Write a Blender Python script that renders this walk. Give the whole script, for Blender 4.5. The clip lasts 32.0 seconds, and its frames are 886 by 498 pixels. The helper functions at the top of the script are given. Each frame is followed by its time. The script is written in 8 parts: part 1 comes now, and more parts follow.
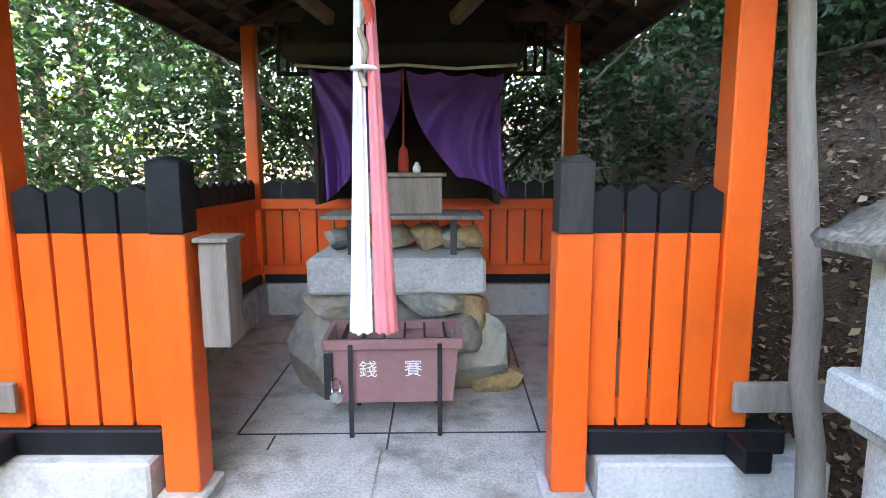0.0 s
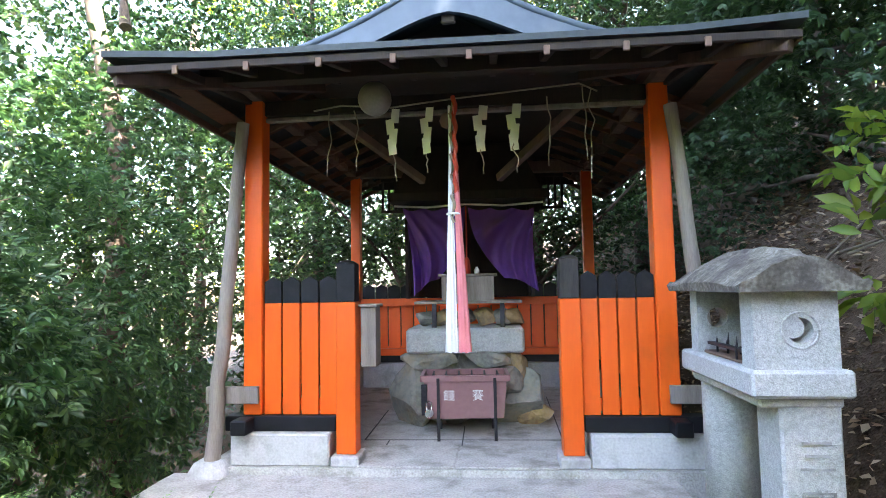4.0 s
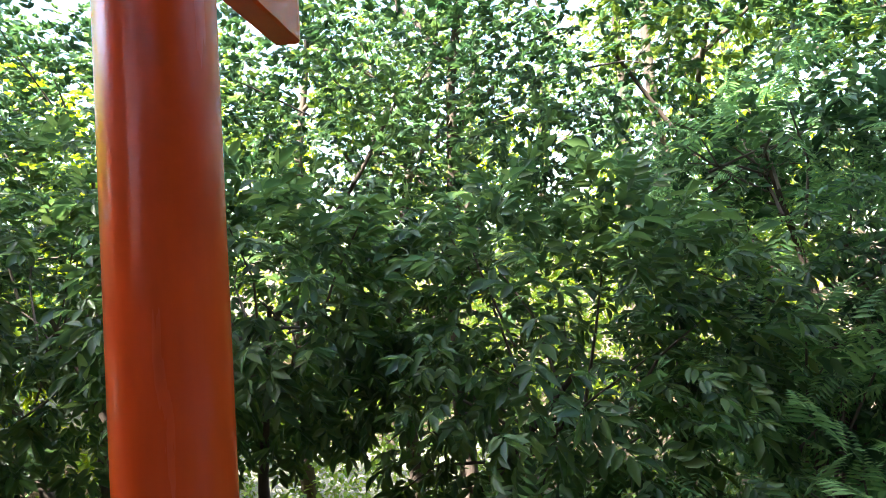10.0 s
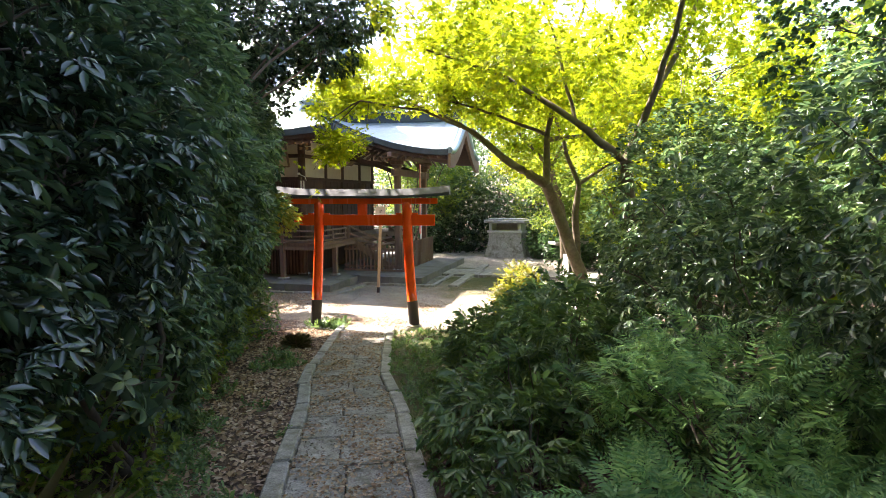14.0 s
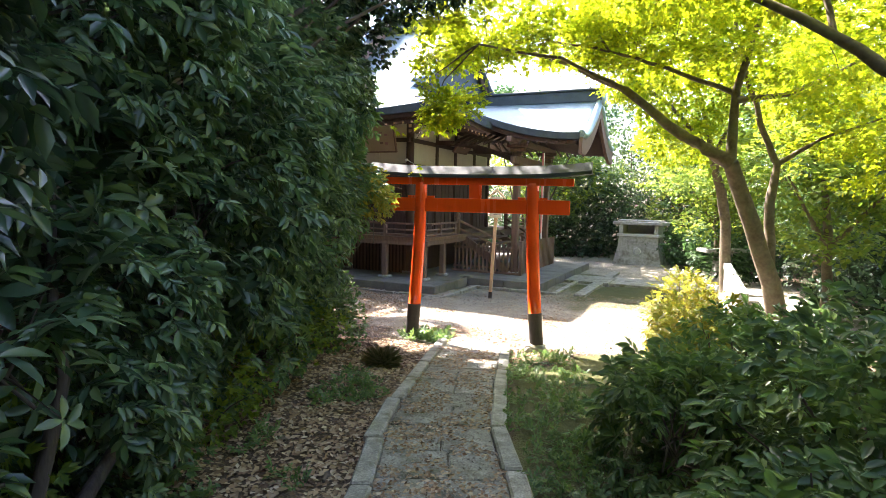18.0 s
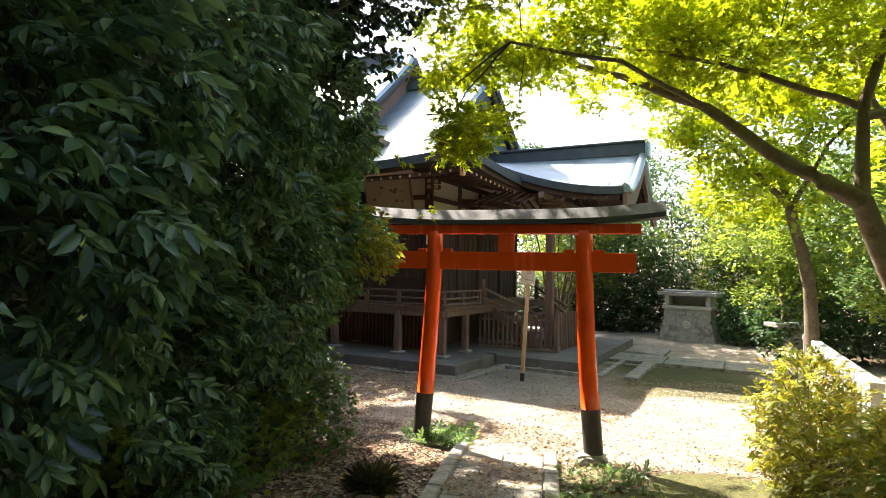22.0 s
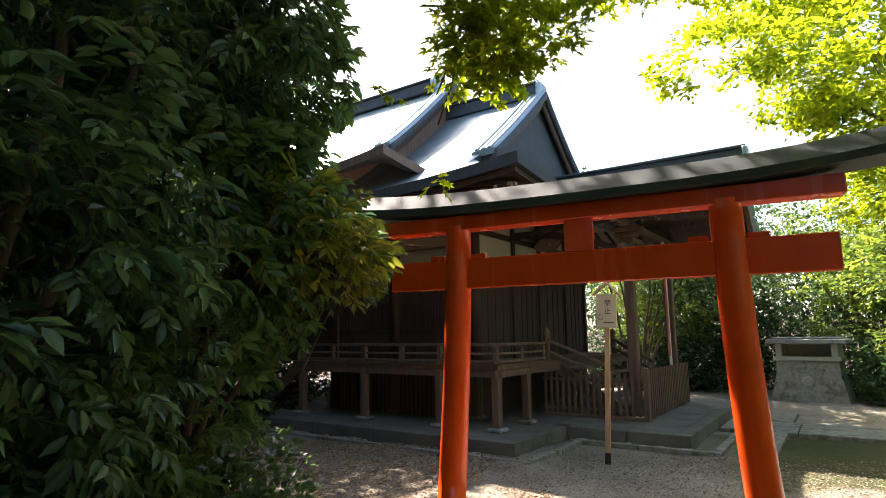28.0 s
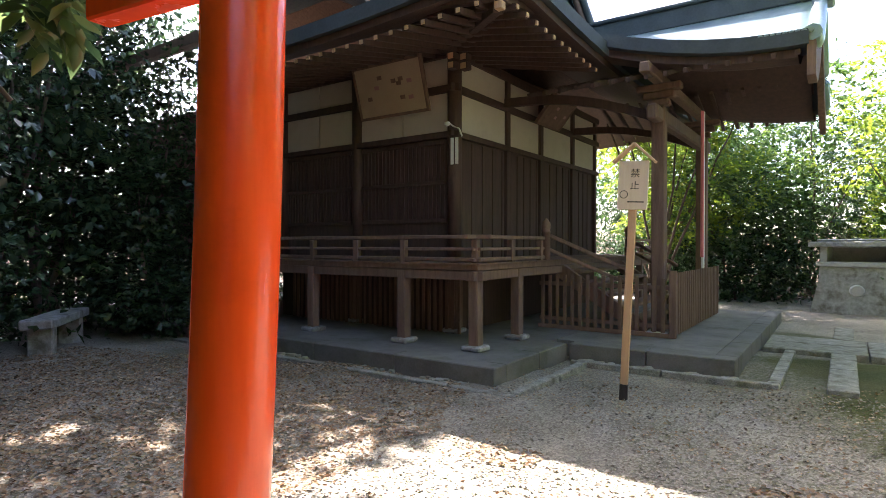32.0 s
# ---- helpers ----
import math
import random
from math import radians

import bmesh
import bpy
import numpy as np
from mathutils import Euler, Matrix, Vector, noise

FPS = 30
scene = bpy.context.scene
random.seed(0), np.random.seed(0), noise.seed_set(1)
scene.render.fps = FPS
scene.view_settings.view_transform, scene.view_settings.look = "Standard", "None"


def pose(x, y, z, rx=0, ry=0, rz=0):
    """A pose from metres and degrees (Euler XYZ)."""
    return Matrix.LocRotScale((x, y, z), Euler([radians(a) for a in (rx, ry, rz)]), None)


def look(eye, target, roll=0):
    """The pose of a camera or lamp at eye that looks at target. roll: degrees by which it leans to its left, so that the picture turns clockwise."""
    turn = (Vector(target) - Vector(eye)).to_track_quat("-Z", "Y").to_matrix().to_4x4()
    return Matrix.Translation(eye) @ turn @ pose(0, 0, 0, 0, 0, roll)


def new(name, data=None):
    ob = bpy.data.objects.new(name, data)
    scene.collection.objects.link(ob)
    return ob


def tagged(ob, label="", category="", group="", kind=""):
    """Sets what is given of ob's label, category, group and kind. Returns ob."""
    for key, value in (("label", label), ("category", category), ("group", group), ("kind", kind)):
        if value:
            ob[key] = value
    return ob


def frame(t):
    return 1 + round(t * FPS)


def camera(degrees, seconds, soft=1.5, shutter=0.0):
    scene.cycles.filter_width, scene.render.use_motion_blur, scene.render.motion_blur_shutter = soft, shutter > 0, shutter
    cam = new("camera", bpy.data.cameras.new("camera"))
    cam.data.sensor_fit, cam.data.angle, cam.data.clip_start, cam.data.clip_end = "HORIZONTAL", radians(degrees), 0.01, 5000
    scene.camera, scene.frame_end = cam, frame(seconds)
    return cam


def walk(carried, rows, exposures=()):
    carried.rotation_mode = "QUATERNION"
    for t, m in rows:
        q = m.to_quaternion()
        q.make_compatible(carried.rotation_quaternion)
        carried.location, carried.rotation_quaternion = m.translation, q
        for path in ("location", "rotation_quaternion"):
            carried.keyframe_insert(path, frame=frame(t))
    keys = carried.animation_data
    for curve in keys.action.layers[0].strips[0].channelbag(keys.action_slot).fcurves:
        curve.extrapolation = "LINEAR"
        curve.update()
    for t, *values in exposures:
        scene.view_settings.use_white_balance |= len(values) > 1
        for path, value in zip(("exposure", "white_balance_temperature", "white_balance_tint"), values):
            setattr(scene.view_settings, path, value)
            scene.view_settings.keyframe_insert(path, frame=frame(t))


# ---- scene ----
cam = camera(75.4, 32.0, soft=0.8)
ROWS = [
    (0, -0.000, -0.000, 1.370, 0.06, -8.12, 0.05),
    (0.5, 0.014, -0.236, 1.332, -0.42, -6.07, -0.07),
    (1, -0.002, -0.540, 1.244, 0.12, -5.38, 0.09),
    (1.5, 0.003, -0.852, 1.222, 0.27, -2.98, 0.06),
    (2, 0.024, -1.106, 1.178, 0.59, -2.27, 0.03),
    (2.5, 0.023, -1.381, 1.125, 0.94, -2.41, 0.18),
    (3, 0.019, -1.625, 1.157, 1.67, -1.38, 0.14),
    (3.5, -0.002, -1.734, 1.179, 3.11, 0.46, 0.50),
    (4, -0.008, -1.813, 1.204, 5.09, 3.91, 1.01),
    (4.5, 0.007, -1.844, 1.222, 6.82, 7.79, 1.27),
    (6.5, 0.107, -1.850, 1.245, 7.66, 9.73, 0.88),
    (7, 0.103, -1.831, 1.247, 9.66, 7.45, 1.21),
    (7.5, 0.117, -1.747, 1.245, 16.84, 5.17, 2.44),
    (8, 0.139, -1.668, 1.231, 32.26, 3.18, 2.99),
    (8.5, 0.135, -1.709, 1.231, 52.38, 1.99, 2.30),
    (9, 0.118, -1.778, 1.226, 69.07, 0.65, 1.70),
    (9.5, 0.083, -1.912, 1.229, 83.25, 0.52, 2.50),
    (10, 0.067, -2.034, 1.229, 99.18, 0.51, 2.54),
    (10.5, 0.096, -2.155, 1.229, 116.05, 0.70, 2.13),
    (11, 0.144, -2.267, 1.236, 131.30, 0.47, 1.68),
    (11.5, 0.195, -2.375, 1.218, 142.00, 0.21, 0.83),
    (12, 0.225, -2.453, 1.193, 155.20, -2.78, 0.33),
    (12.5, 0.213, -2.583, 1.170, 169.23, -4.36, 0.96),
    (13, 0.167, -2.755, 1.132, 176.31, -4.92, 0.26),
    (13.5, 0.183, -2.921, 1.094, 176.97, -5.02, 0.26),
    (14, 0.305, -3.218, 1.006, 177.47, -5.23, 0.23),
    (14.5, 0.417, -3.570, 0.947, 178.55, -5.19, -0.01),
    (16.5, 0.472, -4.833, 0.779, 183.55, -5.04, -0.70),
    (17, 0.455, -5.159, 0.735, 184.75, -4.94, -0.81),
    (17.5, 0.499, -5.478, 0.680, 186.66, -5.22, -1.28),
    (18, 0.530, -5.792, 0.635, 188.79, -4.96, -1.23),
    (18.5, 0.532, -6.084, 0.586, 190.15, -4.69, -1.31),
    (19, 0.561, -6.346, 0.532, 189.74, -4.91, -1.47),
    (19.5, 0.581, -6.592, 0.524, 189.41, -4.13, -1.11),
    (20, 0.550, -6.889, 0.514, 189.40, -3.41, -1.19),
    (20.5, 0.609, -7.153, 0.478, 189.52, -2.89, -1.16),
    (21, 0.706, -7.420, 0.452, 190.06, -1.29, -0.98),
    (21.5, 0.761, -7.712, 0.433, 190.64, 0.38, -1.36),
    (22, 0.811, -7.981, 0.398, 191.26, 2.32, -1.40),
    (22.5, 0.900, -8.225, 0.354, 191.74, 3.64, -1.43),
    (23, 0.941, -8.417, 0.342, 191.87, 4.95, -1.14),
    (23.5, 0.890, -8.671, 0.290, 191.91, 5.45, -1.02),
    (24, 0.898, -8.895, 0.260, 192.01, 6.03, -1.02),
    (24.5, 0.977, -9.111, 0.265, 192.80, 7.09, 0.17),
    (25, 0.970, -9.351, 0.276, 194.08, 8.43, 0.84),
    (25.5, 0.938, -9.624, 0.282, 195.78, 9.64, 1.58),
    (27.5, 1.061, -10.546, 0.163, 197.70, 10.57, 0.46),
    (28, 1.141, -10.829, 0.098, 197.50, 8.63, 0.59),
    (28.5, 1.230, -11.139, 0.047, 197.38, 7.93, 0.93),
    (29, 1.296, -11.469, 0.001, 197.16, 6.88, 1.00),
    (29.5, 1.353, -11.818, -0.039, 197.20, 5.65, 0.93),
    (30, 1.385, -12.190, -0.070, 197.62, 4.95, 0.95),
    (30.5, 1.381, -12.565, -0.089, 197.87, 3.92, 0.64),
    (31, 1.373, -12.934, -0.104, 198.24, 2.50, 0.44),
    (31.5, 1.395, -13.364, -0.133, 198.71, 0.94, 0.14),
    (32, 1.442, -13.758, -0.170, 198.03, -0.49, -0.03),
]
EXPOSURES = ((0.0, 4.8, 7100, 17), (4.0, 4.5, 7000, 17), (7.0, 4.42, 6900, 17), (8.0, 4.1, 6500, 15), (9.0, 3.6, 6400, 11), (10.0, 3.4, 6400, 13), (11.0, 3.2, 6500, 16), (12.0, 3.0, 6800, 20), (14.0, 2.85, 6900, 24), (17.0, 3.12, 6700, 23), (20.0, 3.15, 6800, 23), (22.0, 2.48, 7300, 20), (24.0, 2.16, 7300, 19), (25.0, 2.2, 7200, 19), (28.0, 1.98, 7000, 19), (32.0, 2.72, 6700, 22))
walk(cam, [(t, pose(x, y, z, 90 + pitch, roll, yaw)) for t, x, y, z, yaw, pitch, roll in ROWS], EXPOSURES)
# ---- world and sun ----
world = bpy.data.worlds.new("world")
scene.world = world
world.use_nodes = True
SUN_AZ = Vector((0.77, -0.64, 0)).normalized()
SUN_EL = radians(51)
sky = world.node_tree.nodes.new("ShaderNodeTexSky")
sky.sky_type = "NISHITA"
sky.sun_disc = False
sky.sun_elevation = SUN_EL
sky.sun_rotation = math.atan2(SUN_AZ.x, SUN_AZ.y)
sky.air_density, sky.dust_density = 1.0, 2.0
bg = world.node_tree.nodes["Background"]
bg.inputs[1].default_value = 0.15
world.node_tree.links.new(sky.outputs[0], bg.inputs[0])
sun_data = bpy.data.lights.new("sun", "SUN")
sun_data.energy, sun_data.angle, sun_data.color = 5.0, radians(0.6), (1.0, 0.95, 0.86)
sun = new("sun", sun_data)
sun_dir = SUN_AZ * math.cos(SUN_EL) + Vector((0, 0, math.sin(SUN_EL)))
sun.matrix_world = look(sun_dir * 60, (0, 0, 0))

# ---- materials ----


def material(name, colours, scale=4.0, rough=0.7, metal=0.0, bump=0.3, bump_scale=60.0, stretch=(1, 1, 1), spread=0.0, fine=0.35, spec=0.5, dirt=None, coat=0.0):
    """colours: two or three linear colours, mixed by noise at two scales; spread: change from piece to piece; dirt: (colour, amount)."""
    m = bpy.data.materials.new(name)
    m.use_nodes = True
    nt = m.node_tree
    N, L = nt.nodes.new, nt.links.new
    b = nt.nodes["Principled BSDF"]
    tc = N("ShaderNodeTexCoord")
    mp = N("ShaderNodeMapping")
    mp.inputs["Scale"].default_value = stretch
    L(tc.outputs["Object"], mp.inputs[0])
    n1 = N("ShaderNodeTexNoise")
    n1.inputs["Scale"].default_value, n1.inputs["Detail"].default_value = scale, 6
    n2 = N("ShaderNodeTexNoise")
    n2.inputs["Scale"].default_value, n2.inputs["Detail"].default_value = bump_scale, 4
    L(mp.outputs[0], n1.inputs[0])
    L(mp.outputs[0], n2.inputs[0])
    mix = N("ShaderNodeMix")
    mix.data_type = "FLOAT"
    mix.inputs[0].default_value = fine
    L(n1.outputs[0], mix.inputs[2])
    L(n2.outputs[0], mix.inputs[3])
    ramp = N("ShaderNodeValToRGB")
    e = ramp.color_ramp.elements
    e[0].position, e[1].position = 0.32, 0.68
    e[0].color, e[1].color = (*colours[0], 1), (*colours[-1], 1)
    if len(colours) == 3:
        mid = e.new(0.5)
        mid.color = (*colours[1], 1)
    L(mix.outputs[0], ramp.inputs[0])
    out = ramp.outputs[0]
    if spread:
        info = N("ShaderNodeObjectInfo")
        geo = N("ShaderNodeNewGeometry")
        add = N("ShaderNodeMath")
        L(info.outputs["Random"], add.inputs[0])
        L(geo.outputs["Random Per Island"], add.inputs[1])
        mr = N("ShaderNodeMapRange")
        mr.inputs[1].default_value, mr.inputs[2].default_value = 0.0, 2.0
        mr.inputs[3].default_value, mr.inputs[4].default_value = 1 - spread, 1 + spread
        L(add.outputs[0], mr.inputs[0])
        hsv = N("ShaderNodeHueSaturation")
        L(mr.outputs[0], hsv.inputs["Value"])
        L(out, hsv.inputs["Color"])
        out = hsv.outputs[0]
    if dirt:
        n3 = N("ShaderNodeTexNoise")
        n3.inputs["Scale"].default_value, n3.inputs["Detail"].default_value, n3.inputs["Roughness"].default_value = dirt[2] if len(dirt) > 2 else 2.3, 8, 0.65
        L(tc.outputs["Object"], n3.inputs[0])
        r3 = N("ShaderNodeMapRange")
        r3.inputs[1].default_value, r3.inputs[2].default_value = 0.5, 0.66
        r3.inputs[3].default_value, r3.inputs[4].default_value = 0.0, dirt[1]
        L(n3.outputs[0], r3.inputs[0])
        mx = N("ShaderNodeMix")
        mx.data_type = "RGBA"
        L(r3.outputs[0], mx.inputs[0])
        L(out, mx.inputs[6])
        mx.inputs[7].default_value = (*dirt[0], 1)
        out = mx.outputs[2]
    L(out, b.inputs["Base Color"])
    rr = N("ShaderNodeMapRange")
    rr.inputs[3].default_value, rr.inputs[4].default_value = max(rough - 0.12, 0.02), min(rough + 0.12, 1)
    L(n1.outputs[0], rr.inputs[0])
    L(rr.outputs[0], b.inputs["Roughness"])
    b.inputs["Metallic"].default_value = metal
    b.inputs["Specular IOR Level"].default_value = spec
    b.inputs["Coat Weight"].default_value = coat
    if bump:
        bp = N("ShaderNodeBump")
        bp.inputs["Strength"].default_value, bp.inputs["Distance"].default_value = bump, 0.01
        L(mix.outputs[0], bp.inputs["Height"])
        L(bp.outputs[0], b.inputs["Normal"])
    return m


def leaf_material(name, colours, trans=0.5, rough=0.4, spec=0.5, glow=None):
    """Leaves: colour from leaf to leaf, light through the blade."""
    m = bpy.data.materials.new(name)
    m.use_nodes = True
    nt = m.node_tree
    N, L = nt.nodes.new, nt.links.new
    b = nt.nodes["Principled BSDF"]
    geo = N("ShaderNodeNewGeometry")
    ramp = N("ShaderNodeValToRGB")
    e = ramp.color_ramp.elements
    e[0].color, e[1].color = (*colours[0], 1), (*colours[-1], 1)
    for k, c in enumerate(colours[1:-1]):
        e.new((k + 1) / (len(colours) - 1)).color = (*c, 1)
    L(geo.outputs["Random Per Island"], ramp.inputs[0])
    L(ramp.outputs[0], b.inputs["Base Color"])
    b.inputs["Roughness"].default_value = rough
    b.inputs["Specular IOR Level"].default_value = spec
    tr = N("ShaderNodeBsdfTranslucent")
    hs = N("ShaderNodeHueSaturation")
    hs.inputs["Hue"].default_value, hs.inputs["Saturation"].default_value, hs.inputs["Value"].default_value = (0.478, 1.08, glow or 1.8)
    L(ramp.outputs[0], hs.inputs["Color"])
    L(hs.outputs[0], tr.inputs[0])
    mx = N("ShaderNodeMixShader")
    mx.inputs[0].default_value = trans
    L(b.outputs[0], mx.inputs[1])
    L(tr.outputs[0], mx.inputs[2])
    L(mx.outputs[0], nt.nodes["Material Output"].inputs[0])
    return m


ORANGE = material("vermilion_paint", [(0.84, 0.105, 0.008), (0.90, 0.135, 0.010)], 3, 0.42, bump=0.12, bump_scale=25, stretch=(3, 3, 0.4), spread=0.05, dirt=((0.45, 0.08, 0.02), 0.25))
RED = material("torii_red_paint", [(0.84, 0.075, 0.009), (0.92, 0.100, 0.012)], 2, 0.25, bump=0.08, bump_scale=18, stretch=(4, 4, 0.3), dirt=((0.42, 0.03, 0.008), 0.3), coat=0.2)
BLACK = material("black_paint", [(0.0035, 0.0042, 0.006), (0.009, 0.010, 0.013)], 5, 0.55, bump=0.25, bump_scale=60, spec=0.3, dirt=((0.025, 0.025, 0.025), 0.3, 8))
WORN_BLACK = material("worn_black_paint", [(0.009, 0.008, 0.008), (0.05, 0.043, 0.037)], 6, 0.7, bump=0.4, bump_scale=50, stretch=(3, 3, 0.5))
CONCRETE = material("concrete", [(0.40, 0.40, 0.385), (0.60, 0.60, 0.58)], 6, 0.9, bump=0.6, bump_scale=60, fine=0.55, dirt=((0.20, 0.19, 0.16), 0.6, 4))
SLAB = material("worn_slab", [(0.30, 0.29, 0.26), (0.45, 0.44, 0.405), (0.58, 0.57, 0.53)], 7, 0.92, bump=1.0, bump_scale=70, spread=0.08, fine=0.62, dirt=((0.15, 0.145, 0.11), 0.75, 2.6))
LICHEN_ROOF = material("lichened_stone", [(0.050, 0.043, 0.032), (0.14, 0.125, 0.098), (0.31, 0.295, 0.25)], 9, 0.95, bump=1.0, bump_scale=60, fine=0.45, dirt=((0.060, 0.052, 0.045), 0.9, 6))
GRANITE = material("granite", [(0.30, 0.305, 0.285), (0.45, 0.455, 0.43), (0.60, 0.605, 0.575)], 55, 0.85, bump=0.7, bump_scale=170, spread=0.05, fine=0.55, dirt=((0.24, 0.24, 0.20), 0.35, 7))
TERRACE = material("dark_terrace_stone", [(0.105, 0.10, 0.09), (0.21, 0.20, 0.18)], 4, 0.9, bump=0.5, bump_scale=60, spread=0.15, dirt=((0.06, 0.065, 0.04), 0.7, 2))
MOSSY_STONE = material("mossy_granite", [(0.20, 0.20, 0.18), (0.42, 0.42, 0.40)], 12, 0.92, bump=0.8, bump_scale=80, spread=0.05, dirt=((0.10, 0.09, 0.06), 0.85, 3.5))
ROCK = material("rough_rock", [(0.13, 0.13, 0.11), (0.26, 0.26, 0.22), (0.36, 0.33, 0.26)], 5, 0.85, bump=0.9, bump_scale=28, spread=0.22, dirt=((0.40, 0.28, 0.12), 0.35, 4))
OCHRE_ROCK = material("ochre_rock", [(0.20, 0.13, 0.06), (0.42, 0.29, 0.13), (0.50, 0.40, 0.24)], 6, 0.85, bump=0.9, bump_scale=28, spread=0.1, dirt=((0.16, 0.15, 0.12), 0.7, 4))
PAVE = material("paving_stone", [(0.095, 0.095, 0.080), (0.24, 0.235, 0.20), (0.42, 0.405, 0.36)], 9, 0.92, bump=1.0, bump_scale=75, spread=0.14, fine=0.55, dirt=((0.085, 0.075, 0.035), 0.75, 4))
OLD_WOOD = material("grey_weathered_wood", [(0.17, 0.14, 0.115), (0.32, 0.28, 0.24)], 3, 0.85, bump=0.6, bump_scale=40, stretch=(6, 6, 0.5), spread=0.1)
PALE_WOOD = material("pale_wood", [(0.44, 0.27, 0.15), (0.56, 0.38, 0.22)], 3, 0.7, bump=0.3, bump_scale=40, stretch=(8, 8, 0.5))
DARK_WOOD = material("dark_aged_wood", [(0.044, 0.024, 0.018), (0.098, 0.058, 0.043)], 3, 0.75, bump=0.5, bump_scale=30, stretch=(5, 5, 0.5), spread=0.15)
# dark wood taken near black: the shade under the roof is in its colour
ROOF_SHADE_WOOD = material("roof_shade_dark_wood", [(0.014, 0.010, 0.008), (0.042, 0.028, 0.021)], 3, 0.8, bump=0.5, bump_scale=30, stretch=(5, 5, 0.5), spread=0.15)
BROWN_WOOD = material("brown_aged_wood", [(0.115, 0.069, 0.048), (0.22, 0.139, 0.10)], 3, 0.8, bump=0.5, bump_scale=30, stretch=(5, 5, 0.5), spread=0.15)
EAVE_WOOD = material("eave_boards", [(0.085, 0.043, 0.028), (0.17, 0.09, 0.06)], 3, 0.85, bump=0.4, bump_scale=30, stretch=(1, 5, 1), spread=0.25)
PLASTER = material("cream_plaster", [(0.52, 0.47, 0.38), (0.62, 0.57, 0.47)], 2, 0.9, bump=0.15, bump_scale=50, dirt=((0.40, 0.35, 0.27), 0.4, 2))
COPPER = material("patina_copper", [(0.20, 0.29, 0.31), (0.32, 0.42, 0.42)], 2.5, 0.38, metal=0.55, bump=0.15, bump_scale=12, dirt=((0.16, 0.20, 0.21), 0.5, 1.2))


def courses(m, spacing):
    """Level sheet-metal courses as fine relief."""
    nt = m.node_tree
    b = nt.nodes["Principled BSDF"]
    tc, wv, bp = nt.nodes.new("ShaderNodeTexCoord"), nt.nodes.new("ShaderNodeTexWave"), nt.nodes.new("ShaderNodeBump")
    wv.bands_direction, wv.wave_profile = "Z", "SAW"
    wv.inputs["Scale"].default_value = 0.314 / spacing
    bp.inputs["Strength"].default_value, bp.inputs["Distance"].default_value = 0.7, 0.012
    nt.links.new(tc.outputs["Object"], wv.inputs[0])
    nt.links.new(wv.outputs["Fac"], bp.inputs["Height"])
    old = b.inputs["Normal"].links[0].from_socket
    nt.links.new(old, bp.inputs["Normal"])
    nt.links.new(bp.outputs[0], b.inputs["Normal"])


courses(COPPER, 0.14)
COPPER_DARK = material("dark_sheet_metal", [(0.032, 0.042, 0.045), (0.065, 0.080, 0.084)], 3, 0.72, metal=0.0, spec=0.3, bump=0.2, bump_scale=30)
BLUE_METAL = material("grey_blue_sheet_metal", [(0.042, 0.064, 0.088), (0.075, 0.105, 0.135)], 2, 0.5, metal=0.2, bump=0.1, bump_scale=14)
BARK = material("bark", [(0.045, 0.033, 0.024), (0.125, 0.092, 0.068)], 5, 0.9, bump=0.9, bump_scale=26, stretch=(3, 3, 0.6))
MAPLE_BARK = material("maple_bark", [(0.075, 0.055, 0.035), (0.19, 0.15, 0.10)], 5, 0.85, bump=0.6, bump_scale=20, dirt=((0.11, 0.12, 0.06), 0.5, 4))
TWIG = material("twig", [(0.07, 0.055, 0.04), (0.15, 0.12, 0.09)], 6, 0.9, bump=0.2)


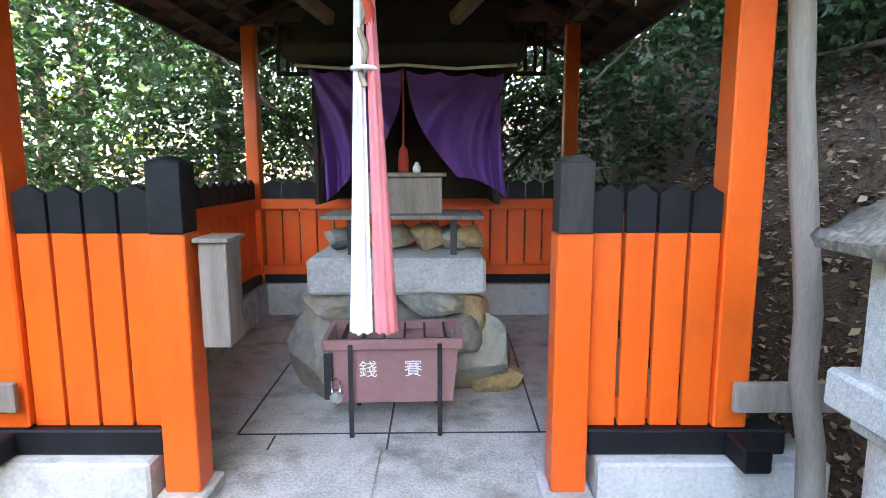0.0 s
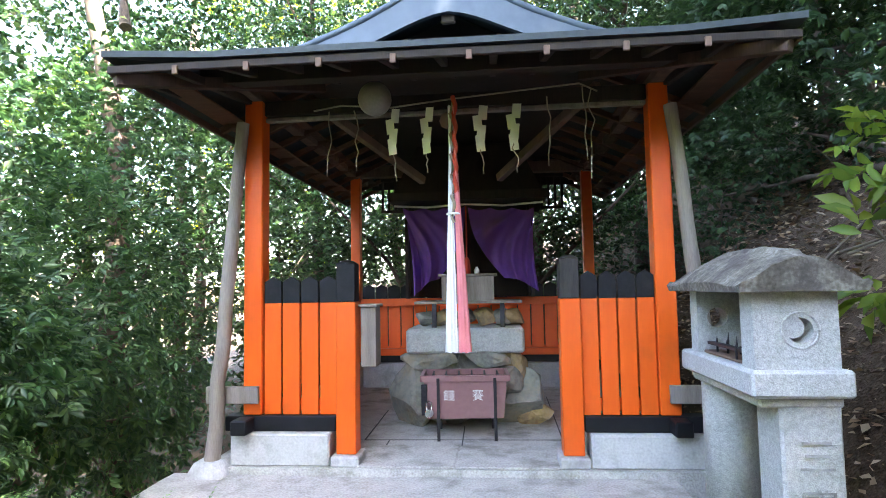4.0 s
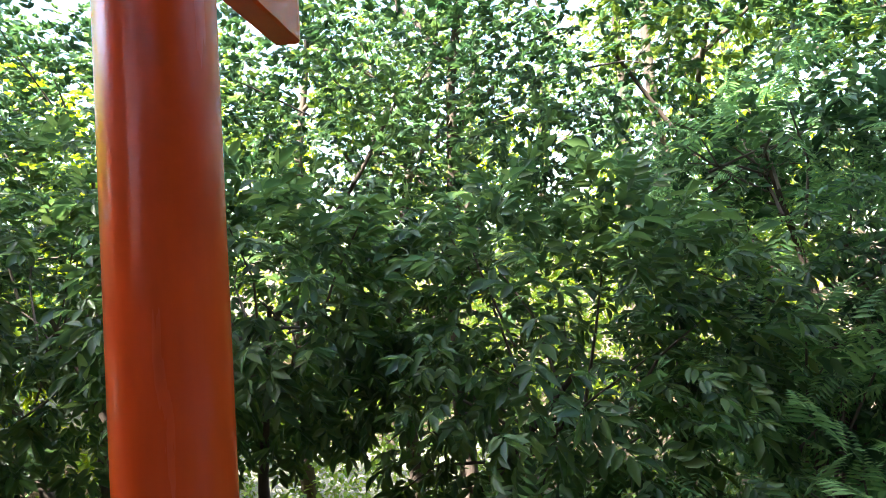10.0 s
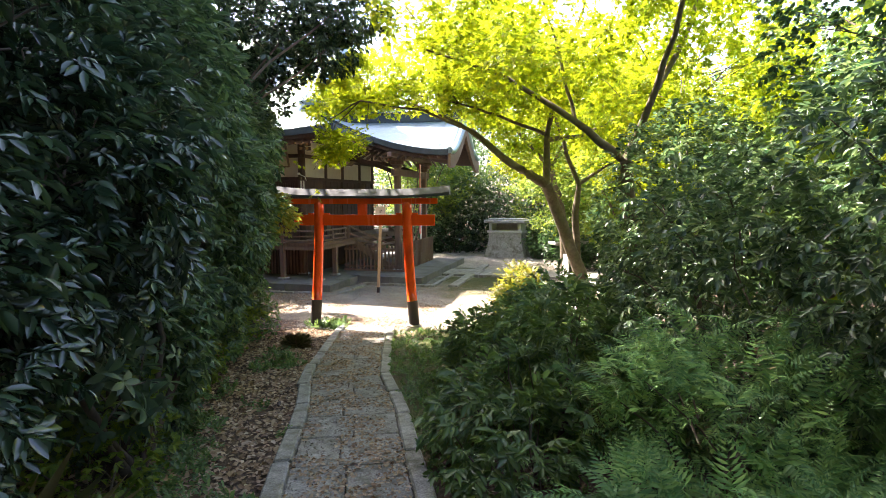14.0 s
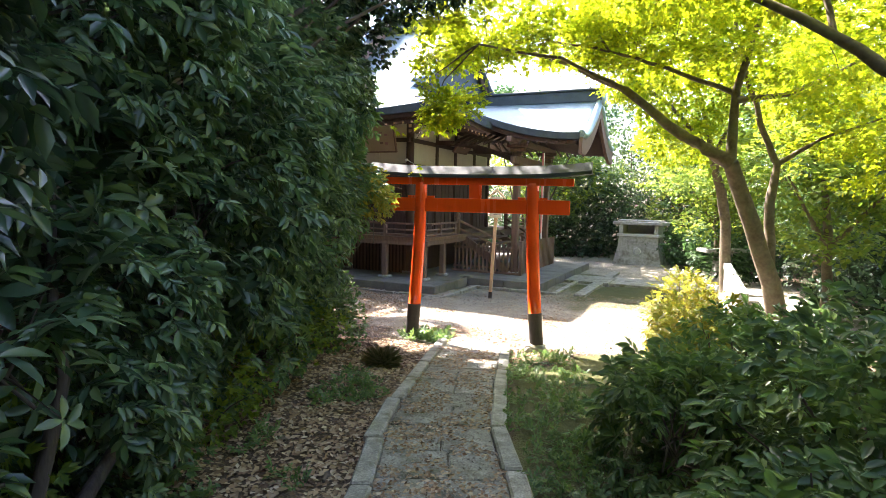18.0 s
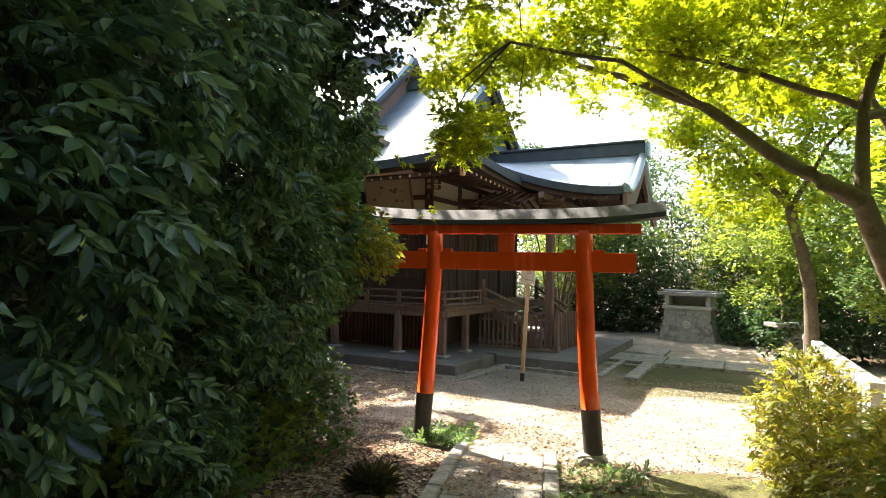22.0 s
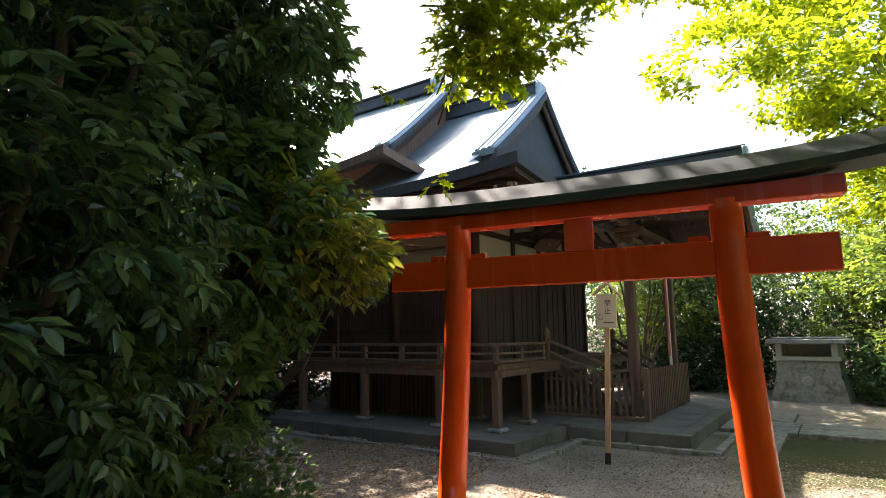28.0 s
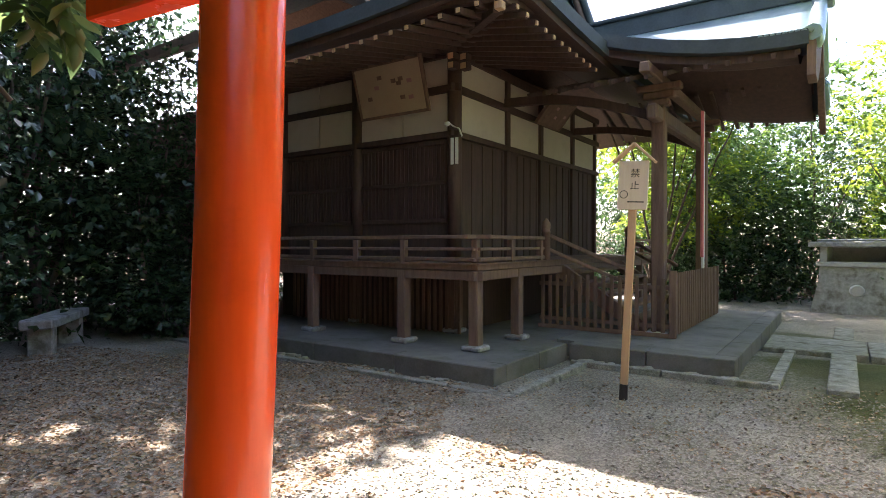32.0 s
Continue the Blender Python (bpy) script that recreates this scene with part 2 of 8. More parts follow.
def blended_ground():
    """Soil, gravel and moss mixed by the sheet's own cover attribute (red: gravel, green: moss)."""
    m = bpy.data.materials.new("ground_cover")
    m.use_nodes = True
    nt = m.node_tree
    N, L = nt.nodes.new, nt.links.new
    b = nt.nodes["Principled BSDF"]
    b.inputs["Roughness"].default_value = 0.95
    b.inputs["Specular IOR Level"].default_value = 0.25
    tc = N("ShaderNodeTexCoord")
    fine, wide, grit = N("ShaderNodeTexNoise"), N("ShaderNodeTexNoise"), N("ShaderNodeTexVoronoi")
    fine.inputs["Scale"].default_value, wide.inputs["Scale"].default_value, grit.inputs["Scale"].default_value = 22, 1.3, 55
    fine.inputs["Detail"].default_value = wide.inputs["Detail"].default_value = 6
    for n in (fine, wide, grit):
        L(tc.outputs["Object"], n.inputs[0])

    def ramp(c0, c1, src):
        r = N("ShaderNodeValToRGB")
        r.color_ramp.elements[0].position, r.color_ramp.elements[1].position = 0.35, 0.65
        r.color_ramp.elements[0].color, r.color_ramp.elements[1].color = (*c0, 1), (*c1, 1)
        L(src, r.inputs[0])
        return r.outputs[0]

    def mix(f, a, c):
        x = N("ShaderNodeMix")
        x.data_type = "RGBA"
        if hasattr(f, "links"):
            L(f, x.inputs[0])
        else:
            x.inputs[0].default_value = f
        L(a, x.inputs[6])
        L(c, x.inputs[7])
        return x.outputs[2]
    soil = mix(0.5, ramp((0.045, 0.030, 0.020), (0.12, 0.082, 0.055), fine.outputs[0]), ramp((0.05, 0.034, 0.022), (0.15, 0.105, 0.07), wide.outputs[0]))
    gravel = mix(0.55, ramp((0.13, 0.117, 0.088), (0.42, 0.382, 0.31), grit.outputs["Color"]), ramp((0.17, 0.152, 0.118), (0.34, 0.308, 0.25), wide.outputs[0]))
    moss = mix(0.5, ramp((0.035, 0.05, 0.014), (0.10, 0.11, 0.04), fine.outputs[0]), ramp((0.05, 0.06, 0.018), (0.13, 0.115, 0.055), wide.outputs[0]))
    at = N("ShaderNodeAttribute")
    at.attribute_name = "cover"
    sp = N("ShaderNodeSeparateColor")
    L(at.outputs["Color"], sp.inputs[0])

    def edge(ch):
        ad = N("ShaderNodeMath")
        ad.operation = "MULTIPLY_ADD"
        L(fine.outputs[0], ad.inputs[0])
        ad.inputs[1].default_value = 0.5
        L(sp.outputs[ch], ad.inputs[2])
        r = N("ShaderNodeMapRange")
        r.inputs[1].default_value, r.inputs[2].default_value = 0.6, 0.9
        L(ad.outputs[0], r.inputs[0])
        return r.outputs[0]
    col = mix(edge(1), mix(edge(0), soil, gravel), moss)
    L(col, b.inputs["Base Color"])
    bp = N("ShaderNodeBump")
    bp.inputs["Strength"].default_value, bp.inputs["Distance"].default_value = 0.9, 0.015
    ad = N("ShaderNodeMath")
    L(fine.outputs[0], ad.inputs[0])
    L(grit.outputs["Distance"], ad.inputs[1])
    L(ad.outputs[0], bp.inputs["Height"])
    L(bp.outputs[0], b.inputs["Normal"])
    return m


GROUND = blended_ground()
PURPLE = material("purple_cloth", [(0.12, 0.038, 0.25), (0.19, 0.072, 0.37)], 4, 0.75, bump=0.15, bump_scale=220)
WHITE_CLOTH = material("white_cloth", [(0.78, 0.78, 0.78), (0.86, 0.86, 0.86)], 6, 0.85, bump=0.2, bump_scale=200)
PINK_CLOTH = material("faded_red_cloth", [(0.72, 0.20, 0.22), (0.80, 0.28, 0.29)], 6, 0.85, bump=0.2, bump_scale=200)
RED_CLOTH = material("red_rope", [(0.50, 0.05, 0.03), (0.66, 0.09, 0.05)], 9, 0.85, bump=0.4, bump_scale=120)
ROPE = material("straw_rope", [(0.28, 0.23, 0.16), (0.42, 0.36, 0.27)], 30, 0.9, bump=0.4, bump_scale=160)
PAPER = material("white_paper", [(0.74, 0.73, 0.62), (0.82, 0.80, 0.68)], 4, 0.9, bump=0.05)
BOX_PAINT = material("maroon_painted_steel", [(0.29, 0.145, 0.145), (0.37, 0.20, 0.195)], 3, 0.45, bump=0.12, bump_scale=30, dirt=((0.22, 0.13, 0.12), 0.4, 3))
IRON = material("dark_iron", [(0.03, 0.03, 0.035), (0.06, 0.06, 0.065)], 8, 0.5, metal=0.6, bump=0.2)
STEEL = material("bright_steel", [(0.5, 0.5, 0.5), (0.62, 0.62, 0.62)], 8, 0.25, metal=1.0, bump=0.05)
WHITE_PAINT = material("white_paint", [(0.74, 0.74, 0.72), (0.82, 0.82, 0.80)], 8, 0.6, bump=0.1)
# black of the sign writing, also used as painted shade in gable and box
INK_AND_SHADE = material("black_ink_and_shade", [(0.012, 0.012, 0.012), (0.02, 0.02, 0.02)], 8, 0.7, bump=0)
LAMP_GLASS = material("frosted_globe", [(0.22, 0.20, 0.16), (0.34, 0.31, 0.26)], 4, 0.35, bump=0.02)
LITTER = leaf_material("fallen_leaves", [(0.11, 0.068, 0.038), (0.26, 0.175, 0.10), (0.37, 0.285, 0.18), (0.19, 0.115, 0.062), (0.46, 0.38, 0.27)], 0.12, 0.7, 0.3)
PEBBLE = material("pebbles", [(0.16, 0.145, 0.115), (0.34, 0.308, 0.255)], 20, 0.9, bump=0.2, spread=0.35)
LEAF_DARK = leaf_material("glossy_dark_leaves", [(0.018, 0.042, 0.022), (0.036, 0.076, 0.036), (0.062, 0.112, 0.046), (0.026, 0.058, 0.034)], 0.24, 0.25, 0.9)
LEAF_EAST = leaf_material("glossy_evergreen_leaves", [(0.020, 0.052, 0.026), (0.070, 0.142, 0.058), (0.140, 0.220, 0.084), (0.036, 0.088, 0.046)], 0.34, 0.30, 0.55)
# background foliage: shade is put into these two greens, deepest in the second
LEAF_SHADE = leaf_material("shaded_green_leaves", [(0.020, 0.058, 0.026), (0.046, 0.115, 0.042), (0.085, 0.175, 0.056), (0.032, 0.084, 0.042)], 0.36, 0.38, 0.5)
LEAF_DEEP_SHADE = leaf_material("deep_shade_leaves", [(0.014, 0.036, 0.016), (0.028, 0.066, 0.024), (0.050, 0.098, 0.032), (0.020, 0.050, 0.024)], 0.26, 0.42, 0.4)
LEAF_LARGE = leaf_material("large_ribbed_leaves", [(0.040, 0.085, 0.050), (0.075, 0.140, 0.070), (0.120, 0.180, 0.080)], 0.3, 0.35, 0.8)
LEAF_MID = leaf_material("broad_green_leaves", [(0.042, 0.096, 0.034), (0.074, 0.152, 0.046), (0.112, 0.185, 0.052), (0.054, 0.118, 0.052)], 0.45, 0.35, 0.5)
LEAF_BRIGHT = leaf_material("light_green_leaves", [(0.075, 0.150, 0.030), (0.130, 0.210, 0.038), (0.190, 0.250, 0.044)], 0.55, 0.42, 0.4)
LEAF_MAPLE = leaf_material("maple_leaves", [(0.105, 0.180, 0.020), (0.170, 0.240, 0.024), (0.250, 0.290, 0.030), (0.120, 0.200, 0.024)], 0.64, 0.5, 0.3, 2.3)
LEAF_YELLOW = leaf_material("yellowing_leaves", [(0.12, 0.16, 0.025), (0.24, 0.22, 0.035), (0.10, 0.17, 0.03)], 0.5, 0.4, 0.5)
FERN = leaf_material("fern_fronds", [(0.085, 0.195, 0.082), (0.145, 0.285, 0.105), (0.205, 0.345, 0.125)], 0.5, 0.5, 0.3)
GRASS = leaf_material("grass_blades", [(0.075, 0.095, 0.035), (0.15, 0.155, 0.06), (0.24, 0.20, 0.10)], 0.45, 0.5, 0.3)

# ---- mesh helpers ----


def mesh_object(name, bm, mat, parent=None):
    me = bpy.data.meshes.new(name)
    bm.to_mesh(me)
    bm.free()
    me.materials.append(mat)
    ob = new(name, me)
    if parent is not None:
        ob.parent = parent
    return ob


def part(name, bm, mat, parent, label=""):
    ob = mesh_object(name, bm, mat, parent)
    return tagged(ob, label) if label else ob


def thing(name, label, category, m=None, group="", kind=""):
    ob = new(name)
    if m is not None:
        ob.matrix_world = m
    return tagged(ob, label, category, group, kind)


def box(x0, x1, y0, y1, z0, z1, bev=0.0, bm=None, m=None):
    own = bmesh.new()
    bmesh.ops.create_cube(own, size=1)
    for w in own.verts:
        w.co = Vector(((x0 + x1) / 2 + w.co.x * (x1 - x0), (y0 + y1) / 2 + w.co.y * (y1 - y0), (z0 + z1) / 2 + w.co.z * (z1 - z0)))
    if bev:
        bmesh.ops.bevel(own, geom=own.edges[:], offset=bev, segments=1, affect="EDGES")
    if m is not None:
        own.transform(m)
    if bm is None:
        return own
    return join(bm, own)


def join(bm, other):
    me = bpy.data.meshes.new("tmp")
    other.to_mesh(me)
    other.free()
    bm.from_mesh(me)
    bpy.data.meshes.remove(me)
    return bm


def beam(p, q, w, h, bev=0.004, bm=None):
    """A squared timber from p to q, w wide and h high."""
    p, q = Vector(p), Vector(q)
    d = q - p
    m = Matrix.Translation(p) @ d.to_track_quat("X", "Z").to_matrix().to_4x4()
    return box(0, d.length, -w / 2, w / 2, -h / 2, h / 2, bev, bm, m)


def lathe(profile, seg=20, m=None, bm=None):
    """A turned body from (radius, z) pairs."""
    own = bmesh.new()
    rings = []
    for r, z in profile:
        rings.append([own.verts.new((max(r, 1e-4) * math.cos(2 * math.pi * k / seg), max(r, 1e-4) * math.sin(2 * math.pi * k / seg), z)) for k in range(seg)])
    for A, B in zip(rings, rings[1:]):
        for k in range(seg):
            f = own.faces.new((A[k], A[(k + 1) % seg], B[(k + 1) % seg], B[k]))
            f.smooth = True
    own.faces.new(rings[0][::-1])
    own.faces.new(rings[-1])
    if m is not None:
        own.transform(m)
    return own if bm is None else join(bm, own)


def tube(points, radii, seg=7, bm=None):
    """A round limb along points; radii: one for each, or a single one."""
    own = bm or bmesh.new()
    pts = [Vector(p) for p in points]
    if not hasattr(radii, "__len__"):
        radii = [radii] * len(pts)
    rings = []
    side = None
    for i, p in enumerate(pts):
        d = (pts[min(i + 1, len(pts) - 1)] - pts[max(i - 1, 0)]).normalized()
        ref = Vector((0.31, 0.95, 0.05)) if abs(d.z) > 0.5 else Vector((0, 0, 1))
        side = d.cross(ref).normalized()
        up = side.cross(d)
        rings.append([own.verts.new(p + radii[i] * (math.cos(2 * math.pi * k / seg) * side + math.sin(2 * math.pi * k / seg) * up)) for k in range(seg)])
    for A, B in zip(rings, rings[1:]):
        for k in range(seg):
            f = own.faces.new((A[k], A[(k + 1) % seg], B[(k + 1) % seg], B[k]))
            f.smooth = True
    own.faces.new(rings[0])
    own.faces.new(rings[-1][::-1])
    return own


def wobble(p, q, n, amount, rng):
    """Points from p to q with a slight waver."""
    p, q = Vector(p), Vector(q)
    out = []
    for k in range(n + 1):
        s = k / n
        j = Vector((rng.uniform(-1, 1), rng.uniform(-1, 1), rng.uniform(-0.6, 0.6))) * amount * math.sin(math.pi * min(1, s + 0.15))
        out.append(p.lerp(q, s) + (j if 0 < k else Vector()))
    return out


def roughen(bm, amount, scale, seed=0):
    for w in bm.verts:
        n = noise.noise_vector(w.co * scale + Vector((seed * 7.1, seed * 3.3, 0)))
        w.co += n * amount
    return bm


def rock(rx, ry, rz, seed, bm=None, m=None):
    own = bmesh.new()
    bmesh.ops.create_icosphere(own, subdivisions=3, radius=1)
    for w in own.verts:
        c = w.co.copy()
        c = Vector([math.copysign(abs(k) ** 0.62, k) for k in c])
        c *= 1 + 0.22 * noise.noise(w.co * 1.3 + Vector((seed * 5.7, 0, 0))) + 0.10 * noise.noise(w.co * 4 + Vector((0, seed * 3.1, 0)))
        w.co = Vector((c.x * rx, c.y * ry, c.z * rz)) * 0.86
    if m is not None:
        own.transform(m)
    return own if bm is None else join(bm, own)


def crag(rx, ry, rz, seed, m=None):
    """A broken stone with flat facets."""
    own = bmesh.new()
    bmesh.ops.create_icosphere(own, subdivisions=3, radius=1.25)
    r = random.Random(seed)
    planes = []
    for k in range(13):
        n = Vector((r.gauss(0, 1), r.gauss(0, 1), r.gauss(0, 1))).normalized()
        planes.append((n, r.uniform(0.66, 0.95)))
    for w in own.verts:
        for n, d in planes:
            e = w.co.dot(n) - d
            if e > 0:
                w.co -= n * e
        w.co += noise.noise_vector(w.co * 3.2 + Vector((seed * 2.3, 0, 0))) * 0.05
        w.co = Vector((w.co.x * rx, w.co.y * ry, w.co.z * rz)) * 1.1
    if m is not None:
        own.transform(m)
    return own


# ---- foliage helpers ----
KITE = ([(0, 0, 0), (-0.5, 0.45, 0.10), (0, 1, -0.06), (0.5, 0.45, 0.10)], [(0, 2, 1), (0, 3, 2)])


def twig_template(leaves, width, droop=0.0):
    """leaves: (x, y, z, turn, tilt, length) of each blade on a twig that runs along y. Returns verts and tris."""
    V, Fc = [], []
    for x, y, z, turn, tilt, ln in leaves:
        m = pose(x, y, z, tilt, 0, turn)
        o = len(V)
        for a, b, c in KITE[0]:
            V.append(m @ Vector((a * width * ln, b * ln, c * ln * 0.6 - droop * b * b * ln)))
        Fc += [tuple(o + k for k in f) for f in KITE[1]]
    return np.array([tuple(p) for p in V]), np.array(Fc)


def make_template(kind):
    r = random.Random(sum(map(ord, kind)))
    L = []
    if kind == "broad":
        for k in range(7):
            L.append((0.02 * r.uniform(-1, 1), 0.12 * k / 6 * 3 * 0.33, 0, (-1) ** k * r.uniform(25, 75), r.uniform(-25, 25), r.uniform(0.75, 1.1)))
        return twig_template(L, 0.42, 0.15)
    if kind == "laurel":
        V, Fc = [], []
        for k in range(7):
            m = pose(0, 0.14 * k, 0, r.uniform(-28, 12), r.uniform(-18, 18), (-1) ** k * r.uniform(20, 80))
            ln = r.uniform(0.75, 1.15)
            o = len(V)
            for a, b, c in ((0, 0, 0), (-0.165, 0.3, 0.06), (-0.19, 0.62, 0.05), (0, 1.0, -0.10), (0.19, 0.62, 0.05), (0.165, 0.3, 0.06)):
                V.append(m @ Vector((a * ln, b * ln, (c - 0.18 * b * b) * ln)))
            Fc += [tuple(o + q for q in f) for f in ((0, 3, 1), (1, 3, 2), (0, 5, 3), (5, 4, 3))]
        return np.array([tuple(q) for q in V]), np.array(Fc)
    if kind == "long":
        for k in range(7):
            L.append((0, 0.10 * k, 0, (-1) ** k * r.uniform(20, 80), r.uniform(-45, 5), r.uniform(0.8, 1.2)))
        return twig_template(L, 0.36, 0.3)
    if kind == "small":
        for k in range(10):
            L.append((0, 0.42 * k / 1.6, 0, (-1) ** k * r.uniform(30, 70), r.uniform(-30, 30), r.uniform(0.8, 1.15)))
        return twig_template(L, 0.5, 0.1)
    if kind == "maple":
        for k in range(5):
            bx, by, t0 = r.uniform(-1.0, 1.0), r.uniform(0, 2.2), r.uniform(-180, 180)
            tl = r.uniform(-15, 15)
            for a in (-52, 0, 52):
                L.append((bx, by, r.uniform(-0.1, 0.1), t0 + a, tl, 1.0 if abs(a) < 40 else 0.85))
        return twig_template(L, 0.44, 0.1)
    if kind == "maplefar":
        for k in range(6):
            L.append((r.uniform(-1.0, 1.0), r.uniform(0, 2.2), r.uniform(-0.2, 0.2), r.uniform(-180, 180), r.uniform(-20, 20), 1.25))
        return twig_template(L, 0.8, 0.1)
    if kind == "fern":
        for k in range(11):
            s = k / 10
            ln = 0.55 * (1 - s) + 0.12
            for sd in (-1, 1):
                L.append((0, 0.25 + 1.9 * s, -0.5 * s * s, sd * (68 - 25 * s), -12, ln))
        return twig_template(L, 0.26, 0.1)
    if kind == "loquat":
        V, Fc = [], []
        for k in range(7):
            m = pose(0, 0.05 * k, 0, r.uniform(-35, 15), r.uniform(-20, 20), k * 137 + r.uniform(-20, 20))
            o = len(V)
            for b, w in ((0, 0.02), (0.22, 0.13), (0.5, 0.19), (0.78, 0.13), (1.0, 0.0)):
                sag = -0.22 * b * b
                V += [m @ Vector((-w, b, sag + 0.35 * w)), m @ Vector((0, b, sag)), m @ Vector((w, b, sag + 0.35 * w))]
            for j in range(4):
                for c in (0, 1):
                    q = o + 3 * j + c
                    Fc += [(q, q + 1, q + 4), (q, q + 4, q + 3)]
        return np.array([tuple(p) for p in V]), np.array(Fc)
    if kind == "grass":
        for k in range(6):
            L.append((r.uniform(-0.15, 0.15), r.uniform(-0.15, 0.15), 0, r.uniform(-180, 180), r.uniform(45, 85), r.uniform(0.6, 1.1)))
        return twig_template(L, 0.017, 0.6)
    L.append((0, 0, 0, 0, 0, 1.0))
    return twig_template(L, 0.6, 0.1)


TEMPLATES = {k: make_template(k) for k in ("broad", "long", "laurel", "small", "maple", "maplefar", "loquat", "fern", "grass", "single")}


def spread_twigs(name, pts, aim, size, kind, mat, parent=None, seed=1, wild=0.8, vary=0.35):
    """One mesh of many twigs: at each point a twig of the kind that grows along aim (unit vectors), jittered by wild."""
    rng = np.random.default_rng(seed)
    tv, tf = TEMPLATES[kind]
    pts = np.asarray(pts, float)
    n = len(pts)
    y = np.asarray(aim, float) + rng.normal(0, wild, (n, 3))
    y /= np.linalg.norm(y, axis=1)[:, None] + 1e-9
    ref = np.tile([0.0, 0.0, 1.0], (n, 1)) + rng.normal(0, 0.35, (n, 3))
    x = np.cross(y, ref)
    x /= np.linalg.norm(x, axis=1)[:, None] + 1e-9
    z = np.cross(x, y)
    s = size * (1 + rng.uniform(-vary, vary, n))
    R = np.stack([x, y, z], 2) * s[:, None, None]
    V = np.einsum("nij,vj->nvi", R, tv) + pts[:, None, :]
    Fc = tf[None] + (np.arange(n) * len(tv))[:, None, None]
    V, Fc = V.reshape(-1, 3), Fc.reshape(-1, 3)
    me = bpy.data.meshes.new(name)
    me.vertices.add(len(V))
    me.vertices.foreach_set("co", V.ravel().astype(np.float32))
    me.loops.add(Fc.size)
    me.loops.foreach_set("vertex_index", Fc.ravel().astype(np.int32))
    me.polygons.add(len(Fc))
    me.polygons.foreach_set("loop_start", np.arange(0, Fc.size, 3, dtype=np.int32))
    me.polygons.foreach_set("loop_total", np.full(len(Fc), 3, dtype=np.int32))
    me.update(calc_edges=True)
    me.materials.append(mat)
    ob = new(name, me)
    if parent is not None:
        ob.parent = parent
    return ob


def gap_noise(p, scale, seed):
    """Smooth pseudo-noise in -1..1 for arrays of points."""
    q = p * scale
    r = np.random.default_rng(seed)
    out = np.zeros(len(p))
    for k in range(7):
        d = r.normal(0, 1, 3)
        d *= (0.6 + 0.35 * k) / np.linalg.norm(d)
        out += np.sin(q @ d * 2.2 + r.uniform(0, 6.3))
    return out / 3.2


def crown_points(blobs, n, seed, gap=0.1, gap_scale=1.6, shell=0.5):
    """Points in ellipsoids (centre, radii), thicker towards the skin, with gaps between the clumps. Also the outward way."""
    rng = np.random.default_rng(seed)
    vol = np.array([b[1][0] * b[1][1] * b[1][2] for b in blobs]) ** 0.67
    P_, A_ = [], []
    for b, w in zip(blobs, vol / vol.sum()):
        k = int(n * w * 1.9) + 8
        d = rng.normal(0, 1, (k, 3))
        d /= np.linalg.norm(d, axis=1)[:, None]
        r = rng.uniform(0, 1, k) ** (shell * 0.6)
        p = np.array(b[0]) + d * r[:, None] * np.array(b[1])
        keep = gap_noise(p, gap_scale, seed + 5) > gap - 0.35
        p, d = p[keep][: int(n * w) + 1], d[keep][: int(n * w) + 1]
        P_.append(p)
        A_.append(d)
    return np.concatenate(P_), np.concatenate(A_)
# ---- ground ----
def smooth(a, b, x):
    s = min(max((x - a) / (b - a), 0.0), 1.0)
    return s * s * (3 - 2 * s)


PROFILE_Y = (-60, -21, -17, -14.6, -12, -10.5, -9.4, -8.4, -6.6, -4.84, -3.2, -1.8, 0, 1.4, 9)
PROFILE_Z = (-1.9, -1.85, -1.78, -1.65, -1.47, -1.33, -1.24, -1.15, -0.98, -0.75, -0.52, -0.36, -0.30, -0.25, -0.1)
PATH_Y = (-14.3, -12, -10.5, -9, -7, -4, -1.8, 1.5)
PATH_X = (1.36, 1.32, 1.25, 1.0, 0.8, 0.35, 0.0, -0.25)


def path_x(y):
    return float(np.interp(y, PATH_Y, PATH_X))


def gz(x, y):
    z = float(np.interp(y, PROFILE_Y, PROFILE_Z))
    up = smooth(-7, -1.5, y)
    bank = max(0.0, x - 1.75)
    z += up * (5.5 * (1 - math.exp(-bank * 0.32)))
    z += (1 - up) * smooth(-15.5, -12, y) * 0.16 * max(0.0, x - 2.6)
    west = max(0.0, -x - 1.7)
    z -= smooth(-10, -7, y) * (2.6 * (1 - math.exp(-west * 0.22)))
    back = smooth(7, 16, y)
    z += back * 1.2
    far = math.hypot(x, y + 8)
    if far > 40:
        z += smooth(40, 140, far) * 6 * (0.5 + 0.5 * noise.noise(Vector((x * 0.01, y * 0.01, 0))))
    off = min(abs(x - path_x(y)) / 1.0, 1.0) if y < 1.5 else 1.0
    z += off * (0.05 * noise.noise(Vector((x * 0.8, y * 0.8, 0))) + 0.025 * noise.noise(Vector((x * 2.7, y * 2.7, 3))))
    return z - (0.02 if off < 1 else 0)


def axis(lo, hi, step):
    near = list(np.arange(lo, hi + 1e-6, step))
    out, d = [], step
    a, b = near[0], near[-1]
    pre, post = [], []
    while d < 80:
        d *= 1.45
        a, b = a - d, b + d
        pre.append(a)
        post.append(b)
    return pre[::-1] + near + post


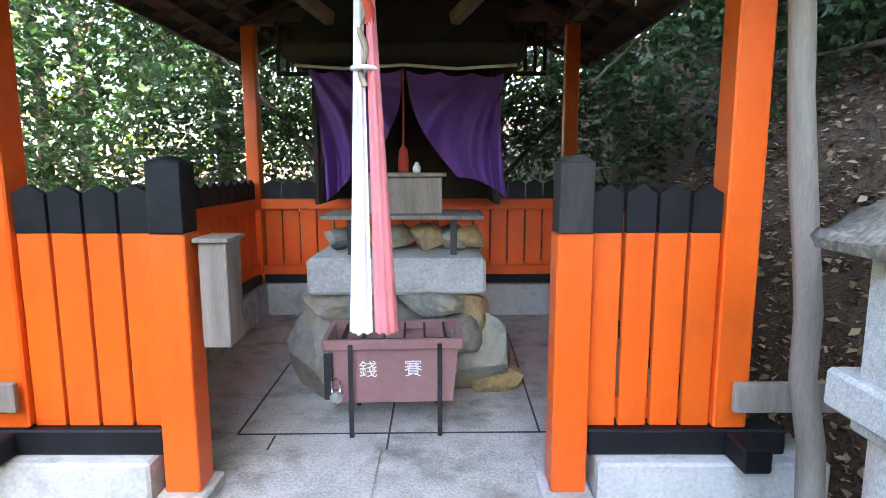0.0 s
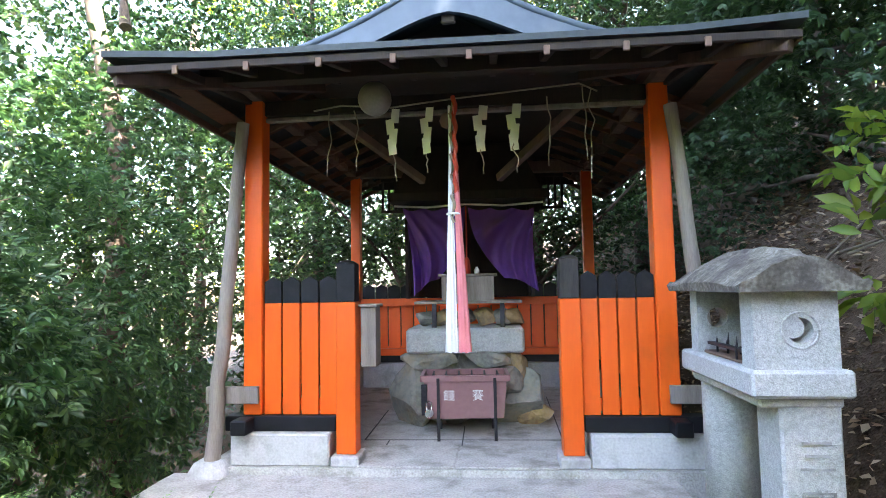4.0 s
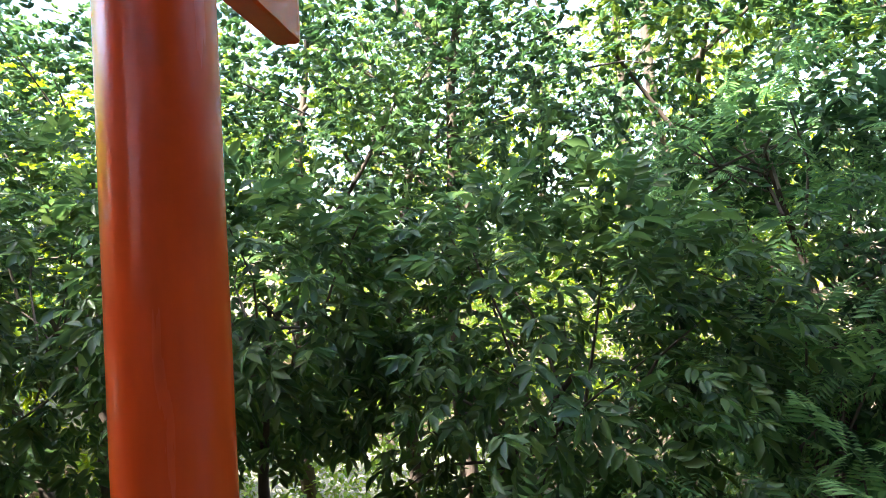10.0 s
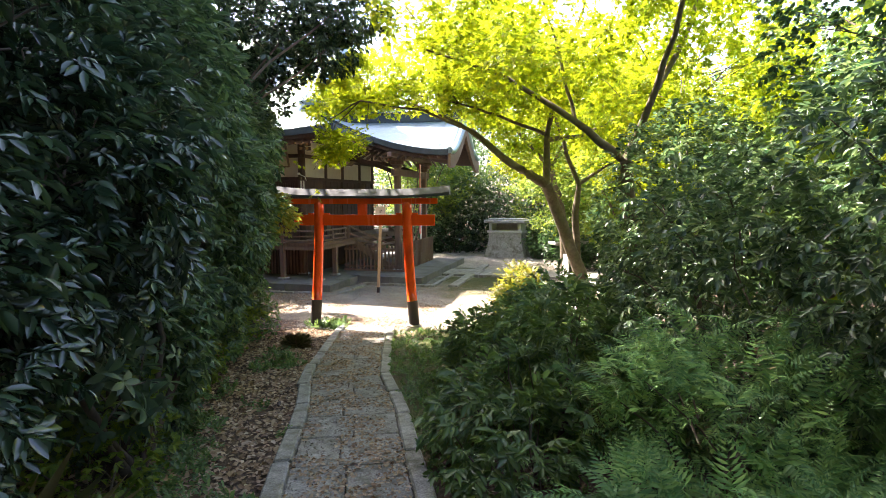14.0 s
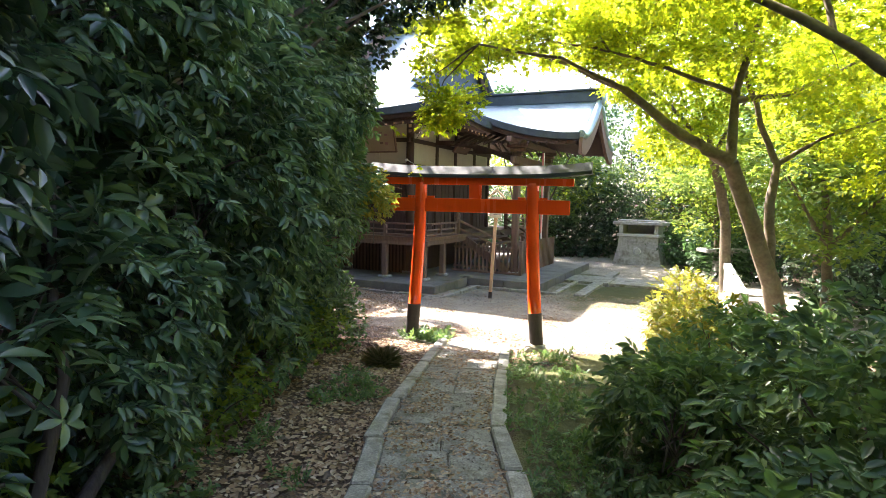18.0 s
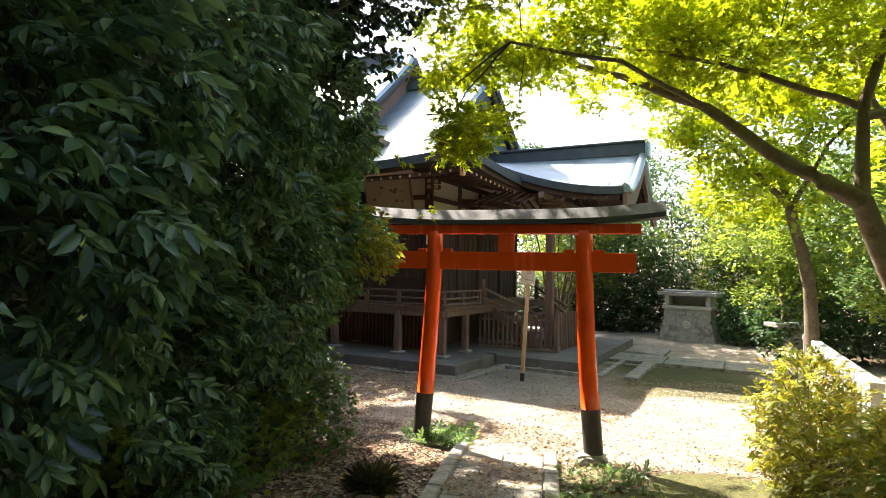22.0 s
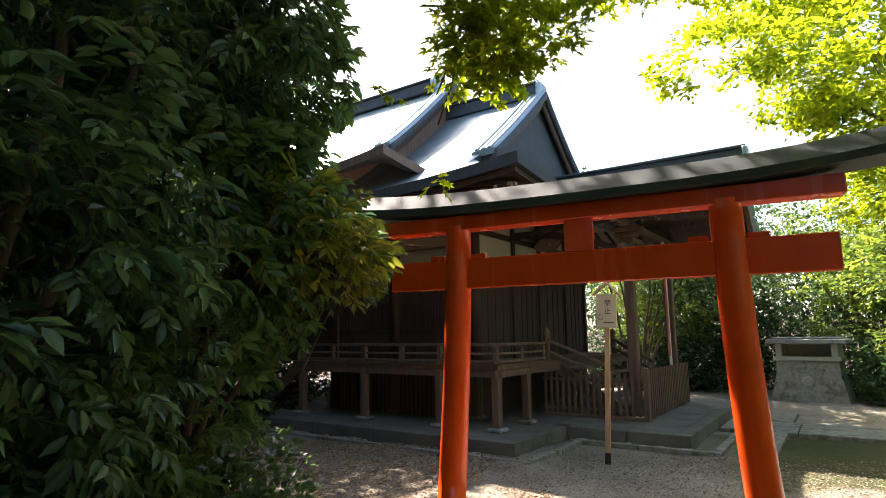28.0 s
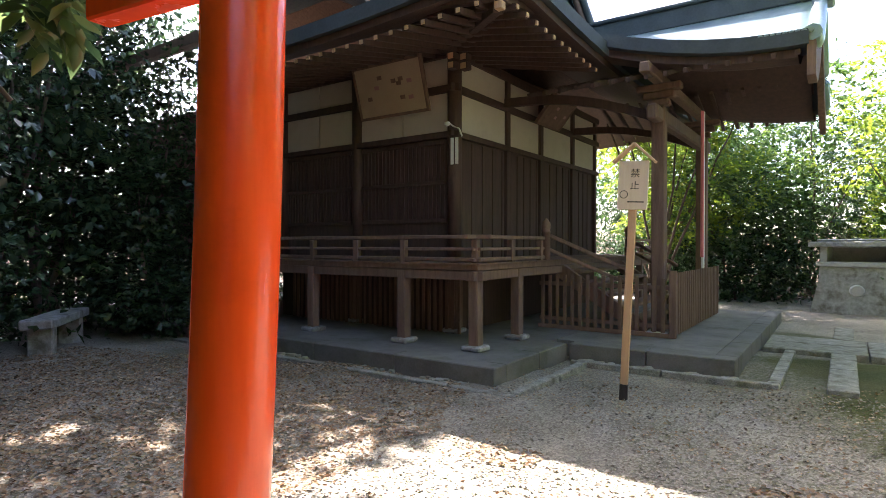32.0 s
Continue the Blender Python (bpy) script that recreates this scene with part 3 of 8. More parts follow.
def ground_sheet():
    xs, ys = axis(-12, 13, 0.25), axis(-36, 14, 0.25)
    bm = bmesh.new()
    cover = bm.loops.layers.float_color.new("cover")
    grid = [[bm.verts.new((x, y, gz(x, y))) for y in ys] for x in xs]

    def blend(x, y):
        n = 0.9 * noise.noise(Vector((x * 0.5, y * 0.5, 1)))
        court = smooth(-14.2, -15.2, y + n + (1.0 if x > 2.8 else 0)) * smooth(-9, -6, x) * smooth(-36, -33, y)
        court = max(court, smooth(-7.2, -8.2, x + 0.5 * n) * smooth(-14, -13, y) * smooth(-2, -4, y + n))
        n = noise.noise(Vector((x * 0.9, y * 0.9, 4)))
        moss = 0.8 * smooth(1.6, -1.4, x + 0.9 * n) * smooth(-4.2, -3.2, x) * smooth(-24, -23, y) * smooth(-18.6, -19.6, y + 0.5 * n)
        moss = max(moss, smooth(1.0, 0.4, x + 0.3 * n) * smooth(-14.6, -14.0, y) * smooth(-7, -8.5, y) * smooth(-4, -2.5, x))
        moss = max(moss, 0.6 * smooth(0.25, 0.5, noise.noise(Vector((x * 0.45, y * 0.45, 9)))) * court)
        return (court, moss, 0, 1)
    for i in range(len(xs) - 1):
        for j in range(len(ys) - 1):
            f = bm.faces.new((grid[i][j], grid[i + 1][j], grid[i + 1][j + 1], grid[i][j + 1]))
            f.smooth = True
            if -14 < xs[i] < 14 and -37 < ys[j] < 3:
                for lp in f.loops:
                    lp[cover] = blend(lp.vert.co.x, lp.vert.co.y)
            else:
                for lp in f.loops:
                    lp[cover] = (0, 0, 0, 1)
    ob = mesh_object("ground", bm, GROUND)
    return tagged(ob, "brown forest soil, moss and pale gravel court", "ground", kind="structure")


ground_sheet()

# ---- the shrine's slab and platform ----


def block(name, x0, x1, y0, y1, z0, z1, mat, label, category, bev=0.015, rough=0.006, cuts=6, parent=None, kind=""):
    bm = box(x0, x1, y0, y1, z0, z1)
    bmesh.ops.subdivide_edges(bm, edges=bm.edges[:], cuts=cuts, use_grid_fill=True)
    roughen(bm, rough, 3.1, len(name))
    ob = mesh_object(name, bm, mat, parent)
    return tagged(ob, label, "" if parent else category, kind=kind)


platform = block("stone_platform", -2.25, 1.12, 1.52, 2.08, -0.45, -0.045, SLAB, "long pale granite step in front of the shrine", "step", rough=0.012, cuts=10, kind="structure")
floor_slab = block("floor_slab", -2.05, 1.45, 2.06, 6.0, -0.45, 0.0, SLAB, "grey cement floor under the shrine roof", "floor", rough=0.004, kind="structure")
for x0, x1 in ((-0.965, -0.3), (-0.29, 0.43)):
    part("paving_slab", box(x0, x1, 2.09, 2.62, 0.0, 0.012, 0.006), SLAB, floor_slab)

# ---- orange shrine pavilion ----
SX = -0.29
pav = thing("shrine_pavilion", "small open shrine pavilion with orange posts and dark roof", "shrine", pose(SX, 2.2, 0))


def wx(x):
    return x - SX


def wy(y):
    return y - 2.2


def picket_board(x, w, z0, z1, zt, y, parent, along="x", peak=0.035):
    """An orange fence board with a black peaked top."""
    def lay(bm):
        if along == "y":
            bm.transform(Matrix.Rotation(radians(90), 4, "Z"))
        bm.transform(Matrix.Translation((x, y, 0)))
        return bm
    part("board", lay(box(-w / 2, w / 2, -0.014, 0.014, z0, z1, 0.003)), ORANGE, parent)
    bm = bmesh.new()
    ps = [(-w / 2, z1), (w / 2, z1), (w / 2, zt - peak), (0, zt), (-w / 2, zt - peak)]
    fr = [bm.verts.new((a, -0.016, b)) for a, b in ps]
    bk = [bm.verts.new((a, 0.016, b)) for a, b in ps]
    bm.faces.new(fr)
    bm.faces.new(bk[::-1])
    for k in range(5):
        bm.faces.new((fr[k], bk[k], bk[(k + 1) % 5], fr[(k + 1) % 5])[::-1])
    part("picket_top", lay(bm), BLACK, parent, "black-painted peaked board end")


def fence_run(x0, x1, y, n, z0, z1, zt, along="x", rail=True, name="fence_panel"):
    """A run of boards; x0..x1 along the run, y across."""
    L_ = x1 - x0
    f = part(name, box(*((x0, x1, y + 0.017, y + 0.04) if along == "x" else (y + 0.017, y + 0.04, x0, x1)), z0 + 0.02, z0 + 0.11, 0.004) if rail else bmesh.new(), ORANGE, pav)
    w = L_ / n
    for k in range(n):
        c = x0 + (k + 0.5) * w
        if along == "x":
            picket_board(c, w - 0.014, z0, z1, zt, y, f)
        else:
            picket_board(y, w - 0.014, z0, z1, zt, c, f, "y")
    return f


for x in (-1.735, 1.148):
    part("post", box(wx(x) - 0.068, wx(x) + 0.068, -0.02, 0.116, 0.33, 2.60, 0.008), ORANGE, pav)
    part("rear_post", box(wx(x) - 0.06, wx(x) + 0.06, wy(5.26), wy(5.38), 0.30, 2.62, 0.008), ORANGE, pav)
for x, cap in ((-1.05, BLACK), (0.50, WORN_BLACK)):
    p = part("gate_post", box(wx(x) - 0.07, wx(x) + 0.07, -0.055, 0.085, 0.072, 1.118, 0.006), ORANGE, pav)
    bm = box(wx(x) - 0.066, wx(x) + 0.066, -0.05, 0.08, 1.12, 1.39, 0.004)
    lathe([(0.092, 0), (0.05, 0.022), (0.0, 0.03)], 4, Matrix.Translation((wx(x), 0.015, 1.388)) @ Matrix.Rotation(radians(45), 4, "Z"), bm)
    part("post_cap", bm, cap, p, "black-painted post top")
fence_run(wx(-1.665), wx(-1.122), 0.02, 4, 0.33, 1.118, 1.305, name="front_fence")
fence_run(wx(0.572), wx(1.08), 0.02, 4, 0.33, 1.118, 1.305, name="front_fence")
fence_run(wx(-1.66), wx(1.075), wy(5.32), 17, 0.385, 1.085, 1.26, name="rear_fence")
part("rear_top_rail", box(wx(-1.67), wx(1.08), wy(5.24), wy(5.285), 0.99, 1.085, 0.005), ORANGE, pav)
part("rear_bottom_rail", box(wx(-1.67), wx(1.08), wy(5.24), wy(5.285), 0.385, 0.47, 0.005), ORANGE, pav)
for x in (-1.735, 1.148):
    s = 1 if x < 0 else -1
    fence_run(wy(2.40), wy(5.24), wx(x), 17, 0.385, 1.085, 1.26, along="y", name="side_fence")
    part("side_top_rail", box(wx(x) + s * 0.02, wx(x) + s * 0.06, wy(2.32), wy(5.26), 0.99, 1.085, 0.005) if s > 0 else box(wx(x) - 0.06, wx(x) - 0.02, wy(2.32), wy(5.26), 0.99, 1.085, 0.005), ORANGE, pav)
    part("side_sill", box(wx(x) - 0.05, wx(x) + 0.05, 0.13, wy(5.24), 0.30, 0.384, 0.006), BLACK, pav)
    part("sill_end", box(wx(x) - s * 0.03 - 0.055, wx(x) - s * 0.03 + 0.055, -0.19, -0.036, 0.226, 0.325, 0.008), BLACK, pav)
    part("side_plinth", box(wx(x) - 0.09, wx(x) + 0.09, 0.14, wy(5.45), 0.0, 0.298, 0.008), CONCRETE, pav)
part("rear_sill", box(wx(-1.67), wx(1.08), wy(5.27), wy(5.37), 0.30, 0.383, 0.006), BLACK, pav)
part("rear_plinth", box(wx(-1.64), wx(1.05), wy(5.22), wy(5.42), 0.0, 0.296, 0.008), CONCRETE, pav)
part("front_sill", box(wx(-1.93), wx(-1.125), -0.035, 0.085, 0.222, 0.328, 0.008), BLACK, pav)
part("front_sill", box(wx(0.575), wx(1.37), -0.035, 0.085, 0.222, 0.328, 0.008), BLACK, pav)
for x0, x1 in ((-1.86, -1.158), (0.608, 1.52)):
    bm = box(wx(x0), wx(x1), -0.10, 0.13, 0.0, 0.22, 0.012)
    part("front_plinth", bm, CONCRETE, pav, "pale concrete footing block")
for x in (-1.05, 0.5):
    part("post_pad", box(wx(x) - 0.102, wx(x) + 0.102, -0.106, 0.125, 0.0, 0.071, 0.01), CONCRETE, pav)
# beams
part("front_beam", box(wx(-1.66), wx(1.075), 0.0, 0.09, 2.49, 2.60, 0.006), ROOF_SHADE_WOOD, pav)
part("front_rod", beam((wx(-1.66), 0.03, 2.462), (wx(1.075), 0.03, 2.475), 0.04, 0.035, 0.008), OLD_WOOD, pav, "thin grey wooden pole along the beam")
part("rear_beam", box(wx(-2.0), wx(1.42), wy(5.26), wy(5.38), 2.62, 2.75, 0.006), BROWN_WOOD, pav)
for x in (-1.735, 1.148):
    part("side_beam", box(wx(x) - 0.05, wx(x) + 0.05, -0.5, wy(5.8), 2.602, 2.72, 0.006), BROWN_WOOD, pav)
for s in (-1, 1):
    part("diagonal_brace", beam((s * 1.05, 0.05, 2.62), (s * 0.35, 1.2, 2.2), 0.06, 0.07), BROWN_WOOD, pav)


# roof: front-gabled, with a skirt roof below the gable
def height_roof(name, xs, ys, fn, thick, mat_top, mat_side, parent, label=""):
    bm = bmesh.new()
    top = [[bm.verts.new((x, y, fn(x, y))) for y in ys] for x in xs]
    low = [[bm.verts.new((x, y, fn(x, y) - thick)) for y in ys] for x in xs]
    nx, ny = len(xs), len(ys)
    for i in range(nx - 1):
        for j in range(ny - 1):
            f = bm.faces.new((top[i][j], top[i + 1][j], top[i + 1][j + 1], top[i][j + 1]))
            f.smooth = abs(xs[i + 1] - xs[i]) > 0.004 and abs(ys[j + 1] - ys[j]) > 0.004
            if not f.smooth:
                f.material_index = 1
            f = bm.faces.new((low[i][j], low[i][j + 1], low[i + 1][j + 1], low[i + 1][j]))
            f.material_index = 1
    rim = [(i, 0) for i in range(nx)] + [(nx - 1, j) for j in range(1, ny)] + [(i, ny - 1) for i in range(nx - 2, -1, -1)] + [(0, j) for j in range(ny - 2, 0, -1)]
    for k in range(len(rim)):
        (i, j), (p, q) = rim[k], rim[(k + 1) % len(rim)]
        f = bm.faces.new((low[i][j], low[p][q], top[p][q], top[i][j]))
        f.material_index = 1
    bmesh.ops.recalc_face_normals(bm, faces=bm.faces[:])
    ob = part(name, bm, mat_top, parent, label)
    ob.data.materials.append(mat_side)
    return ob


RX0, RX1, RY0, RY1 = wx(-2.13), wx(1.57), wy(1.08), wy(6.35)
GY = wy(2.2)


def pav_height(x, y):
    side = min(x - RX0, RX1 - x)
    z = 2.50 + 0.555 * max(side, 0.0) ** 0.93
    if y < GY + 0.5:
        z = min(z, 2.50 + 0.42 * min(y - RY0, 1.15))
    corner = max(0, 0.6 - math.hypot(side, y - RY0))
    return z + 0.06 * corner


xs = sorted(set([round(v, 4) for v in np.linspace(RX0, RX1, 25)] + [0.0]))
ys = [RY0, RY0 + 0.3, RY0 + 0.6, RY0 + 0.9, GY, GY + 0.499, GY + 0.501, GY + 0.7, GY + 1.4, GY + 2.4, GY + 3.3, RY1]
height_roof("roof", xs, ys, lambda x, y: pav_height(x, y) + 0.05, 0.035, COPPER_DARK, COPPER_DARK, pav, "dark sheet-metal roof")
# eave boards and rafters under the skirt
for k in range(13):
    x = RX0 + 0.06 + k * (RX1 - RX0 - 0.12) / 12
    z0 = 2.47
    zi = pav_height(max(min(x, RX1 - 0.3), RX0 + 0.3), GY - 0.01)
    part("rafter", beam((x, RY0 + 0.05, 2.49), (x, GY + 0.3, min(zi, 2.9) - 0.02), 0.045, 0.05), ROOF_SHADE_WOOD, pav)
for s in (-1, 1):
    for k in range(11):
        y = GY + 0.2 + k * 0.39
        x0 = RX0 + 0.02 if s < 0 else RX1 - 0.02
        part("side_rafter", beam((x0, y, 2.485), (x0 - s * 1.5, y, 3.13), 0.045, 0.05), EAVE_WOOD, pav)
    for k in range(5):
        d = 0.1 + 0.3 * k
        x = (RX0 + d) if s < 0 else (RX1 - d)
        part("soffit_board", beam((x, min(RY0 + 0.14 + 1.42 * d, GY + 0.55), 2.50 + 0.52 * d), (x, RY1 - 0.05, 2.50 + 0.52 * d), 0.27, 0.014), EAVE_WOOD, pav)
part("fascia", box(RX0 + 0.02, RX1 - 0.02, RY0 + 0.02, RY0 + 0.045, 2.462, 2.505, 0.004), ROOF_SHADE_WOOD, pav)
part("eave_beam", box(RX0 + 0.3, RX1 - 0.3, RY0 + 0.5, RY0 + 0.6, 2.56, 2.66, 0.004), ROOF_SHADE_WOOD, pav)
for s in (-1, 1):
    x = RX0 + 0.02 if s < 0 else RX1 - 0.04
    part("side_fascia", box(x, x + 0.03, RY0 + 0.045, RY1 - 0.02, 2.455, 2.50, 0.004), DARK_WOOD, pav)
    part("corner_rafter", beam((x + s * -0.02, RY0 + 0.06, 2.44), (x - s * 0.9, RY0 + 1.1, 2.72), 0.06, 0.07), DARK_WOOD, pav)
for k in range(8):
    x = RX0 + 0.42 + k * 0.40
    part("rafter_end", box(x - 0.016, x + 0.016, RY0 + 0.004, RY0 + 0.019, 2.435, 2.485, 0.003), BROWN_WOOD, pav)
# gable
for s in (-1, 1):
    bm = bmesh.new()
    ring = []
    for k in range(13):
        u = k / 12
        zt = 3.49 - 0.55 * u - 0.05 * math.sin(math.pi * u)
        zb = 3.49 - 0.55 * u - 0.05 * math.sin(math.pi * u) - 0.19 - 0.10 * (1 - u) ** 6 + 0.02 * u
        ring.append([bm.verts.new((s * 1.17 * u, GY + dy, z)) for dy, z in ((-0.10, zt), (-0.10, zb), (-0.055, zb), (-0.055, zt))])
    for A, B in zip(ring, ring[1:]):
        for k in range(4):
            bm.faces.new((A[k], A[(k + 1) % 4], B[(k + 1) % 4], B[k]))
    bm.faces.new(ring[0])
    bm.faces.new(ring[-1][::-1])
    bmesh.ops.recalc_face_normals(bm, faces=bm.faces[:])
    part("barge_board", bm, BLUE_METAL, pav, "slate-blue metal barge board")
    part("verge_cap", tube([(s * 1.21 * k / 12, GY - 0.09, 3.51 - 0.565 * k / 12 - 0.05 * math.sin(math.pi * k / 12)) for k in range(13)], 0.026, 8), BLUE_METAL, pav)
for s in (-1, 1):
    bm = bmesh.new()
    top = [(0.0, 3.50), (s * 0.60, 3.18), (s * 1.19, 2.945)]
    ring = [[bm.verts.new((x, y, z + h)) for x, z in top] for y in (GY - 0.10, GY + 0.56) for h in (0.0, -0.03)]
    for k in range(2):
        for A, B in ((ring[0], ring[2]), (ring[3], ring[1]), (ring[1], ring[0]), (ring[2], ring[3])):
            bm.faces.new((A[k], A[k + 1], B[k + 1], B[k]))
    bmesh.ops.recalc_face_normals(bm, faces=bm.faces[:])
    part("gable_roof", bm, COPPER_DARK, pav, "dark sheet-metal gable roof")
part("ridge_cap", box(-0.11, 0.11, GY - 0.14, wy(6.3), 3.48, 3.58, 0.01), BLUE_METAL, pav, "pale blue-grey ridge cap")
# gable field: the recess's shade is painted on as flat black
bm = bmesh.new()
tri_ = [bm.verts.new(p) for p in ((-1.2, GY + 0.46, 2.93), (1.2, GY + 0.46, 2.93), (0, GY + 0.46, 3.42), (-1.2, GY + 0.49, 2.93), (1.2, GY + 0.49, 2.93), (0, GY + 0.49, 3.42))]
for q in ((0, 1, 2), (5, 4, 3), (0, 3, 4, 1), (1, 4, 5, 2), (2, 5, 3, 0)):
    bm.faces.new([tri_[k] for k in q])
part("gable_board", bm, INK_AND_SHADE, pav, "gable boards coloured black for the shaded recess")
part("gable_pendant", box(-0.05, 0.05, GY - 0.05, GY - 0.01, 3.14, 3.30, 0.01), ROOF_SHADE_WOOD, pav)
# ceiling and rear boards are coloured for the dark inside of the roof
part("ceiling_board", box(-1.45, 1.45, GY + 0.2, wy(5.4), 2.80, 2.82, 0.0), ROOF_SHADE_WOOD, pav)
part("rear_gable_board", box(-1.4, 1.4, wy(6.1), wy(6.13), 2.6, 3.4, 0.0), ROOF_SHADE_WOOD, pav)
# the whole roof sits a little low on its beams
for ob in pav.children:
    if ob.name.split(".")[0] in ("roof", "rafter", "side_rafter", "soffit_board", "fascia", "eave_beam", "side_fascia", "corner_rafter", "rafter_end", "barge_board", "verge_cap", "ridge_cap", "gable_board", "gable_pendant", "gable_roof"):
        ob.location.z -= 0.045
for p, q in (((-1.067, 2.80), (-1.085, 3.90)), ((-0.855, 2.10), (-0.867, 2.78)), ((-0.28, 2.64), (-0.29, 3.25)), ((-1.06, 2.80), (0.62, 2.83)), ((0.5, 2.84), (0.53, 4.6))):
    part("floor_joint", beam((p[0], p[1], 0.0), (q[0], q[1], 0.0), 0.010, 0.008, 0.0), IRON, floor_slab, "dark open joint")
# outside prop poles on concrete feet
rng = random.Random(5)
for x0, x1, foot in ((-1.97, -1.79, True), (1.42, 1.21, False)):
    prop = thing("prop_pole", "weathered grey log propping the shrine eave", "pole", group="prop poles")
    part("log", roughen(tube(wobble((x0, 2.06, 0.04), (x1, 2.12, 2.42), 9, 0.012, rng), [0.054, 0.052, 0.05, 0.05, 0.048, 0.048, 0.046, 0.045, 0.044, 0.044], 10), 0.008, 4), OLD_WOOD, prop)
    part("tie_board", box(min(x0, x1 - 0.0) - 0.08, max(x0, x1) + 0.12, 2.12, 2.15, 0.42, 0.54, 0.004), OLD_WOOD, prop)
    if foot:
        bm = lathe([(0.19, -0.16), (0.17, 0.0), (0.12, 0.075)], 4, Matrix.Translation((x0, 2.06, -0.02)) @ Matrix.Rotation(radians(45), 4, "Z"))
        tagged(mesh_object("footing_stone", bm, CONCRETE), "pale truncated concrete footing under the prop pole", "footing")
wall_box = thing("wooden_letter_box", "weathered grey wooden box hung on the gate post", "box")
part("case", box(-0.955, -0.845, 2.20, 2.36, 0.66, 1.08, 0.004), OLD_WOOD, wall_box)
part("lid", box(-0.968, -0.83, 2.18, 2.38, 1.082, 1.10, 0.003), OLD_WOOD, wall_box)

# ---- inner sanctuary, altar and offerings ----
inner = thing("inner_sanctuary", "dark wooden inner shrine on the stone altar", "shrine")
# near-black walls and roof hold the interior's darkness in their colour
part("back_wall", box(-0.95, 0.42, 5.0, 5.04, 1.1, 2.3), ROOF_SHADE_WOOD, inner)
part("eave_board", box(-1.08, 0.55, 3.95, 5.1, 2.10, 2.19, 0.006), ROOF_SHADE_WOOD, inner)
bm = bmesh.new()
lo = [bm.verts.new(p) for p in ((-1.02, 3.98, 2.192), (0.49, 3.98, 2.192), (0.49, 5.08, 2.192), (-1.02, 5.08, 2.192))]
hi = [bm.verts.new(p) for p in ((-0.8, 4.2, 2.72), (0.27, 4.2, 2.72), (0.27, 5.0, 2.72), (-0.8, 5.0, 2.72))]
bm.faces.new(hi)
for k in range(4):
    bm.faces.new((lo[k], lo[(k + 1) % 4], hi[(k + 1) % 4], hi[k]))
part("roof", bm, ROOF_SHADE_WOOD, inner)
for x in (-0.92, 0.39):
    part("post", box(x - 0.03, x + 0.03, 4.3, 4.36, 1.12, 2.1, 0.004), ROOF_SHADE_WOOD, inner)
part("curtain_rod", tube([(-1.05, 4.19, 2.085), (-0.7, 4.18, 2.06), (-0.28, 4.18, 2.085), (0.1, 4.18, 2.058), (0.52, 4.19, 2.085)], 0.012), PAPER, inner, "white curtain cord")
part("side_panel", box(-0.94, -0.91, 4.2, 5.0, 1.1, 2.1), ROOF_SHADE_WOOD, inner)
part("side_panel", box(0.38, 0.41, 4.2, 5.0, 1.1, 2.1), ROOF_SHADE_WOOD, inner)
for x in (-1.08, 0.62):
    f_ = part("lattice_frame", box(x - 0.12, x + 0.12, 4.24, 4.27, 2.36, 2.39, 0.003), ROOF_SHADE_WOOD, inner)
    part("frame_bar", box(x - 0.12, x + 0.12, 4.24, 4.27, 2.02, 2.05, 0.003), ROOF_SHADE_WOOD, f_)
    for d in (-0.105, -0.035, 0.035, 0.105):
        part("frame_bar", box(x + d - 0.012, x + d + 0.012, 4.243, 4.268, 2.051, 2.359, 0.003), ROOF_SHADE_WOOD, f_)


def curtain(name, top0, top1, low0, low1, side):
    """A gathered cloth: from a level top edge to a slanting hem, with folds."""
    bm = bmesh.new()
    nu, nv = 44, 30
    G_ = []
    for i in range(nu + 1):
        s = i / nu
        row = []
        for j in range(nv + 1):
            t = j / nv
            top = Vector(top0).lerp(Vector(top1), s)
            low = Vector(low0).lerp(Vector(low1), s)
            p = top.lerp(low, t)
            outer = 1 - s if side > 0 else s
            p.z -= 0.03 * abs(math.sin(3 * math.pi * s)) * (1 - t) - 0.04 * math.sin(math.pi * s) * t
            p.x += side * 0.04 * math.sin(math.pi * t) * outer + side * 0.09 * math.sin(math.pi * t) * (1 - outer)
            fan = math.atan2(1 - outer + 0.12, t + 0.25)
            p.y -= (0.065 * math.sin(fan * 15) + 0.028 * math.sin(fan * 34 + 2 * t)) * min(1, 0.25 + 1.2 * t) + 0.05 * math.sin(math.pi * t)
            row.append(bm.verts.new(p))
        G_.append(row)
    for i in range(nu):
        for j in range(nv):
            f = bm.faces.new((G_[i][j], G_[i + 1][j], G_[i + 1][j + 1], G_[i][j + 1]))
            f.smooth = True
    ob = mesh_object(name, bm, PURPLE)
    return tagged(ob, "purple patterned shrine curtain tied back in folds", "curtain", "shrine curtains")


curtain("curtain", (-0.96, 4.2, 2.06), (-0.30, 4.2, 2.055), (-0.84, 4.16, 1.12), (-0.58, 4.16, 1.30), 1)
curtain("curtain", (-0.266, 4.2, 2.05), (0.43, 4.2, 2.03), (0.10, 4.16, 1.30), (0.45, 4.16, 1.15), -1)
tassel = thing("cord_tassel", "red silk cord with a tassel", "tassel")
part("cord", tube([(-0.285, 4.12, 2.05), (-0.282, 4.12, 1.8), (-0.285, 4.12, 1.52)], 0.008), RED_CLOTH, tassel)
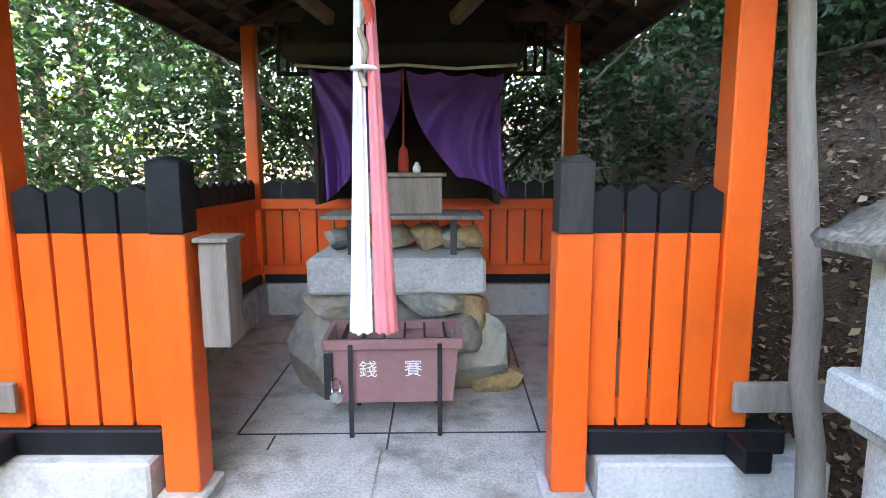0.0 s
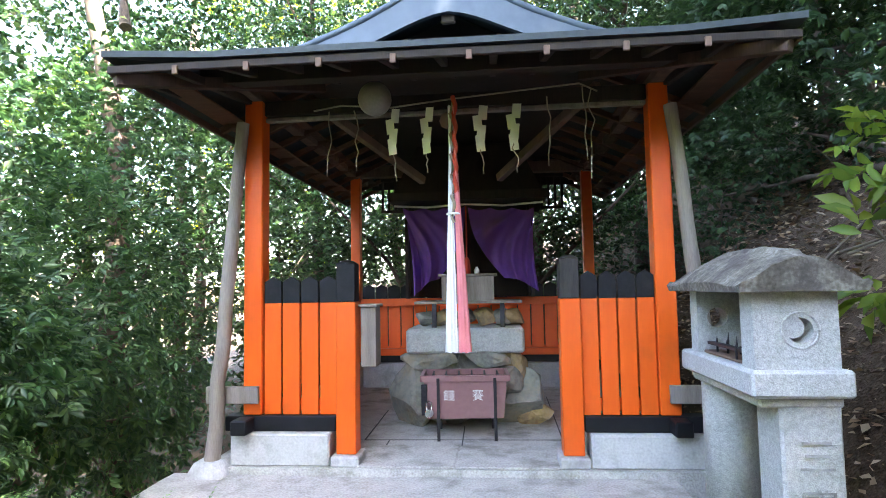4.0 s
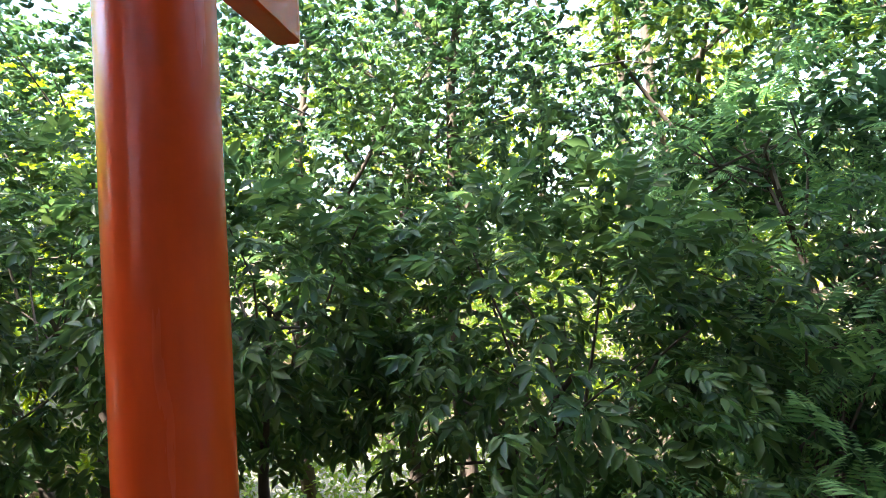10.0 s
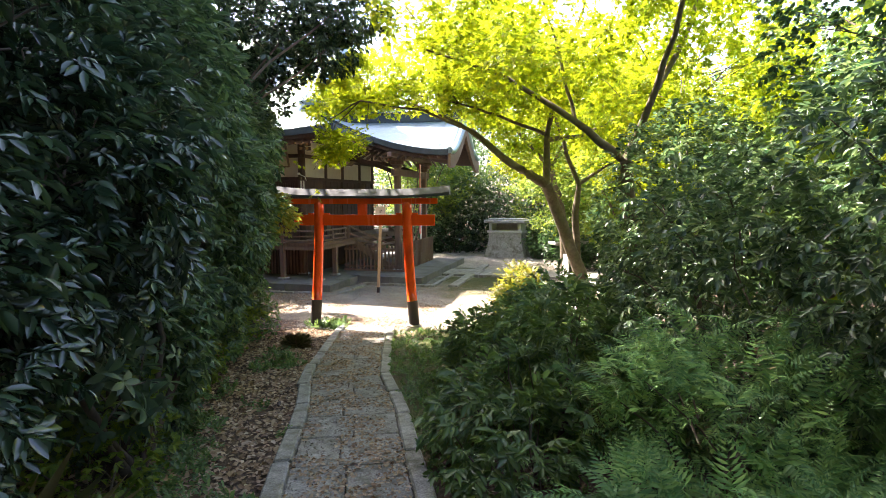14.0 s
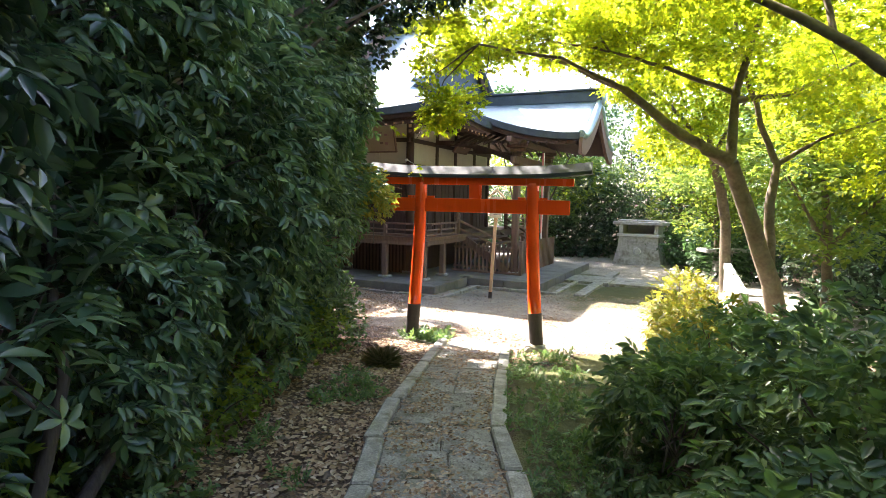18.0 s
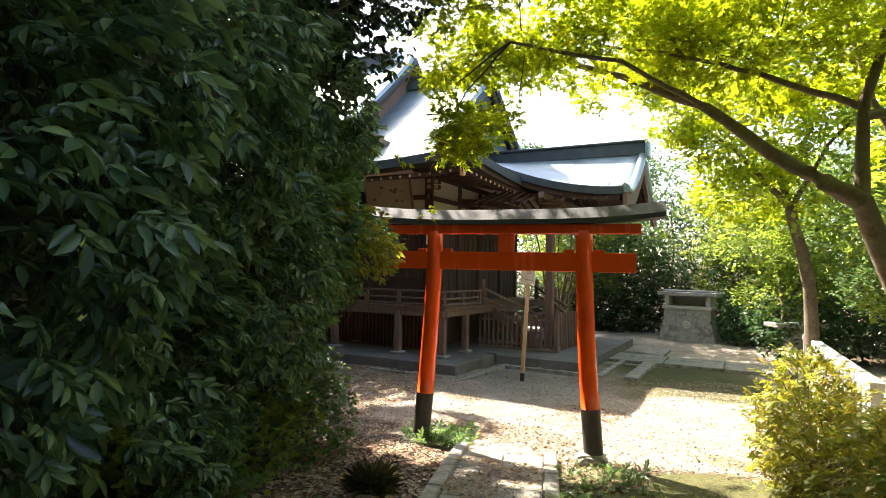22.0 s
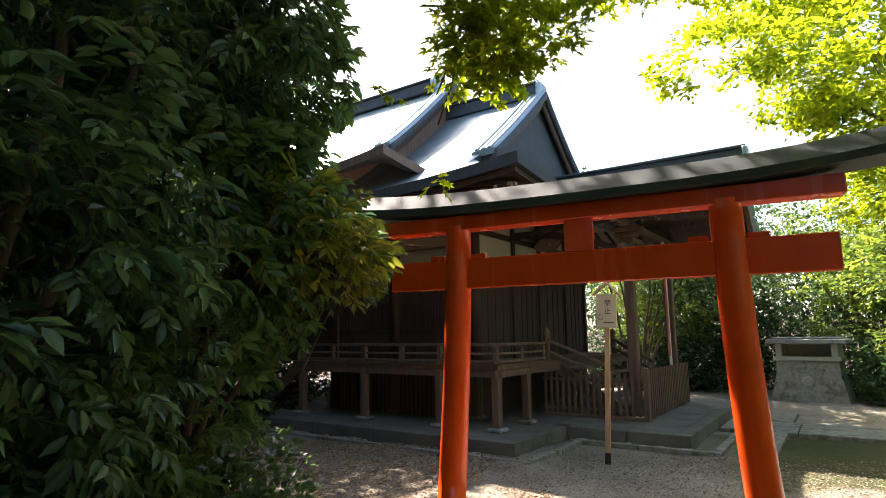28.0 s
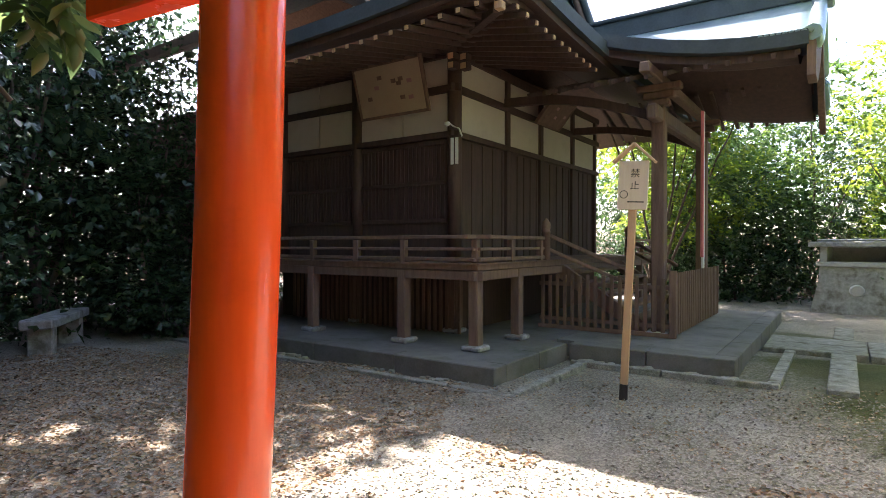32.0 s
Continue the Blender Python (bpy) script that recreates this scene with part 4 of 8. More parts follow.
part("tassel", lathe([(0.012, 1.52), (0.03, 1.49), (0.036, 1.45), (0.04, 1.28), (0.038, 1.275)], 10, Matrix.Translation((-0.285, 4.12, 0))), RED_CLOTH, tassel)

altar = thing("stone_altar", "granite slab altar on stacked rough rocks", "altar")
part("slab", roughen(box(-0.80, 0.25, 3.28, 3.98, 0.63, 0.845, 0.02), 0.012, 6), GRANITE, altar, "rough-cut granite slab")
for k, (x, y, z, rx, ry, rz, mt) in enumerate(((-0.73, 3.55, 0.27, 0.25, 0.30, 0.31, ROCK), (-0.33, 3.66, 0.30, 0.30, 0.32, 0.34, ROCK), (0.21, 3.50, 0.22, 0.23, 0.26, 0.24, ROCK), (0.15, 3.42, 0.49, 0.13, 0.13, 0.15, OCHRE_ROCK), (-0.03, 3.48, 0.57, 0.25, 0.26, 0.075, ROCK), (-0.58, 3.50, 0.56, 0.22, 0.26, 0.09, ROCK), (0.02, 3.36, 0.36, 0.16, 0.16, 0.15, ROCK), (-0.45, 3.40, 0.14, 0.22, 0.2, 0.14, ROCK), (0.33, 3.42, 0.09, 0.13, 0.13, 0.10, OCHRE_ROCK))):
    part("rock", crag(rx, ry, rz, 11 + k, pose(x, y, z, rng.uniform(-8, 8), rng.uniform(-8, 8), rng.uniform(0, 40))), mt, altar)
for k, x in enumerate((-0.66, -0.50, -0.30, -0.10, 0.06, 0.17)):
    part("rock", crag(0.09, 0.11, 0.075, 40 + k, pose(x, 3.66, 0.92, 0, 0, 40 * k)), OCHRE_ROCK if k in (1, 3, 5) else ROCK, altar)
stand = thing("offering_stand", "grey wooden shelf with a plain box on it", "shelf")
part("shelf", box(-0.74, 0.24, 3.40, 3.9, 1.06, 1.085, 0.003), OLD_WOOD, stand)
for x in (-0.56, 0.06):
    part("leg", box(x - 0.02, x + 0.02, 3.42, 3.46, 0.845, 1.06, 0.002), IRON, stand)
part("box", box(-0.50, -0.01, 3.56, 3.92, 1.085, 1.31, 0.004), OLD_WOOD, stand)
part("box_lid", box(-0.53, 0.02, 3.53, 3.95, 1.312, 1.335, 0.004), OLD_WOOD, stand)
jar = thing("sake_jar", "small white ceramic jar on the wooden box", "jar")
part("body", lathe([(0.018, 1.336), (0.026, 1.35), (0.024, 1.374), (0.011, 1.392), (0.013, 1.402)], 14, Matrix.Translation((-0.17, 3.66, 0))), WHITE_PAINT, jar)

offer = thing("offering_box", "maroon steel offering box on iron legs", "box", pose(-0.27, 2.98, 0, 0, 0, 3))
bm = bmesh.new()
lo = [bm.verts.new(p) for p in ((-0.30, -0.15, 0.165), (0.31, -0.15, 0.165), (0.31, 0.16, 0.165), (-0.30, 0.16, 0.165))]
hi = [bm.verts.new(p) for p in ((-0.325, -0.17, 0.46), (0.335, -0.17, 0.46), (0.335, 0.18, 0.46), (-0.325, 0.18, 0.46))]
bm.faces.new(lo[::-1])
for k in range(4):
    bm.faces.new((lo[k], lo[(k + 1) % 4], hi[(k + 1) % 4], hi[k]))
part("case", bm, BOX_PAINT, offer)
for p, q in (((-0.345, -0.18, 0.485), (0.355, -0.18, 0.485)), ((-0.345, 0.19, 0.485), (0.355, 0.19, 0.485)), ((-0.34, -0.18, 0.485), (-0.34, 0.19, 0.485)), ((0.35, -0.18, 0.485), (0.35, 0.19, 0.485))):
    part("rim", beam(p, q, 0.03, 0.05), BOX_PAINT, offer)
for k in range(6):
    x = -0.26 + k * 0.107
    part("slat", beam((x, -0.165, 0.475), (x, 0.175, 0.475), 0.012, 0.05), IRON, offer)
# black plate under the slats paints the dark of the hollow
part("inside", box(-0.31, 0.32, -0.16, 0.17, 0.40, 0.41), INK_AND_SHADE, offer)
for x, y in ((-0.21, -0.20), (0.24, -0.20), (-0.21, 0.2), (0.24, 0.2)):
    part("leg", box(x - 0.012, x + 0.012, y - 0.006, y + 0.006, 0.0, 0.49, 0.002), IRON, offer)
part("lock_plate", box(-0.345, -0.30, -0.19, -0.165, 0.2, 0.44, 0.003), IRON, offer)
lock = part("padlock", lathe([(0.035, -0.02), (0.036, 0.0), (0.03, 0.02)], 14, pose(-0.285, -0.20, 0.22, 90)), STEEL, offer, "round steel padlock")
part("shackle", tube([(-0.305, -0.2, 0.24), (-0.305, -0.2, 0.30), (-0.285, -0.2, 0.315), (-0.265, -0.2, 0.30), (-0.265, -0.2, 0.24)], 0.006), STEEL, lock)


def lettering(text, size, m, mat, parent, name="lettering", depth=0.001):
    cu = bpy.data.curves.new("text", "FONT")
    cu.body, cu.size, cu.extrude = text, size, depth
    cu.align_x, cu.align_y = "CENTER", "CENTER"
    tmp = bpy.data.objects.new("text", cu)
    scene.collection.objects.link(tmp)
    me = bpy.data.meshes.new_from_object(tmp.evaluated_get(bpy.context.evaluated_depsgraph_get()))
    bpy.data.objects.remove(tmp)
    bpy.data.curves.remove(cu)
    me.name = name
    me.transform(m)
    me.materials.clear()
    me.materials.append(mat)
    ob = new(name, me)
    ob.parent = parent
    return ob


lettering("錢", 0.095, pose(-0.125, -0.167, 0.345, 87), WHITE_PAINT, offer)
lettering("賽", 0.095, pose(0.105, -0.167, 0.345, 87), WHITE_PAINT, offer)

# bell rope, bell, straw rope with paper streamers, globe lamp
bell = thing("bell_rope", "red and white cloth bell rope hanging from the beam", "rope")
for s, mat, name in ((-1, WHITE_CLOTH, "white_strip"), (1, PINK_CLOTH, "faded_red_strip")):
    bm = bmesh.new()
    G_ = []
    for j in range(25):
        t = j / 24
        z = 2.44 - 1.66 * t
        w = 0.022 + 0.075 * max(0, t - 0.15) ** 1.1
        row = []
        for i in range(11):
            a = math.pi * i / 10
            x = s * 0.004 + s * w * (i / 10)
            row.append(bm.verts.new((x - 0.27 + 0.018 * t, 2.010 - 0.03 * math.sin(a) - 0.012 * math.sin(i * 2.1 + 3 * t) * t, z - 0.004 * t * math.sin(i * 1.3))))
        G_.append(row)
    for j in range(24):
        for i in range(10):
            bm.faces.new((G_[j][i], G_[j][i + 1], G_[j + 1][i + 1], G_[j + 1][i])).smooth = True
    part(name, bm, mat, bell)
part("twisted_cord", tube([(-0.27 + 0.012 * math.cos(k * 0.9), 1.995 + 0.012 * math.sin(k * 0.9), 2.46 - k * 0.02) for k in range(42)], 0.011), ROPE, bell)
part("red_cord", tube([(-0.25 - 0.008 * math.cos(k * 0.9), 1.990 - 0.008 * math.sin(k * 0.9), 2.5 - k * 0.02) for k in range(34)], 0.016), RED_CLOTH, bell)
part("tie", tube([(-0.27 + 0.04 * math.cos(k * 0.63), 2.000 + 0.04 * math.sin(k * 0.63), 1.70) for k in range(11)], 0.008), WHITE_CLOTH, bell)
part("bell", lathe([(0.01, 2.30), (0.045, 2.32), (0.06, 2.36), (0.045, 2.40), (0.01, 2.42)], 14, Matrix.Translation((-0.30, 2.070, 0))), BROWN_WOOD, bell, "dark round bell")
straw = thing("straw_rope", "thin straw rope with hanging ends along the beam", "rope")
pts = [(-1.25, 2.075, 2.47), (-1.05, 2.075, 2.50), (-0.7, 2.075, 2.47), (-0.3, 2.075, 2.51), (0.2, 2.075, 2.55), (0.6, 2.075, 2.58), (0.72, 2.075, 2.52)]
part("rope", tube(pts, 0.006, 6), ROPE, straw)
rng = random.Random(3)
for x, z0, z1 in ((-1.14, 2.46, 2.0), (-0.96, 2.46, 2.03), (0.38, 2.5, 2.02), (0.62, 2.56, 2.05), (0.68, 2.54, 1.92), (-0.69, 2.2, 1.95), (-0.45, 2.2, 2.0), (-0.08, 2.2, 1.98), (0.15, 2.2, 1.98)):
    part("hanging_end", tube(wobble((x, 2.075, z0), (x + rng.uniform(-0.03, 0.03), 2.075, z1), 6, 0.03, rng), 0.0045, 5), ROPE, straw)
for x in (-0.69, -0.45, -0.08, 0.15):
    sh = thing("paper_streamer", "white folded zigzag paper streamer", "streamer", pose(x, 2.075, 2.46, 0, 0, rng.uniform(-25, 25)), group="paper streamers")
    bm = bmesh.new()
    for k in range(4):
        o = 0.028 * ((-1) ** k) - 0.0
        box(o - 0.03, o + 0.03, -0.002 * k, -0.002 * k + 0.0015, -0.10 - 0.075 * k, 0.0 - 0.07 * k, 0, bm, Matrix.Rotation(radians(6 * (-1) ** k), 4, "Y"))
    part("paper", bm, PAPER, sh)
globe = thing("globe_lamp", "unlit frosted globe lamp under the eave", "lamp")
bm = bmesh.new()
bmesh.ops.create_uvsphere(bm, u_segments=24, v_segments=14, radius=0.115, matrix=Matrix.Translation((-0.79, 1.970, 2.50)))
for f in bm.faces:
    f.smooth = True
part("globe", bm, LAMP_GLASS, globe)
part("socket", lathe([(0.035, 2.60), (0.04, 2.66), (0.02, 2.68)], 12, Matrix.Translation((-0.79, 1.970, 0))), IRON, globe)
# ---- stone lantern ----
lan = thing("stone_lantern", "grey granite offering lantern with a lichened roof", "lantern")
part("front_pillar", roughen(box(1.125, 1.365, 0.64, 0.86, -0.25, 0.72, 0.012), 0.004, 9), GRANITE, lan)
part("rear_pillar", lathe([(0.135, -0.2), (0.135, 0.68), (0.125, 0.72)], 20, Matrix.Translation((1.19, 1.30, 0))), GRANITE, lan)
part("stage_underside", roughen(box(1.04, 1.37, 0.63, 1.40, 0.70, 0.745, 0.01), 0.003, 9), GRANITE, lan)
part("stage", roughen(box(1.0, 1.395, 0.585, 1.45, 0.745, 0.853, 0.012), 0.004, 9), GRANITE, lan)


def holed_wall(x0, x1, z0, z1, y0, y1, cx, cz, r, moon=False):
    """A stone end wall with a round or crescent window cut through it."""
    bm = bmesh.new()
    n = 32
    inner = []
    for k in range(n):
        a = 2 * math.pi * k / n
        px, pz = cx + r * math.cos(a), cz + r * math.sin(a)
        if moon:
            d = Vector((px - (cx - 0.45 * r), pz - (cz + 0.45 * r)))
            lim = 0.72 * r
            if d.length < lim:
                d = d.normalized() * lim
                px, pz = cx - 0.45 * r + d.x, cz + 0.45 * r + d.y
        inner.append((px, pz))
    outer = []
    for k in range(n):
        a = 2 * math.pi * k / n
        dx, dz = math.cos(a), math.sin(a)
        t = min(((x1 - cx) / dx if dx > 1e-6 else (x0 - cx) / dx if dx < -1e-6 else 9), ((z1 - cz) / dz if dz > 1e-6 else (z0 - cz) / dz if dz < -1e-6 else 9))
        outer.append((cx + t * dx, cz + t * dz))
    for corner in ((x0, z0), (x1, z0), (x1, z1), (x0, z1)):
        k = min(range(n), key=lambda i: math.hypot(outer[i][0] - corner[0], outer[i][1] - corner[1]))
        outer[k] = corner
    V = [[bm.verts.new((p[0], y, p[1])) for p in ring] for y in (y0, y1) for ring in (inner, outer)]
    for k in range(n):
        q = (k + 1) % n
        bm.faces.new((V[0][k], V[0][q], V[1][q], V[1][k]))
        bm.faces.new((V[2][k], V[3][k], V[3][q], V[2][q]))
        bm.faces.new((V[0][k], V[2][k], V[2][q], V[0][q]))
        bm.faces.new((V[1][k], V[1][q], V[3][q], V[3][k]))
    bmesh.ops.recalc_face_normals(bm, faces=bm.faces[:])
    return bm


part("front_wall", holed_wall(1.03, 1.36, 0.853, 1.165, 0.62, 0.74, 1.21, 1.01, 0.052), GRANITE, lan, "end wall with a crescent window")
part("moon_ring", tube([(1.21 + 0.072 * math.cos(k * 0.262), 0.619, 1.01 + 0.072 * math.sin(k * 0.262)) for k in range(25)], 0.006, 6), GRANITE, lan)
part("moon_disc", lathe([(0.043, 0.0), (0.043, 0.07)], 24, pose(1.189, 0.70, 1.022, 90)), GRANITE, lan, "stone disc that leaves a crescent opening")
part("rear_wall", holed_wall(1.03, 1.36, 0.853, 1.165, 1.26, 1.36, 1.13, 1.03, 0.05), GRANITE, lan, "end wall with a round window")
part("east_wall", box(1.30, 1.36, 0.742, 1.258, 0.853, 1.165, 0.004), GRANITE, lan)
bm = bmesh.new()
NU, NV = 28, 36
G_ = []
for i in range(NU + 1):
    row = []
    for j in range(NV + 1):
        s, t = 2 * i / NU - 1, 2 * j / NV - 1
        x, y = 1.195 + 0.25 * s, 1.0 + 0.47 * t
        z = 1.345 - 0.165 * max(0.0, abs(s) - 0.12) ** 1.5 - 0.075 * max(0.0, abs(t) - 0.35) ** 1.3 + (0.014 if abs(s) < 0.16 and abs(t) < 0.8 else 0)
        z = max(z, 1.20 - 0.02 * (abs(s) > 0.99)) + 0.018 * (abs(s) * abs(t)) ** 4
        row.append(bm.verts.new((x, y, z + 0.008 * noise.noise(Vector((x * 14, y * 14, 0))) + 0.007 * noise.noise(Vector((x * 38, y * 38, 3))))))
    G_.append(row)
B_ = [[bm.verts.new((w.co.x * 0.97 + 1.195 * 0.03, w.co.y * 0.97 + 0.03, 1.167)) for w in row] for row in G_]
for i in range(NU):
    for j in range(NV):
        bm.faces.new((G_[i][j], G_[i + 1][j], G_[i + 1][j + 1], G_[i][j + 1])).smooth = True
        bm.faces.new((B_[i][j], B_[i][j + 1], B_[i + 1][j + 1], B_[i + 1][j]))
rim = [(i, 0) for i in range(NU)] + [(NU, j) for j in range(NV)] + [(i, NV) for i in range(NU, 0, -1)] + [(0, j) for j in range(NV, 0, -1)]
for k in range(len(rim)):
    (i, j), (p, q) = rim[k], rim[(k + 1) % len(rim)]
    bm.faces.new((B_[i][j], B_[p][q], G_[p][q], G_[i][j]))
part("roof", bm, LICHEN_ROOF, lan, "lichen-blotched stone roof")
# raised characters in darker stone; the tone stands for the shade of carving
for k, (ch, z) in enumerate((("三", 0.50), ("寶", 0.30), ("會", 0.10))):
    lettering(ch, 0.15, pose(1.255, 0.636, z, 90), MOSSY_STONE, lan, "carved_character", 0.002)
candle = thing("candle_rack", "rusty iron candle rack inside the stone lantern", "rack")
part("bar", box(1.06, 1.09, 0.80, 1.22, 0.90, 0.915, 0.002), IRON, candle)
part("tray", box(1.05, 1.28, 0.78, 1.24, 0.855, 0.87, 0.003), BROWN_WOOD, candle)
for k in range(6):
    part("spike", lathe([(0.006, 0.87), (0.005, 0.92), (0.001, 0.935 + 0.012 * (k % 3))], 6, pose(1.075 + 0.05 * (k % 2), 0.83 + 0.075 * k, 0, 0, 2 * (k % 3) - 2, 0)), IRON, candle)
for k in range(7):
    part("burnt_scrap", rock(0.035, 0.018, 0.012, 70 + k, m=pose(1.10 + 0.02 * k, 0.82 + 0.06 * k, 0.878, 0, 0, 50 * k)), IRON, candle)


# ---- torii gates ----
def torii(name, label, base_l, base_r, top_l, top_r, r, nuki_z, nuki_h, nuki_ext, kas_z, kas_ext, black_top):
    """A gate with leaning round pillars, a tie beam, a lintel and a metal-capped roof beam."""
    t = thing(name, label, "torii", group="torii gates")
    for b, tp in ((base_l, top_l), (base_r, top_r)):
        b, tp = Vector(b), Vector(tp)

        def on(z, b=b, tp=tp):
            s = (tp.z - z) / (tp.z - b.z)
            return Vector((tp.x + (b.x - tp.x) * s ** 1.7, tp.y + (b.y - tp.y) * s ** 1.7, z))
        part("pillar", tube([on(black_top + (tp.z - black_top) * k / 9) for k in range(10)], [r * (1.0 - 0.008 * k) for k in range(10)], 28), RED, t)
        part("black_foot", tube([b - Vector((0, 0, 0.25)), b, on((b.z + black_top) / 2), on(black_top - 0.002)], [r * 1.04] * 4, 28), WORN_BLACK, t, "black weathered pillar foot")
    L_, R_ = Vector(top_l), Vector(top_r)
    d = (R_ - L_).normalized()
    d.z = 0
    up = Vector((0, 0, 1))

    def at(s, z):
        p = L_.lerp(R_, 0.5) + d * s
        return Vector((p.x, p.y, z))
    half = (R_ - L_).length / 2
    part("tie_beam", beam(at(-half - nuki_ext, nuki_z), at(half + nuki_ext, nuki_z), r * 0.72, nuki_h, 0.006), RED, t)
    for s in (-1, 1):
        for o in (-1, 1):
            part("wedge", beam(at(s * half + o * (r + 0.005), nuki_z + nuki_h / 2 + 0.018), at(s * half + o * (r + 0.12), nuki_z + nuki_h / 2 + 0.018), r * 0.5, 0.034, 0.003), RED, t)
    part("centre_strut", beam(at(0, nuki_z + nuki_h / 2), at(0, kas_z - 0.05), 0.09, 0.19, 0.004), RED, t)
    part("lintel", beam(at(-half - kas_ext + 0.25, kas_z), at(half + kas_ext - 0.25, kas_z), r * 1.5, 0.11, 0.006), RED, t)
    bm = bmesh.new()
    secs = []
    n = 16
    for k in range(n + 1):
        s = (2 * k / n - 1) * (half + kas_ext)
        lift = 0.07 * abs(2 * k / n - 1) ** 3
        c = at(s, kas_z + 0.055 + lift)
        nrm = Vector((-d.y, d.x, 0))
        w, h = r * 1.55, 0.15
        secs.append([bm.verts.new(c + nrm * a + up * b) for a, b in ((-w, 0), (w, 0), (w, 0.05), (0.02, h + 0.03), (-0.02, h + 0.03), (-w, 0.05))])
    for A, B in zip(secs, secs[1:]):
        for k in range(6):
            bm.faces.new((A[k], A[(k + 1) % 6], B[(k + 1) % 6], B[k]))
    bm.faces.new(secs[0][::-1])
    bm.faces.new(secs[-1])
    bmesh.ops.recalc_face_normals(bm, faces=bm.faces[:])
    part("roof_cap", bm, COPPER_DARK, t, "dark weathered metal cap")
    return t


torii("torii_gate", "vermilion wooden torii gate with black feet", (2.425, -14.91, -1.70), (0.38, -14.588, -1.62), (2.292, -14.89, 0.90), (0.52, -14.61, 0.90), 0.101, 0.545, 0.215, 0.56, 0.92, 0.86, -1.07)
torii("torii_gate", "red-lacquered torii gate close beside the path", (-0.76, -2.60, -0.42), (0.98, -2.55, -0.42), (-0.735, -2.595, 2.12), (0.92, -2.555, 2.12), 0.093, 1.85, 0.19, 0.52, 2.17, 0.8, -0.1)
for x, y, z in ((2.47, -14.87, -1.68), (0.41, -14.59, -1.62), (-0.76, -2.60, -0.40), (0.98, -2.55, -0.40)):
    bm = rock(0.21, 0.18, 0.08, int(x * 9) + 3, m=Matrix.Translation((x, y, z)))
    tagged(mesh_object("base_stone", bm, ROCK), "rough grey stone round a torii foot", "stone", "torii base stones")

# ---- main hall ----
BC = Vector((3.43, -21.3, 0))
BM = pose(BC.x, BC.y, 0, 0, 0, -17)
hall = thing("main_hall", "dark timber shrine hall with green copper roofs", "building", BM)
BW, MID = 8.8, 4.4
Z0 = -1.62


def hbox(a0, a1, b0, b1, z0, z1, bev=0.0, bm=None):
    return box(a0, a1, -b1, -b0, z0, z1, bev, bm)


def hbeam(p, q, w, h, bev=0.004, bm=None):
    return beam((p[0], -p[1], p[2]), (q[0], -q[1], q[2]), w, h, bev, bm)


# stone terrace
terrace = thing("hall_terrace", "low grey stone terrace round the hall", "terrace", BM, kind="structure")
part("paving", hbox(-0.5, 13.0, -0.56, 9.4, -2.1, Z0, 0.0), TERRACE, terrace)
part("porch_paving", hbox(-2.72, -0.505, 1.55, 7.4, -2.1, Z0 - 0.004, 0.0), TERRACE, terrace)
edge = []
for k in range(9):
    edge.append((-0.78 + k * 1.52, -0.78 + (k + 1) * 1.52 - 0.012, -0.86, -0.565))
for k in range(2):
    edge.append((-0.78, -0.505, -0.555 + k * 0.92, -0.555 + (k + 1) * 0.92 - 0.012))
for k in range(2):
    edge.append((-3.0 + k * 1.1, -3.0 + (k + 1) * 1.1 - 0.012, 1.27, 1.545))
for k in range(5):
    edge.append((-3.0, -2.725, 1.55 + k * 1.22, 1.55 + (k + 1) * 1.22 - 0.012))
for a0, a1, b0, b1 in edge:
    part("edge_stone", roughen(hbox(a0, a1, b0, b1, -2.1, Z0 + 0.006, 0.012), 0.008, 5), TERRACE, terrace)
kerb = thing("drain_kerb", "thin stone kerb of the rain drain along the terrace", "kerb", BM, kind="structure")
for k in range(7):
    part("kerb_stone", roughen(hbox(-1.25 + k * 1.5, -1.25 + (k + 1) * 1.5 - 0.02, -1.22, -1.10, -2.0, -1.80, 0.01), 0.008, 5), PAVE, kerb)
for a0, a1, b0, b1 in ((-1.22, -1.10, -1.08, 0.0), (-1.22, -1.10, 0.02, 0.92), (-3.5, -2.2, 0.94, 1.05), (-2.18, -1.1, 0.94, 1.05), (-3.5, -3.36, 1.07, 2.6), (-3.5, -3.36, 2.62, 4.0)):
    part("kerb_stone", roughen(hbox(a0, a1, b0, b1, -2.0, -1.79, 0.01), 0.008, 5), PAVE, kerb)
rng = random.Random(8)
for k in range(90):
    a, b = (rng.uniform(-1.05, 9), rng.uniform(-1.08, -0.88)) if k < 55 else (rng.uniform(-3.3, -0.9), rng.uniform(1.06, 1.24))
    part("drain_stone", rock(rng.uniform(0.03, 0.08), rng.uniform(0.03, 0.07), 0.035, k, m=Matrix.Translation((a, -b, -1.84))), ROCK, kerb)
# stone walk to the west
walkway = thing("stone_walkway", "cross-shaped stone slab walkway on the moss", "walkway", BM, kind="structure")
for a0, a1, b0, b1 in ((-4.4, -3.06, 3.6, 4.35), (-4.4, -3.06, 4.37, 5.1), (-5.8, -4.42, 3.6, 4.35), (-5.8, -4.42, 4.37, 5.1), (-7.2, -5.82, 3.6, 4.35), (-7.2, -5.82, 4.37, 5.1), (-4.25, -3.95, 1.0, 2.3), (-4.25, -3.95, 2.32, 3.58), (-4.25, -3.95, 5.12, 6.8), (-8.6, -7.22, 3.6, 5.1)):
    part("slab", roughen(hbox(a0, a1, b0, b1, -2.0, -1.775, 0.012), 0.006, 5), PAVE, walkway)

